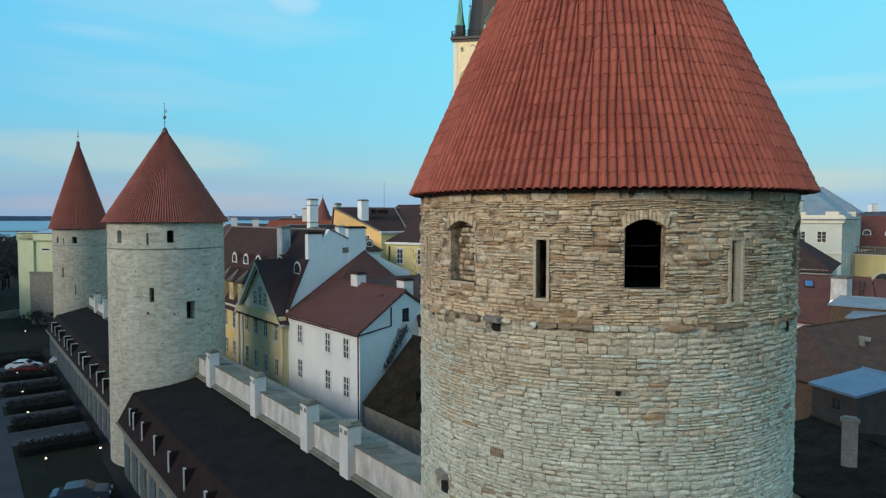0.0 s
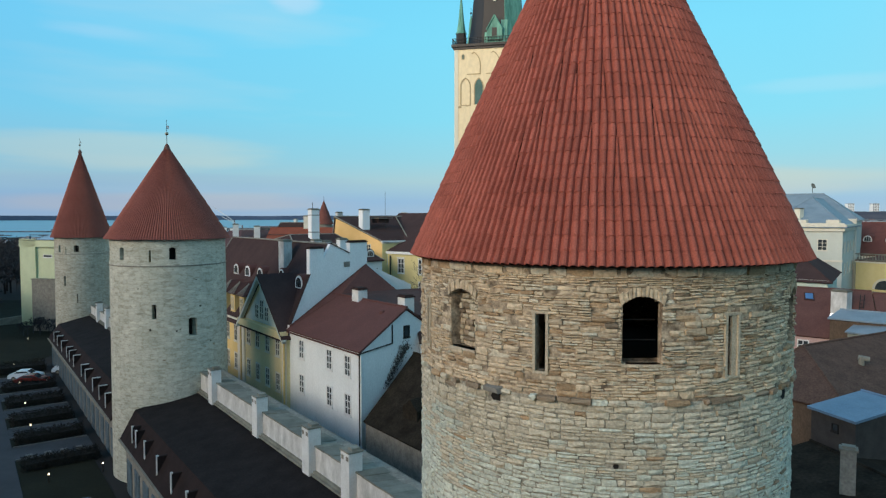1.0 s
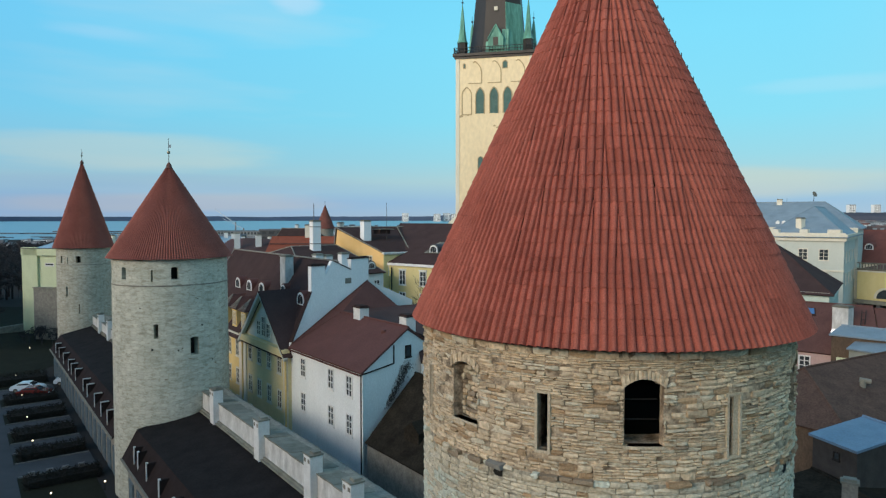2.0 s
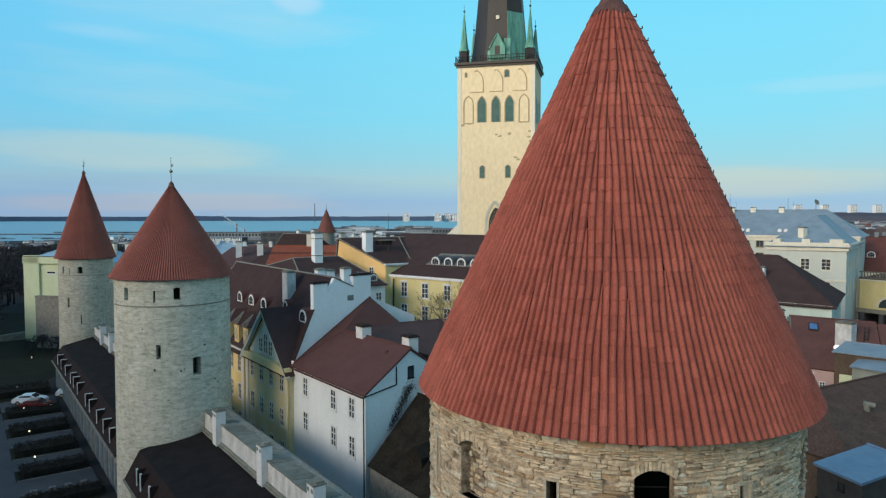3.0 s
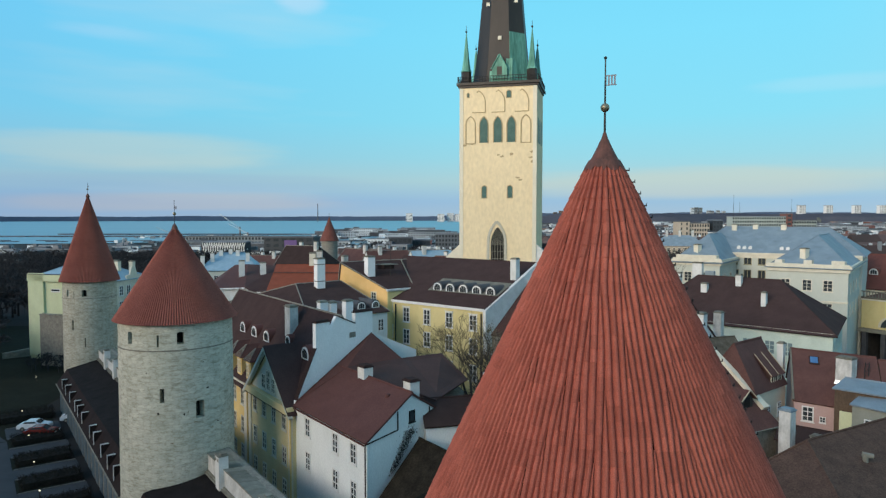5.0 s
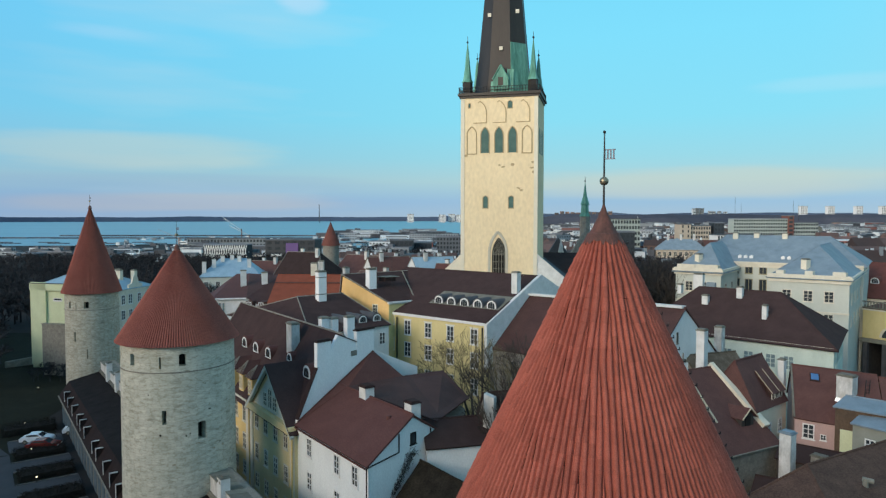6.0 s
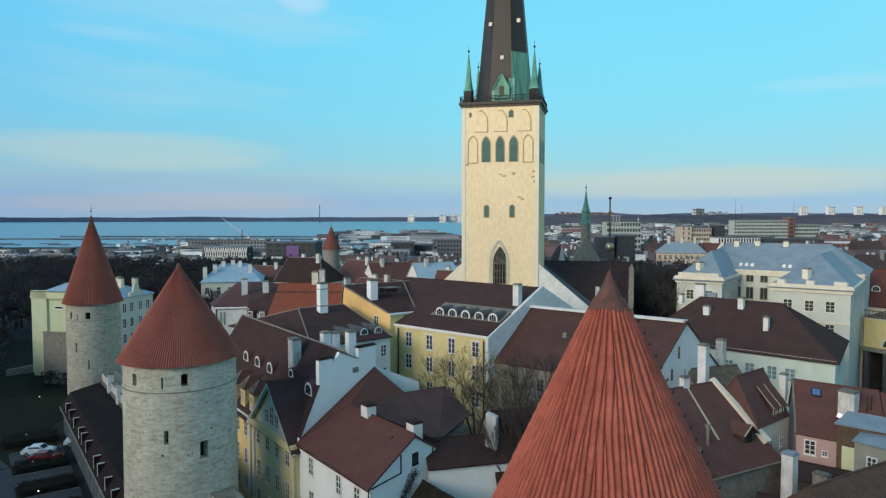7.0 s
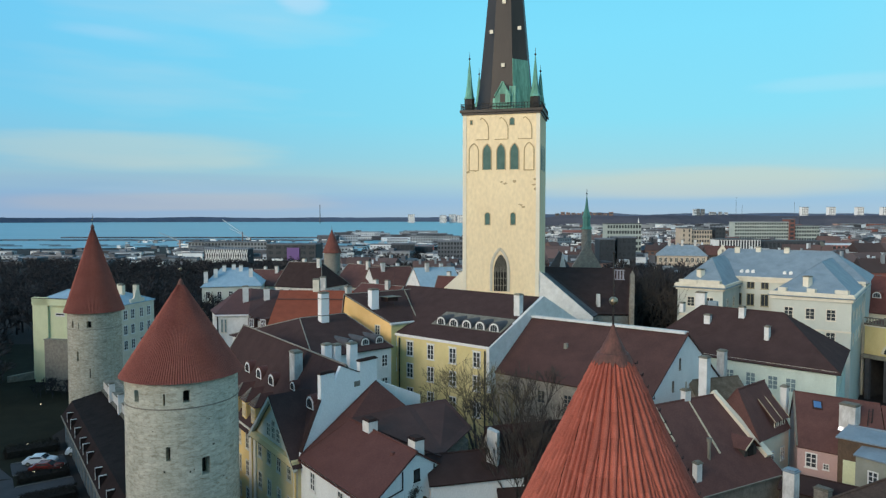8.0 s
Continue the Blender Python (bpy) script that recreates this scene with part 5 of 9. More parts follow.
hexa(bm, (V(-13.6, 66.6, 0), V(-1.4, 61.8, 0), V(1.7, 71.0, 0), V(-1.0, 75.6, 0), V(-5.2, 73.0, 0), V(-8.5, 73.2, 0)), (V(-13.6, 66.6, 12.6), V(-1.4, 61.8, 13.0), V(1.7, 71.0, 12.8), V(-1.0, 75.6, 14.0), V(-5.2, 73.0, 13.8), V(-8.5, 73.2, 14.5)))
part("wall", bm, STONE_GREY, rear)
bm = bmesh.new()
hexa(bm, (V(-8.6, 73.2, 10), V(-3.75, 76.6, 10), V(-4.0, 77.1, 10), V(-8.9, 73.7, 10)), (V(-8.6, 73.2, 18.85), V(-3.75, 76.6, 16.2), V(-4.0, 77.1, 16.2), V(-8.9, 73.7, 18.85)))
part("parapet", bm, PAINT_WHITE, rear, "white sloping parapet")
bm = bmesh.new()
tube(bm, E_ + lift, K_ + lift, 0.10, 0.10, 6)
part("verge_flashing", bm, ROOF_BROWN, rear)
bm = bmesh.new()
tube(bm, N_ + lift, G_ + lift, 0.07, 0.07, 6)
part("valley_flashing", bm, ROOF_DARK, rear)

lean = House("court_shed", "lean-to with a dark roof beside the white house", (6.6, 61.0), (-8.6, -2.4), (-0.6, 3.6), 13.0, 14.5, PAINT_WHITE, ROOF_DARK, rb=0.8)

# the ochre house with the pediment
yb = House("ochre_house", "ochre town house with a steep brown roof and pediment", (-15.65, 65.62), (-18.99, 26.21), (8.44, 9.81), 12.25, 20.95, PAINT_YELLOW, ROOF_UMBER, over=0.5, cornice=CORNICE, edge=STONE_GREY)
# its end walls run askew; what follows is set out square to the front
yb.O, yb.b, yb.W, yb.sf = V(-15.27, 65.10, 0), V(0.8094, 0.5872, 0), 12.6, 8.7 / 6.3
BAY = 12.6
bm = bmesh.new()
hexa(bm, (yb.p(0.0, -0.15, 0), yb.p(BAY, -0.15, 0), yb.p(BAY, -0.15, 12.3), yb.p(BAY / 2, -0.15, 17.5), yb.p(0.0, -0.15, 12.3)), (yb.p(0.0, 0.3, 0), yb.p(BAY, 0.3, 0), yb.p(BAY, 0.3, 12.3), yb.p(BAY / 2, 0.3, 17.5), yb.p(0.0, 0.3, 12.3)))
part("pediment_wall", bm, PAINT_BEIGE, yb.t, "paler ochre gable front")
bm = bmesh.new()
hexa(bm, (yb.p(1.3, -0.22, 12.75), yb.p(BAY - 1.3, -0.22, 12.75), yb.p(BAY / 2, -0.22, 16.7)), (yb.p(1.3, -0.1, 12.75), yb.p(BAY - 1.3, -0.1, 12.75), yb.p(BAY / 2, -0.1, 16.7)))
part("tympanum", bm, PAINT_COURT, yb.t, "grey-green plastered gable field")
for s0, s1 in ((-0.35, BAY / 2), (BAY + 0.35, BAY / 2)):
    bm = bmesh.new()
    z0, z1 = 12.0, 17.95
    slab(bm, (yb.p(s0, -0.75, z0), yb.p(s1, -0.75, z1), yb.p(s1, 4.4, z1), yb.p(s0, 0.2, z0)), 0.16)
    part("pediment_roof", bm, ROOF_UMBER, yb.t)
    bm = bmesh.new()
    d = (yb.p(s1, 0, z1) - yb.p(s0, 0, z0)).normalized()
    mid = (yb.p(s0, -0.55, z0 - 0.28) + yb.p(s1, -0.55, z1 - 0.28)) / 2
    ln = (yb.p(s1, 0, z1) - yb.p(s0, 0, z0)).length / 2
    block(bm, mid, d * ln, yb.b * 0.2, d.cross(yb.b).normalized() * 0.17)
    part("raking_cornice", bm, PAINT_COURT, yb.t, "grey moulded rake")
bm = bmesh.new()
block(bm, yb.p(BAY / 2, -0.36, 12.3), yb.a * (BAY / 2), yb.b * 0.37, (0, 0, 0.36))
part("cornice", bm, PAINT_BEIGE, yb.t)
for s in (0.45, BAY - 0.5, BAY + 0.9, BAY + 6.4):
    bm = bmesh.new()
    block(bm, yb.p(s, -0.2, 6.2), yb.a * 0.42, yb.b * 0.1, (0, 0, 6.0))
    part("pilaster", bm, PAINT_CREAM, yb.t, "pale pilaster strip")
for s in (2.2, 5.0, 7.8, 10.6):
    window(yb.t, yb.p(s, -0.15, 10.9), yb.along("front"), 1.0, 1.9, head=True, mat=CORNICE)
    window(yb.t, yb.p(s, -0.15, 7.3), yb.along("front"), 1.0, 1.8, mat=CORNICE)
    window(yb.t, yb.p(s, -0.15, 4.0), yb.along("front"), 1.0, 1.6, mat=CORNICE)
for s, h in ((4.9, 1.5), (6.3, 2.1), (7.7, 1.5)):
    window(yb.t, yb.p(s, -0.22, 13.1 + h / 2), yb.along("front"), 1.0, h, mat=CORNICE)
for s in (15.2, 18.0, 21.4, 24.4, 27.6, 30.6):
    yb.win("front", s, 10.5, 1.0, 1.9, mat=CORNICE)
    yb.win("front", s, 7.2, 1.0, 1.8, mat=CORNICE)
    yb.win("front", s, 4.0, 1.0, 1.6, mat=CORNICE)
for a, b in ((yb.p(0.0, -0.45, 1), yb.p(0.0, -0.45, 11.6)), (yb.p(0.0, -0.45, 11.6), yb.p(0.1, -0.7, 12.2)), (yb.p(BAY + 0.2, -0.3, 1), yb.p(BAY + 0.2, -0.3, 12))):
    bm = bmesh.new()
    tube(bm, a, b, 0.10, 0.10, 8)
    part("downpipe", bm, PAINT_YELLOW, yb.t)
for s, o, r in ((15.4, 3.1, 0.84), (19.6, 3.1, 0.84), (23.8, 3.1, 0.84), (9.8, 3.5, 0.6), (3.9, 3.0, 0.86)):
    yb.eyebrow(s, o, r)
for s in (13.9, 17.0, 20.1):           # dormers with hipped striped metal roofs
    bm = bmesh.new()
    zb = 12.6
    hexa(bm, [yb.p(s + x, o, zb) for x, o in ((-0.75, 0.25), (0.75, 0.25), (0.75, 2.6), (-0.75, 2.6))], [yb.p(s + x, o, zb + 2.3) for x, o in ((-0.75, 0.25), (0.75, 0.25), (0.75, 2.6), (-0.75, 2.6))])
    d = part("dormer", bm, PAINT_YELLOW, yb.t)
    window(d, yb.p(s, 0.24, zb + 1.15), yb.along("front"), 0.85, 1.5, mat=CORNICE)
    bm = bmesh.new()
    for t0, t1 in (((-1.05, 0.0), (0, 2.2)), ((1.05, 0.0), (0, 2.2))):
        slab(bm, (yb.p(s + t0[0], t0[1], zb + 2.25), yb.p(s + t1[0], 1.2, zb + 3.6), yb.p(s + t1[0], 3.9, zb + 3.6), yb.p(s + t0[0], 3.0, zb + 2.25)), 0.07)
    slab(bm, (yb.p(s - 1.05, 0.0, zb + 2.25), yb.p(s + 1.05, 0.0, zb + 2.25), yb.p(s, 1.2, zb + 3.6)), 0.07)
    part("dormer_roof", bm, ROOF_RED, d, "seamed red-brown metal roof")
    for k in range(6):
        x = -1.0 + 0.4 * k
        bm = bmesh.new()
        tube(bm, yb.p(s + x, 0.0, zb + 2.30), yb.p(s + x * 0.1, 1.15, zb + 3.62), 0.04, 0.025, 5)
        part("roof_seam", bm, STONE_GREY, d)
ch = yb.p(11.0, 4.4, 0)
chimney(yb.t, ch.x, ch.y, 15.5, 21.15, 1.5, 1.0, 126, mat=WHITE_OLD)
# fire wall at its end, with two broad stacks
F0, FD = V(-15.2, 65.37, 0), V(0.652, 0.758, 0)
FN = V(-0.758, 0.652, 0)
fire = thing("fire_wall", F0 + FD * 5, "white fire wall rising above the roofs", "fire wall", "", "structure")
prof = [(0.1, 12.6), (0.1, 13.2), (2.6, 18.1), (4.45, 19.7), (5.3, 21.15), (10.4, 18.95), (10.4, 12.6)]


def on_fire(o, n_, z):
    q = F0 + FD * o + FN * n_
    return V(q.x, q.y, z)


bm = bmesh.new()
hexa(bm, [on_fire(o, 0.0, z) for o, z in prof], [on_fire(o, 0.4, z) for o, z in prof])
part("wall", bm, PAINT_BRIGHT, fire)
for o, w, top, zb in ((3.48, 1.82, 20.7, 16.5), (9.15, 2.5, 21.2, 17.5)):
    q = on_fire(o, 0.22, 0)
    chimney(fire, q.x, q.y, zb, top, w, 0.5, 49.3, mat=PAINT_BRIGHT, cap_mat=ROOF_DARK)
for (o0, z0), (o1, z1) in ((prof[1], prof[2]), (prof[4], (7.9, 20.03))):
    bm = bmesh.new()
    slab(bm, (on_fire(o0, -0.08, z0 + 0.1), on_fire(o1, -0.08, z1 + 0.1), on_fire(o1, 0.48, z1 + 0.1), on_fire(o0, 0.48, z0 + 0.1)), 0.07)
    part("coping", bm, ROOF_DARK, fire)
bm = bmesh.new()
block(bm, on_fire(7.5, -0.01, 18.9), FD * 0.42, FN * 0.03, (0, 0, 0.28))
part("bare_patch", bm, STONE_GREY, fire, "patch of bare grey masonry")

# the wing behind it round the court
ym = House("court_house", "court wing with a dark roof and round-headed dormers", (-9.1, 98.7), (-9.8, -8.4), (-16.9, 17.6), 17.6, 21.1, PAINT_WHITE, ROOF_UMBER, over=0.4, hip1=5.0, edge=STONE_GREY)
for s in (1.2, 3.7, 6.2):
    ym.eyebrow(s, 1.3, 0.66, roof=SLATE)
for x, y, top, w, d in ((-15.6, 81.9, 21.0, 1.0, 0.9), (-14.5, 82.5, 20.85, 0.9, 0.9), (-12.45, 81.9, 21.15, 1.05, 0.9)):
    chimney(yb.t, x, y, 15.0, top, w, d, 40, mat=PAINT_BRIGHT)
for s in (1.2, 3.4):
    ym.win("front", s, 15.6, 1.0, 1.7)
    ym.win("front", s, 12.2, 1.0, 1.7)
chimney(ym.t, -19.95, 102.85, 19.6, 25.0, 1.35, 1.1, 40, mat=PAINT_BRIGHT, cap_mat=COPING)
for z in (21.6, 24.2):
    bm = bmesh.new()
    block(bm, (-19.95, 102.85, z), (0.56, 0.47, 0), (-0.39, 0.46, 0), (0, 0, 0.06))
    part("chimney_band", bm, COPING, ym.t, "grey sheet band round the stack")

# orange gable house and the long pale yellow house
oy = House("orange_gable_house", "house with an orange gable wall and a dark roof", (-9.57, 104.1), (12.2, 8.8), (-8.7, 6.5), 20.1, 23.9, PAINT_ORANGE, ROOF_UMBER, over=0.3, cornice=CORNICE, rb=0.95, edge=STONE_GREY)
oy.win("right", 2.9, 18.8, 1.0, 1.5, mat=CORNICE)
bm = bmesh.new()
block(bm, oy.p(oy.L / 2, -0.02, 9.9), oy.a * (oy.L / 2), oy.b * 0.025, (0, 0, 9.9))
part("street_front", bm, PAINT_PALE, oy.t, "pale yellow plastered street front")
bm = bmesh.new()
block(bm, oy.p(2.6, -0.2, 20.08), oy.a * 2.9, oy.b * 0.18, (0, 0, 0.12))
part("eaves_band", bm, TRIM, oy.t, "white band under the eaves")
bm = bmesh.new()
tube(bm, (-8.30, 116.5, 23.97), (-5.77, 107.48, 20.57), 0.11, 0.11, 6)
part("roof_flashing", bm, COPING, oy.t, "grey flashing along the joint of two roofs")
for s in (1.5, 4.0):
    oy.win("front", s, 17.6, 1.1, 1.9)
    oy.win("front", s, 13.6, 1.1, 1.9)
q = oy.p(1.0, 5.4, 0)
chimney(oy.t, q.x + 0.3, q.y, 21.0, 25.0, 1.3, 1.3, 36, mat=PAINT_BRIGHT)
chimney(oy.t, q.x - 5.0, q.y + 8, 21.0, 24.6, 0.9, 0.9, 36, mat=WHITE_OLD)
bm = bmesh.new()
block(bm, oy.p(4.2, 5.2, 23.3), oy.a * 1.0, oy.b * 0.7, (0, 0, 0.35))
hatch = part("roof_hatch", bm, ROOF_DARK, oy.t)
bm = bmesh.new()
tube(bm, (-9.4, 108.0, 22.0), (-9.4, 108.0, 28.0), 0.04, 0.025, 6)
part("antenna", bm, IRON, oy.t, "thin roof antenna")
bm = bmesh.new()
block(bm, oy.p(4.2, 5.0, 23.72), oy.a * 1.3, oy.b * 1.0, (0, 0, 0.05))
part("hatch_lid", bm, COPING, hatch)

ye = House("pale_yellow_house", "long pale yellow house with a brown roof and arched dormers", (5.06, 93.46), (-21.5, 17.4), (17.2, 17.0), 18.65, 24.4, PAINT_PALE, ROOF_UMBER, over=0.25, cornice=TRIM)
bm = bmesh.new()
block(bm, ye.p(ye.L / 2, -0.16, 18.36), ye.a * (ye.L / 2), ye.b * 0.17, (0, 0, 0.17))
part("eaves_band", bm, TRIM, ye.t, "broad white band under the eaves")
for s in (2.0, 6.4, 10.7, 14.9):
    for z in (16.4, 13.0, 9.2):
        ye.win("front", s, z, 1.25, 2.2, head=(z > 15))
for s in (1.4, 3.9, 6.4, 8.9, 11.4):
    ye.eyebrow(s, 3.0, 0.80, roof=SLATE)
bm = bmesh.new()
slab(bm, (ye.p(0.1, 2.75, ye.roof_z(2.75) + 0.2), ye.p(13.2, 2.75, ye.roof_z(2.75) + 0.2), ye.p(13.2, 6.1, ye.roof_z(6.1) + 0.2), ye.p(0.1, 6.1, ye.roof_z(6.1) + 0.2)), 0.05)
part("dormer_apron", bm, COPING, ye.roof, "grey sheet apron round the dormers")
bm = bmesh.new()
hexa(bm, (ye.p(-0.45, -0.3, 12), ye.p(-0.45, ye.W, 12), ye.p(-0.45, ye.W, 18.6), ye.p(-0.45, ye.W / 2, 24.75), ye.p(-0.45, -0.3, 18.4)), (ye.p(0.05, -0.3, 12), ye.p(0.05, ye.W, 12), ye.p(0.05, ye.W, 18.6), ye.p(0.05, ye.W / 2, 24.75), ye.p(0.05, -0.3, 18.4)))
part("gable_parapet", bm, WHITE, ye.t, "white gable parapet")
ye.stack(0.75, 7.6, 25.2, 1.0, 1.0, mat=WHITE)
bm = bmesh.new()
tube(bm, ye.p(0.3, -0.35, 1), ye.p(0.3, -0.35, 17.9), 0.11, 0.11, 8)
part("downpipe", bm, IRON, ye.t)
bm = bmesh.new()
tube(bm, ye.p(16.9, -0.3, 1), ye.p(16.9, -0.3, 17.9), 0.11, 0.11, 8)
part("downpipe", bm, IRON, ye.t)

# the big house with the white coping on its ridge
gr = House("grey_house", "large rubble house with a red-brown roof, white end gable", (23.8, 80.0), (-18.3, 14.4), (12.6, 11.2), 15.0, 21.8, STONE_GREY, ROOF_CHESTNUT, over=0.3, verge=0.3)
bm = bmesh.new()
slab(bm, (gr.p(0, gr.W / 2 - 0.5, 22.1), gr.p(gr.L, gr.W / 2 - 0.5, 22.1), gr.p(gr.L, gr.W / 2 + 0.5, 22.1), gr.p(0, gr.W / 2 + 0.5, 22.1)), 0.3)
part("ridge_coping", bm, WHITE, gr.roof, "white coping along the ridge")
bm = bmesh.new()
prof = [(-0.1, 0), (gr.W + 0.1, 0), (gr.W + 0.1, 14.9), (gr.W / 2, 21.65), (-0.1, 14.9)]
hexa(bm, [gr.p(-0.14, o, z) for o, z in prof], [gr.p(-0.02, o, z) for o, z in prof])
part("end_gable", bm, PAINT_WHITE, gr.t, "white plastered end gable")
for s, z, w, h in ((6.6, 18.2, 0.35, 1.4), (5.0, 15.6, 0.35, 1.3), (9.6, 14.0, 0.9, 1.5), (11.6, 14.4, 0.9, 1.5)):
    window(gr.t, gr.p(-0.14, s, z), gr.along("right"), w, h, bars=1, rows=1, mat=STONE_GREY)
for s in (3, 7, 11, 15, 19):
    gr.win("front", s, 12.6, 1.1, 1.7, mat=STONE_GREY)
bm = bmesh.new()
tube(bm, gr.p(14.6, 4.6, 18.6), gr.p(14.6, 4.6, 19.3), 0.35, 0.3, 10)
part("roof_vent", bm, COPING, gr.t)
chimney(gr.t, 30.6, 80.6, 9.0, 19.8, 1.05, 1.0, 45, mat=WHITE)
chimney(gr.t, 37.3, 92.0, 12.0, 18.3, 1.1, 1.0, 45, mat=WHITE_OLD)

# the roof that leans on the white house's gable, on the near side
hr = House("low_roofed_house", "low house with a mossy dark tile roof against a gable", (-6.3, 53.5), (10.2, -14.0), (7.6, 8.6), 7.4, 12.0, STONE_GREY, ROOF_BLACK, over=0.2)
bm = bmesh.new()
q = hr.p(4.6, 1.9, 0)
hexa(bm, [hr.p(4.0 + x, 1.2, z) for x, z in ((0, 8.4), (2.0, 8.4), (2.0, 9.3), (1.0, 10.0), (0, 9.3))], [hr.p(4.0 + x, 3.4, z) for x, z in ((0, 8.4), (2.0, 8.4), (2.0, 9.3), (1.0, 10.0), (0, 9.3))])
part("dormer", bm, ROOF_BLACK, hr.t)

# the dark house behind the near tower and its pale end wall
hd = House("dark_roofed_house", "house with a dark tile roof and a pale stone end", (4.3, 59.8), (15.0, 4.6), (-2.1, 6.8), 11.0, 16.6, STONE_GREY, ROOF_DARK, over=0.2, rb=0.5)
bm = bmesh.new()
hexa(bm, (V(3.0, 61.6, 8), V(4.2, 61.2, 8), V(4.5, 61.9, 8), V(3.4, 62.4, 8)), (V(3.2, 61.7, 17.0), V(4.1, 61.3, 16.7), V(4.4, 61.9, 16.7), V(3.5, 62.4, 17.0)))
part("end_pier", bm, WHITE_OLD, hd.t, "pale flaking masonry pier")

# ---- houses on the other side of the near tower ----
br = House("long_hipped_house", "long pale green house with a brown hipped roof", (54.3, 94.1), (-21.5, 20.0), (11.1, 16.7), 14.95, 21.2, PAINT_GREEN, ROOF_UMBER, hip0=8.5, hip1=7.5, over=0.6, cornice=CORNICE)
for s in (5.9, 8.4, 11.6, 14.8):
    br.win("front", s, 12.0, 1.4, 2.0, mat=PAINT_GREEN, glass=GLASS_PALE)
for s in (3, 6.5, 10, 13.5, 17):
    br.win("right", s, 12.3, 1.2, 2.0, mat=PAINT_GREEN, glass=GLASS_PALE)
for s, o, top, w in ((10.0, 4.4, 19.6, 0.7), (14.6, 8.4, 21.8, 0.9), (19.85, 6.4, 20.2, 1.0), (25.0, 8.9, 21.5, 0.7), (22.6, 12.6, 23.2, 1.7)):
    br.stack(s, o, top, w, 0.9, mat=WHITE)

bm = bmesh.new()
block(bm, br.p(20.4, 12.4, 20.3), br.a * 0.8, br.b * 0.6, (0, 0, 1.6))
part("roof_house", bm, ROOF_BLUE, br.t, "blue-grey sheet-clad roof box")

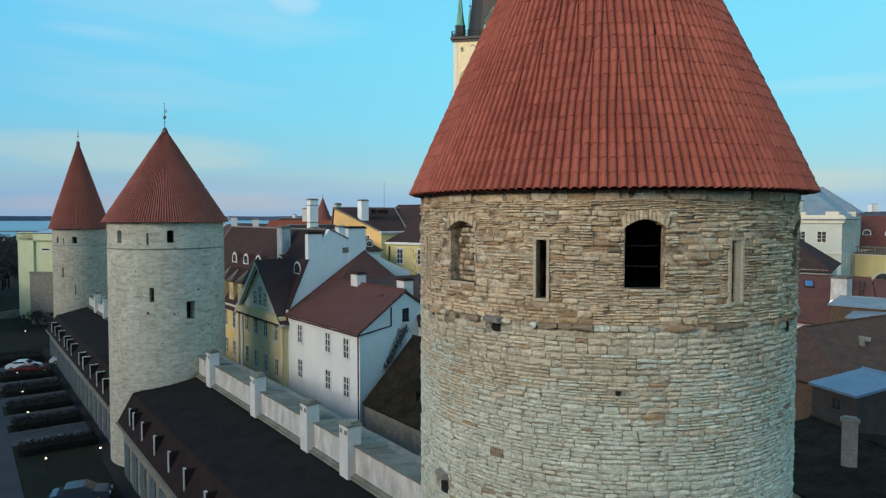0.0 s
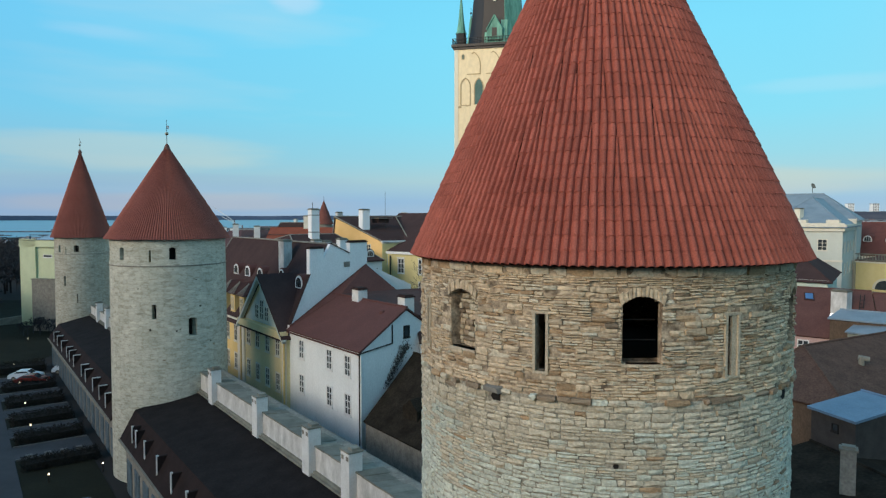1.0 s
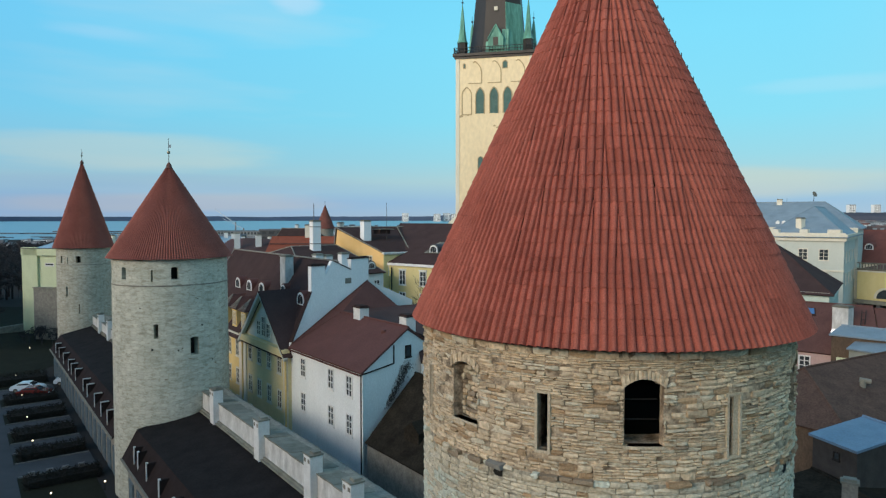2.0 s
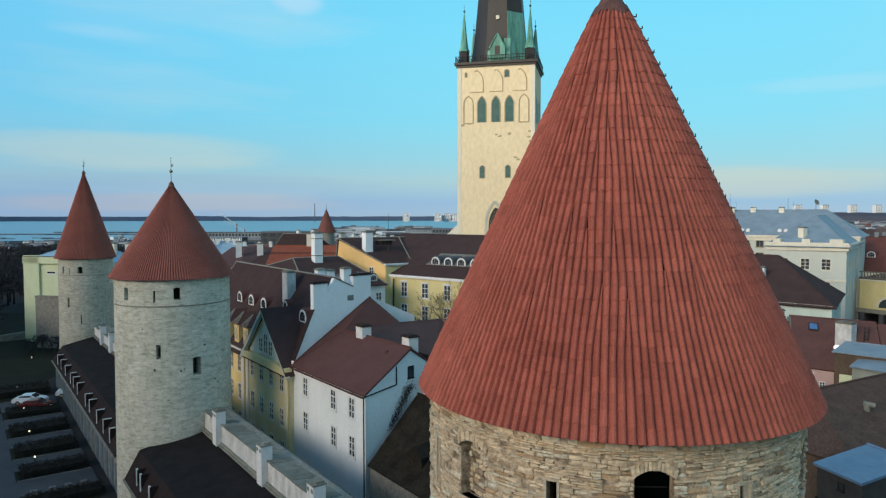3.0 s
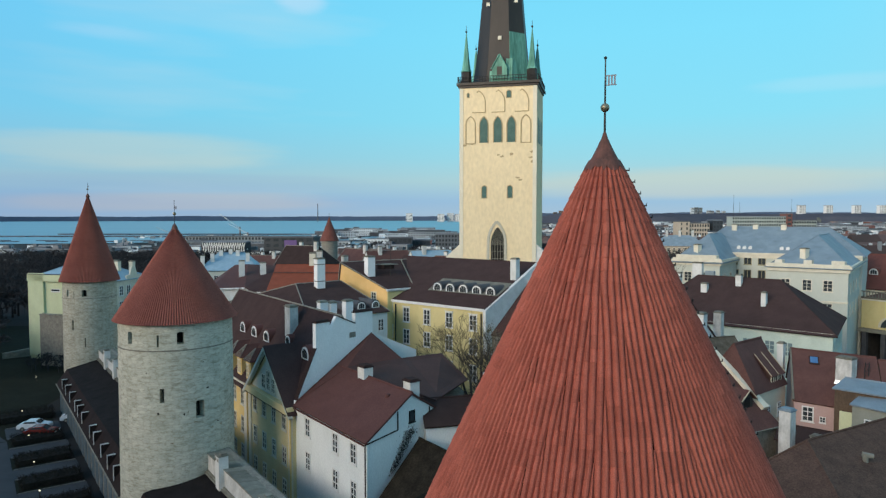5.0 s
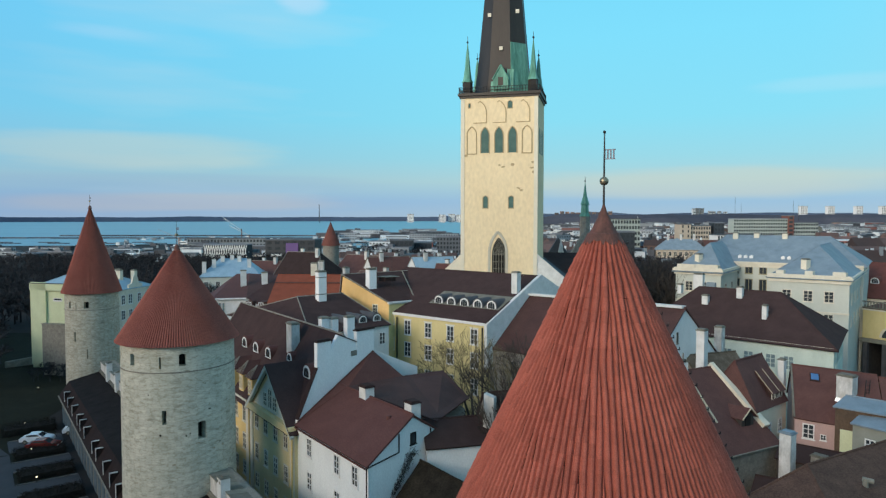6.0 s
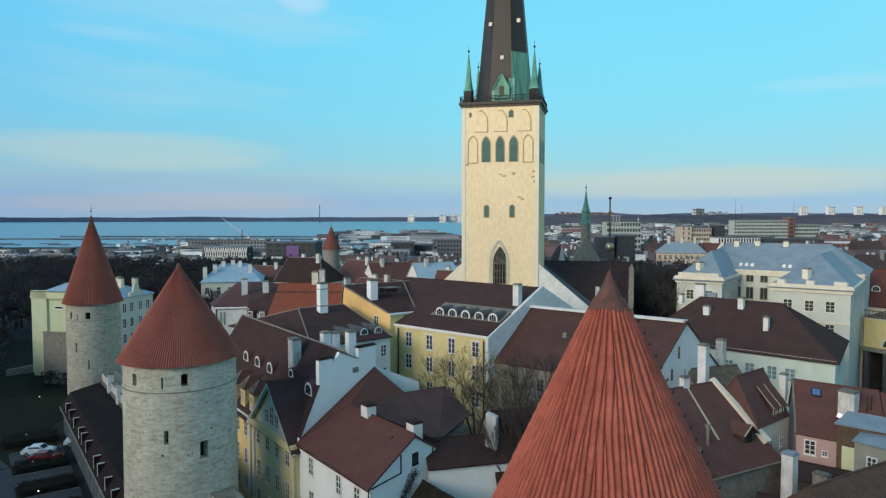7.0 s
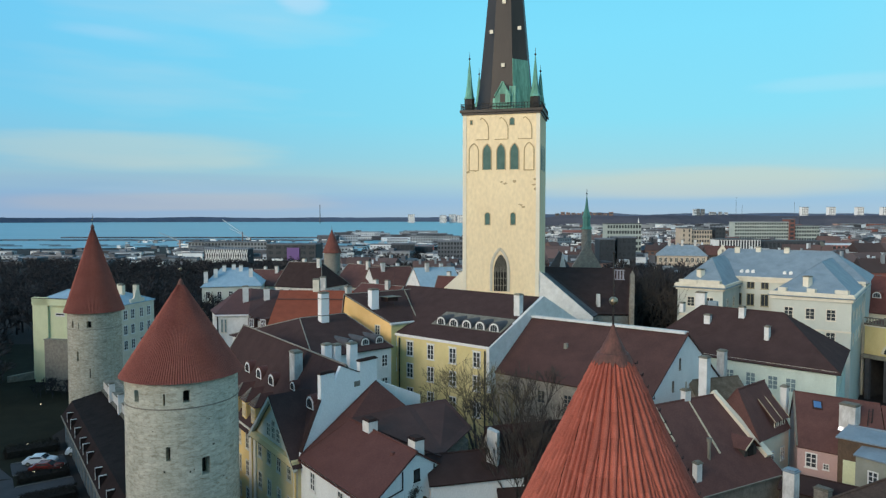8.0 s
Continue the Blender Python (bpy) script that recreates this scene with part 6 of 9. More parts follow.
# the courthouse: middle block and two wings
for nm, O, A, B, e, r, h0, h1 in (("wing", (72.0, 120.6), (-10.6, 7.6), (18.5, 25.5), 22.5, 27.7, 12.0, 6.0), ("wing", (56.4, 139.2), (-7.6, 5.2), (12.0, 16.8), 22.5, 27.6, 9.0, 4.4), ("block", (85.0, 137.7), (-28.0, 18.9), (11.5, 16.8), 23.5, 29.0, 7.0, 5.0)):
    if nm == "wing":
        # hipped along its depth: ridge runs away from the front
        Bv, Av = Vector((*B, 0)), Vector((*A, 0))
        cr = House("courthouse_wing", "cream stuccoed wing with a blue-grey metal roof", O, (B[0], B[1]), (A[0], A[1]), e, r, PAINT_COURT, ROOF_BLUE, category="public building", hip0=h0, hip1=0.5, over=0.7)
        W = cr.W
        face = "right"
    else:
        cr = House("courthouse_block", "cream stuccoed middle block with a blue-grey metal roof", O, A, B, e, r, PAINT_COURT, ROOF_BLUE, category="public building", hip0=h0, hip1=h1, over=0.6)
        W = cr.L
        face = "front"
    bm = bmesh.new()
    for dz, out, hh in ((-0.25, 0.55, 0.25), (-0.85, 0.3, 0.35)):
        if nm == "wing":
            block(bm, cr.p(-out / 2, cr.W / 2, e + dz), cr.b * (cr.W / 2 + out), cr.a * (out / 2 + 0.05), (0, 0, hh))
            block(bm, cr.p(cr.L / 2, -out / 2, e + dz), cr.a * (cr.L / 2), cr.b * (out / 2 + 0.05), (0, 0, hh))
            block(bm, cr.p(cr.L / 2, cr.W + out / 2, e + dz), cr.a * (cr.L / 2), cr.b * (out / 2 + 0.05), (0, 0, hh))
        else:
            block(bm, cr.p(cr.L / 2, -out / 2, e + dz), cr.a * (cr.L / 2), cr.b * (out / 2 + 0.05), (0, 0, hh))
    part("cornice", bm, CORNICE, cr.t, "broad cream cornice")
    bm = bmesh.new()
    if nm == "wing":
        block(bm, cr.p(-0.08, cr.W / 2, 15.9), cr.b * (cr.W / 2 + 0.1), cr.a * 0.1, (0, 0, 0.16))
        part("string_course", bm, CORNICE, cr.t)
        n = 3 if W > 11 else 2
        for i in range(n):
            s = (3.2, 6.6, 10.2)[i] if n == 3 else (2.6, 6.4)[i]
            for z, h in ((18.8, 2.0), (14.5, 2.2), (9.8, 2.4)):
                cr.win("right", s, z, 1.5, h, mat=CORNICE)
        for i in range(4 if W > 11 else 2):
            for z in (18.3, 14.2):
                cr.win("front", 4 + i * 5.5, z, 1.5, 2.0, mat=CORNICE)
        for o in (1.6, W - 1.6, W * 0.5):
            q = cr.p(0.9, o, 0)
            chimney(cr.t, q.x, q.y, e - 0.2, e + 0.9, 1.5 if o > 2 else 2.3, 0.8, 126, mat=CORNICE, cap=False, name="roof_pedestal")
        q = cr.p(3.2, W * 0.58, 0)
        chimney(cr.t, q.x, q.y, e + 0.6, e + 2.9, 1.3, 1.1, 30, mat=PAINT_CREAM)
        bm = bmesh.new()
        block(bm, cr.p(-0.35, W / 2, e + 0.14), cr.b * (W / 2 + 0.3), cr.a * 0.16, (0, 0, 0.14))
        part("parapet_kerb", bm, CORNICE, cr.t)
        if W < 11:                     # the lesser wing keeps its solid parapet
            for o, wd in ((W * 0.3, W * 0.24), (W * 0.76, W * 0.2)):
                bm = bmesh.new()
                block(bm, cr.p(-0.35, o, e + 0.6), cr.b * wd, cr.a * 0.13, (0, 0, 0.36))
                part("parapet_panel", bm, CORNICE, cr.t)
    else:
        bm.free()
        for s in (18.9, 21.8, 24.7, 27.3):
            cr.win("front", s, 21.7, 1.5, 1.7, bars=2, rows=1, mat=PAINT_OLIVE)
        for s in (16.0, 18.9, 21.8, 24.4):
            for z in (18.3, 13.9):
                cr.win("front", s, z, 1.5, 2.6, bars=2, rows=1, mat=PAINT_OLIVE)
        for s, o in ((16.0, 9.4), (22, 9.6), (26.5, 9.0)):
            cr.stack(s, o, 29.6, 1.1, 0.9, mat=CORNICE)
        for s in (14.0, 15.2, 21.6, 22.8, 24.0):
            bm = bmesh.new()
            q0 = cr.roof_z(1.1) + 0.1
            hexa(bm, [cr.p(s + x, 1.1, q0 + z) for x, z in ((-0.35, 0), (0.35, 0), (0.35, 0.5), (0, 0.75), (-0.35, 0.5))], [cr.p(s + x, 2.8, q0 + z) for x, z in ((-0.35, 0), (0.35, 0), (0.35, 0.5), (0, 0.75), (-0.35, 0.5))])
            part("roof_vent", bm, TRIM, cr.t, "small white roof vent")

        if s == 24.0:
            q = cr.p(9.0, 8.2, 29.2)
            bm = bmesh.new()
            tube(bm, q, q + V(0, 0, 1.6), 0.06, 0.06, 6)
            mast_ = part("dish_post", bm, IRON, cr.t)
            bm = bmesh.new()
            turned(bm, (0, 0), [(0.05, 0.0), (0.45, 0.08), (0.62, 0.22), (0.66, 0.24)], 16)
            bmesh.ops.transform(bm, matrix=Matrix.Translation(q + V(0, 0, 1.5)) @ Matrix.Rotation(radians(65), 4, V(1, 0.4, 0).normalized()), verts=bm.verts)
            part("satellite_dish", bm, COPING, mast_, "grey satellite dish")

# red-roofed cluster
h1 = House("red_roofed_house", "old house with a red-brown tiled roof", (36.13, 72.41), (-11.2, -6.18), (-9.58, 11.11), 8.85, 15.8, STONE_GREY, ROOF_RED, over=0.3, group="red roofs by the tower", rb=0.541)
bm = bmesh.new()
slab(bm, (h1.p(-0.2, 1.1, h1.roof_z(1.1) + 0.75), h1.p(0.75, 1.1, h1.roof_z(1.1) + 0.75), h1.p(0.25, h1.W * h1.rb, 16.4), h1.p(-0.25, h1.W * h1.rb, 16.4)), 1.1)
part("verge_wall", bm, PAINT_CREAM, h1.t, "cream verge parapet")
for (s0, o0), (s1, o1), wd in (((6.3, 2.6), (4.4, 8.0), 0.12), ((10.9, 4.4), (9.8, 7.6), 0.09)):
    bm = bmesh.new()
    slab(bm, [h1.p(s_ + x, o_, h1.roof_z(o_) + 0.22) for s_, o_, x in ((s0, o0, -wd), (s0, o0, wd), (s1, o1, wd), (s1, o1, -wd))], 0.12)
    part("roof_seam", bm, DRESSED, h1.roof, "mortar seam across the roof")
bm = bmesh.new()
prof = ((0, 0), (1.9, 0), (1.9, 1.25), (0.95, 2.05), (0, 1.25))
zb = h1.roof_z(1.9) - 0.1
hexa(bm, [h1.p(1.5 + x, 1.9, zb + z) for x, z in prof], [h1.p(1.5 + x, 4.9, zb + z) for x, z in prof])
d = part("dormer", bm, TIMBER, h1.t, "small dark boarded dormer")
for sgn in (-1, 1):
    bm = bmesh.new()
    x0 = 2.45 + sgn * 1.3
    slab(bm, (h1.p(x0, 1.55, zb + 1.08), h1.p(2.45, 1.55, zb + 2.2), h1.p(2.45, 5.0, zb + 2.2), h1.p(x0, 3.9, zb + 1.08)), 0.1)
    part("dormer_roof", bm, ROOF_RED, d)
for x0, z0, x1, z1 in ((1.15, 1.08, 2.45, 2.22), (2.45, 2.22, 3.75, 1.08)):
    bm = bmesh.new()
    tube(bm, h1.p(x0, 1.55, zb + z0), h1.p(x1, 1.55, zb + z1), 0.07, 0.07, 6)
    part("dormer_verge", bm, DRESSED, d, "pale mortar verge")
# the open hatch is a near-black block, its shade put into the colour
bm = bmesh.new()
block(bm, h1.p(2.45, 1.88, zb + 0.75), h1.a * 0.4, h1.b * 0.04, (0, 0, 0.55))
part("dormer_hatch", bm, VOID, d, "open hatch, its darkness painted near-black")
h1.stack(4.55, 8.1, 16.9, 0.9, 0.7, mat=WHITE)
bm = bmesh.new()
tube(bm, h1.p(4.55, 8.1, 17.1), h1.p(4.55, 8.1, 17.9), 0.08, 0.08, 8)
part("flue_pipe", bm, COPING, h1.t)
bm = bmesh.new()
tube(bm, h1.p(8.2, 2.5, 8.5), h1.p(8.2, 2.5, 13.0), 0.2, 0.18, 8)
tube(bm, h1.p(8.2, 2.5, 12.95), h1.p(8.2, 2.5, 13.3), 0.3, 0.3, 8)
part("flue_pipe", bm, COPING, h1.t)
h1.stack(11.7, 1.2, 11.6, 0.75, 0.6, mat=WHITE)
bm = bmesh.new()
block(bm, h1.p(h1.L / 2, -0.36, 8.7), h1.a * (h1.L / 2), h1.b * 0.07, (0, 0, 0.06))
part("gutter", bm, COPING, h1.t)

h2 = House("red_roofed_house", "taller house with a red-brown roof and a wide dormer", (40.2, 79.2), (-5.8, -4.9), (-4.0, 4.75), 11.9, 16.7, PAINT_CREAM, ROOF_RED, over=0.25, group="red roofs by the tower", hip1=1.0)
bm = bmesh.new()
hexa(bm, [h2.p(s, 0.25, z) for s, z in ((0.5, 12.1), (3.5, 12.1), (3.5, 13.0), (0.5, 13.0))], [h2.p(s, 1.9, z) for s, z in ((0.5, 13.4), (3.5, 13.4), (3.5, 14.9), (0.5, 14.9))])
d = part("dormer", bm, ROOF_DARK, h2.t)
bm = bmesh.new()
slab(bm, (h2.p(0.2, -0.1, 13.0), h2.p(3.8, -0.1, 13.0), h2.p(3.8, 2.0, 15.3), h2.p(0.2, 2.0, 15.3)), 0.1)
part("dormer_roof", bm, ROOF_RED, d)
for x in (0.25, 2.0, 3.75):
    bm = bmesh.new()
    tube(bm, h2.p(x, -0.1, 13.08), h2.p(x, 2.0, 15.38), 0.04, 0.04, 6)
    part("roof_seam", bm, DRESSED, d, "pale mortar verge")
for s in (1.0, 2.0, 3.0):
    window(d, h2.p(s, 0.24, 12.58), h2.along("front"), 0.6, 0.7, bars=1, rows=1, mat=CORNICE)
for s in (1.6, 4.4):
    h2.win("front", s, 9.0, 0.9, 1.5)
chimney(h2.t, 40.6, 81.2, 12.0, 16.1, 0.8, 0.7, 45, mat=WHITE)

h3 = House("pink_house", "pink house with a red-brown tiled roof", (46.4, 70.6), (-6.75, 5.45), (4.6, 10.8), 10.7, 15.4, PAINT_PINK, ROOF_RED, over=0.3, group="red roofs by the tower")
bm = bmesh.new()
tube(bm, h3.p(h3.L + 0.1, -0.3, 10.65), h3.p(h3.L + 0.1, h3.W / 2, 15.5), 0.14, 0.11, 6)
part("verge", bm, COPING, h3.roof, "rough mortar verge")
h3.win("front", 7.25, 9.2, 1.1, 1.6)
h3.win("front", 5.75, 8.8, 0.55, 0.6, bars=2, rows=2)
bm = bmesh.new()
slab(bm, (h3.p(5.75, 4.1, h3.roof_z(4.1) + 0.2), h3.p(6.85, 4.1, h3.roof_z(4.1) + 0.2), h3.p(6.85, 5.05, h3.roof_z(5.05) + 0.2), h3.p(5.75, 5.05, h3.roof_z(5.05) + 0.2)), 0.08)
sk = part("skylight", bm, ROOF_DARK, h3.roof)
bm = bmesh.new()
slab(bm, (h3.p(5.9, 4.25, h3.roof_z(4.25) + 0.23), h3.p(6.7, 4.25, h3.roof_z(4.25) + 0.23), h3.p(6.7, 4.95, h3.roof_z(4.95) + 0.23), h3.p(5.9, 4.95, h3.roof_z(4.95) + 0.23)), 0.04)
part("pane", bm, SKY_PANE, sk, "roof pane with the blue of the sky painted in")
h4 = House("red_roofed_house", "house with a red-brown roof next to the pink one", (57.5, 61.5), (-10.8, 8.8), (4.6, 10.8), 10.6, 15.2, PAINT_OLIVE, ROOF_RED, over=0.3, group="red roofs by the tower")
stack = chimney(h4.t, 45.1, 75.4, 11.0, 15.5, 1.7, 1.3, 126, mat=WHITE_OLD)
bm = bmesh.new()
hexa(bm, [V(45.1, 75.4, 12.3) + V(x, y, 0) for x, y in ((-1.4, 0.1), (0.3, -1.5), (1.4, 0), (0, 1.5))], [V(45.1, 75.4, 13.0) + V(x, y, 0) for x, y in ((-1.15, 0.1), (0.2, -1.2), (1.15, 0), (0, 1.2))])
part("flashing", bm, FOIL, stack, "crumpled silver flashing at its foot")
bm = bmesh.new()
for dx in (0.0, 0.45):
    tube(bm, (46.3 + dx, 74.2, 12.0), (46.9 + dx, 74.8, 15.2), 0.05, 0.05, 6)
for k in range(8):
    zz = 12.3 + k * 0.38
    tube(bm, (46.3 + (zz - 12) * 0.19, 74.2 + (zz - 12) * 0.19, zz), (46.75 + (zz - 12) * 0.19, 74.2 + (zz - 12) * 0.19, zz), 0.03, 0.03, 5)
part("roof_ladder", bm, IRON, h4.t, "black iron roof ladder")

# blue sheet roofs and low sheds in front
sh = House("sheet_roofed_house", "low brown house with a blue-grey sheet roof", (46.3, 67.9), (-4.4, 4.1), (4.6, 3.6), 13.0, 13.6, WALL_BROWN, ROOF_BLUE, over=0.3)
bm = bmesh.new()
block(bm, sh.p(4.6, -0.05, 7.4), sh.a * 0.85, sh.b * 0.1, (0, 0, 3.2))
part("side_wall", bm, PAINT_LIME, sh.t, "pale yellow strip of wall")
sh2 = House("sheet_roofed_house", "low grey-green house with a blue-grey sheet roof", (46.6, 63.1), (-4.4, 6.2), (4.6, 3.4), 12.0, 12.7, PAINT_SAGE, ROOF_BLUE, over=0.3)
sh2.win("front", 5.9, 9.9, 0.9, 1.5)
chimney(sh2.t, 29.2, 57.0, 7.0, 14.9, 1.0, 0.9, 126, mat=WHITE_OLD, cap_mat=ROOF_BLUE, name="chimney")
big = House("broad_roofed_house", "broad low roof of mossy brown tiles", (42.86, 53.4), (-15.55, -9.05), (-4.52, 7.77), 10.93, 13.6, WALL_BROWN, ROOF_OLD, over=0.3, rb=0.74, hip1=5.5)
bm = bmesh.new()
tube(bm, (32.6, 51.6, 12.0), (32.6, 51.6, 13.1), 0.22, 0.22, 10)
tube(bm, (32.4, 51.7, 13.0), (33.1, 51.4, 12.9), 0.2, 0.2, 10)
part("roof_vent", bm, COPING, big.t, "silver vent pipe")
shed = House("roof_shed", "dark timber shed with a blue sheet roof", (24.2, 38.6), (-0.9, 3.1), (5.2, 2.5), 11.95, 12.3, TIMBER, ROOF_DEEP, over=0.25, rb=0.9)
window(shed.t, shed.p(1.4, 0.0, 11.2), shed.along("front"), 0.4, 0.4, bars=1, rows=1, mat=VOID)
chimney(shed.t, 21.3, 34.5, 9.4, 11.75, 0.72, 0.55, 150, mat=STONE_GREY, cap_mat=COPING)
lowr = House("low_dark_house", "low building with a dark roof beside the tower", (19.0, 27.0), (-2.0, 13.0), (12.0, 2.0), 8.6, 9.9, STONE_GREY, ROOF_BLACK, over=0.3)
lowr.win("front", 9.5, 7.4, 1.0, 1.6)

# dark sheds in the yard in front of the pink house
yard = House("yard_shed", "low dark timber shed in the yard", (40.2, 66.0), (-5.4, 4.3), (3.0, 4.2), 8.0, 8.9, TIMBER, ROOF_DARK, over=0.3)
chimney(yard.t, 37.6, 67.0, 5.0, 9.2, 1.4, 0.9, 126, mat=STONE_GREY)
House("yard_shed", "low dark timber shed in the yard", (36.5, 62.5), (-6.0, 4.0), (3.0, 4.2), 5.5, 6.6, TIMBER, ROOF_DARK, over=0.3)

# yellow arcade and red roof by the courthouse
arc = House("arcade_house", "pale yellow house with arched windows and parapet", (92.0, 122.0), (-8.0, 14.0), (26, 14), 15.0, 16.2, PAINT_PALE, ROOF_RED, over=0.2, cornice=CORNICE, ground=8.4)
for s in (4.5, 10.5):
    bm = bmesh.new()
    pts = [(-1.9, 0.0)] + [(-1.9 * math.cos(math.pi * i / 10), 1.9 * math.sin(math.pi * i / 10)) for i in range(11)] + [(1.9, 0)]
    hexa(bm, [arc.p(s + x, -0.03, 9.5 + z) for x, z in pts], [arc.p(s + x, 0.1, 9.5 + z) for x, z in pts])
    w_ = part("arched_window", bm, GLASS, arc.t)
    for i in range(10):
        bm = bmesh.new()
        a0, a1 = math.pi * i / 10, math.pi * (i + 1) / 10
        hexa(bm, [arc.p(s - r * math.cos(a), -0.12, 9.5 + r * math.sin(a)) for r, a in ((1.85, a0), (2.3, a0), (2.3, a1), (1.85, a1))], [arc.p(s - r * math.cos(a), 0.0, 9.5 + r * math.sin(a)) for r, a in ((1.85, a0), (2.3, a0), (2.3, a1), (1.85, a1))])
        part("arch_stone", bm, CORNICE, w_)
# the shade under the gallery is put into the dark wall and pillar colours
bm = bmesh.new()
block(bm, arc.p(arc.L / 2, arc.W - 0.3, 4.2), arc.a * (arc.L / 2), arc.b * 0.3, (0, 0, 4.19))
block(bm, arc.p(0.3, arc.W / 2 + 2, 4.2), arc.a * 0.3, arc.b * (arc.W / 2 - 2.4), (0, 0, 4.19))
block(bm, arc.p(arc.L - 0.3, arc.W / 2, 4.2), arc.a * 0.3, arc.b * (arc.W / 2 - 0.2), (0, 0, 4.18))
part("undercroft_wall", bm, TIMBER, arc.t, "back wall of the open undercroft, coloured dark for shade")
for s in (0.6, 4.2, 7.8, 11.4, 15.0):
    bm = bmesh.new()
    block(bm, arc.p(s, -0.5, 4.2), arc.a * 0.4, arc.b * 0.4, (0, 0, 4.2))
    part("gallery_pillar", bm, SLATE, arc.t, "stone pillar, coloured dark grey for the undercroft shade")
bm = bmesh.new()
block(bm, arc.p(arc.L / 2, -0.45, 8.7), arc.a * (arc.L / 2), arc.b * 0.6, (0, 0, 0.35))
part("gallery_beam", bm, COPING, arc.t, "grey stone beam")
for z, h in ((15.25, 0.12), (16.45, 0.1)):
    bm = bmesh.new()
    block(bm, arc.p(arc.L / 2, -0.1, z), arc.a * (arc.L / 2), arc.b * 0.22, (0, 0, h))
    part("balustrade_rail", bm, COPING, arc.t, "grey stone rail")
for i in range(28):
    bm = bmesh.new()
    q = arc.p(0.3 + i * 0.57, -0.1, 0)
    turned(bm, (q.x, q.y), [(0.1, 15.36), (0.16, 15.6), (0.08, 15.95), (0.13, 16.36)], 6)
    part("baluster", bm, COPING, arc.t)
House("mossy_roofed_house", "small house with an old grey mossy roof", (38.8, 86.4), (-7.4, -2.6), (-1.4, 5.0), 13.3, 15.5, STONE_GREY, ROOF_MOSS, over=0.3)
rr2 = House("red_roofed_house", "house with a rusty red roof and small dormers", (103.0, 140.0), (-12.0, 14.0), (18, 15), 15.5, 22.5, PAINT_CREAM, ROOF_RUST, over=0.4, group="red roofs by the tower")
for s in (5.0, 9.5, 14.0):
    rr2.eyebrow(s, 4.5, 0.9, roof=ROOF_RUST)
rr2.win("front", 9.0, 14.0, 1.2, 1.8)

# ---- the church ----
CF = Vector((-0.9735, 0.2287, 0))      # along its front, from the right corner
CD = Vector((0.2287, 0.9735, 0))       # into its depth
CO = Vector((17.1, 131.0, 0))
CW, CDEP = 15.3, 12.5
church = thing("church", (11.0, 138.6, 0), "tall cream church tower with a dark spire and nave", "church")


def cp(s, o, z):
    q = CO + CF * s + CD * o
    return Vector((q.x, q.y, z))


def niche_poly(s, w, lo, hi, pointed=1.0, n=6):
    """A pointed arch outline: left foot, up and over to the right foot."""
    spring = hi - w * pointed
    pts = [(s - w / 2, lo), (s - w / 2, spring)]
    for i in range(1, n):
        f = i / n
        pts.append((s + w / 2 - w * math.cos(f * math.pi / 3), spring + (hi - spring) * math.sin(f * math.pi / 3) / 0.866))
    pts.append((s, hi))
    pts += [(2 * s - x, z) for x, z in reversed(pts[:-1])]
    return pts


bm = bmesh.new()
hexa(bm, (cp(0, 0, 0), cp(CW, 0, 0), cp(CW, CDEP, 0), cp(0, CDEP, 0)), (cp(0, 0, 57.3), cp(CW, 0, 57.3), cp(CW, CDEP, 57.3), cp(0, CDEP, 57.3)))
ctower = part("tower", bm, PAINT_CHURCH, church, "cream limewashed tower shaft with flaked patches")
bm = bmesh.new()
for z, out, hh in ((57.2, 0.25, 0.2), (57.7, 0.55, 0.25)):
    block(bm, cp(CW / 2, CDEP / 2, z), CF * (CW / 2 + out), CD * (CDEP / 2 + out), (0, 0, hh))
part("cornice", bm, SPIRE, ctower, "dark copper cornice")
# corner strips of dressed stone, a little proud
for s in (0.0, CW):
    bm = bmesh.new()
    block(bm, cp(s + (0.35 if s == 0 else -0.35), -0.02, 28.6), CF * 0.38, CD * 0.05, (0, 0, 28.5))
    part("corner_strip", bm, PAINT_CREAM, ctower)


def frontal(poly, o0, o1, name, mat, parent, label=""):
    bm = bmesh.new()
    hexa(bm, [cp(s, o0, z) for s, z in poly], [cp(s, o1, z) for s, z in poly])
    return part(name, bm, mat, parent, label)


def outline(poly, wide, o0, o1, name, mat, parent, closed=False):
    """A raised moulding that follows a polyline on the front."""
    bm = bmesh.new()
    for (s0, z0), (s1, z1) in zip(poly, poly[1:] + (poly[:1] if closed else [])):
        d = Vector((s1 - s0, z1 - z0)).normalized() if (s1 - s0, z1 - z0) != (0, 0) else Vector((1, 0))
        nx, nz = -d.y * wide / 2, d.x * wide / 2
        e = 0.04
        q = [(s0 - d.x * e + nx, z0 - d.y * e + nz), (s0 - d.x * e - nx, z0 - d.y * e - nz), (s1 + d.x * e - nx, z1 + d.y * e - nz), (s1 + d.x * e + nx, z1 + d.y * e + nz)]
        hexa(bm, [cp(s, o0, z) for s, z in q], [cp(s, o1, z) for s, z in q])
    return part(name, bm, mat, parent)


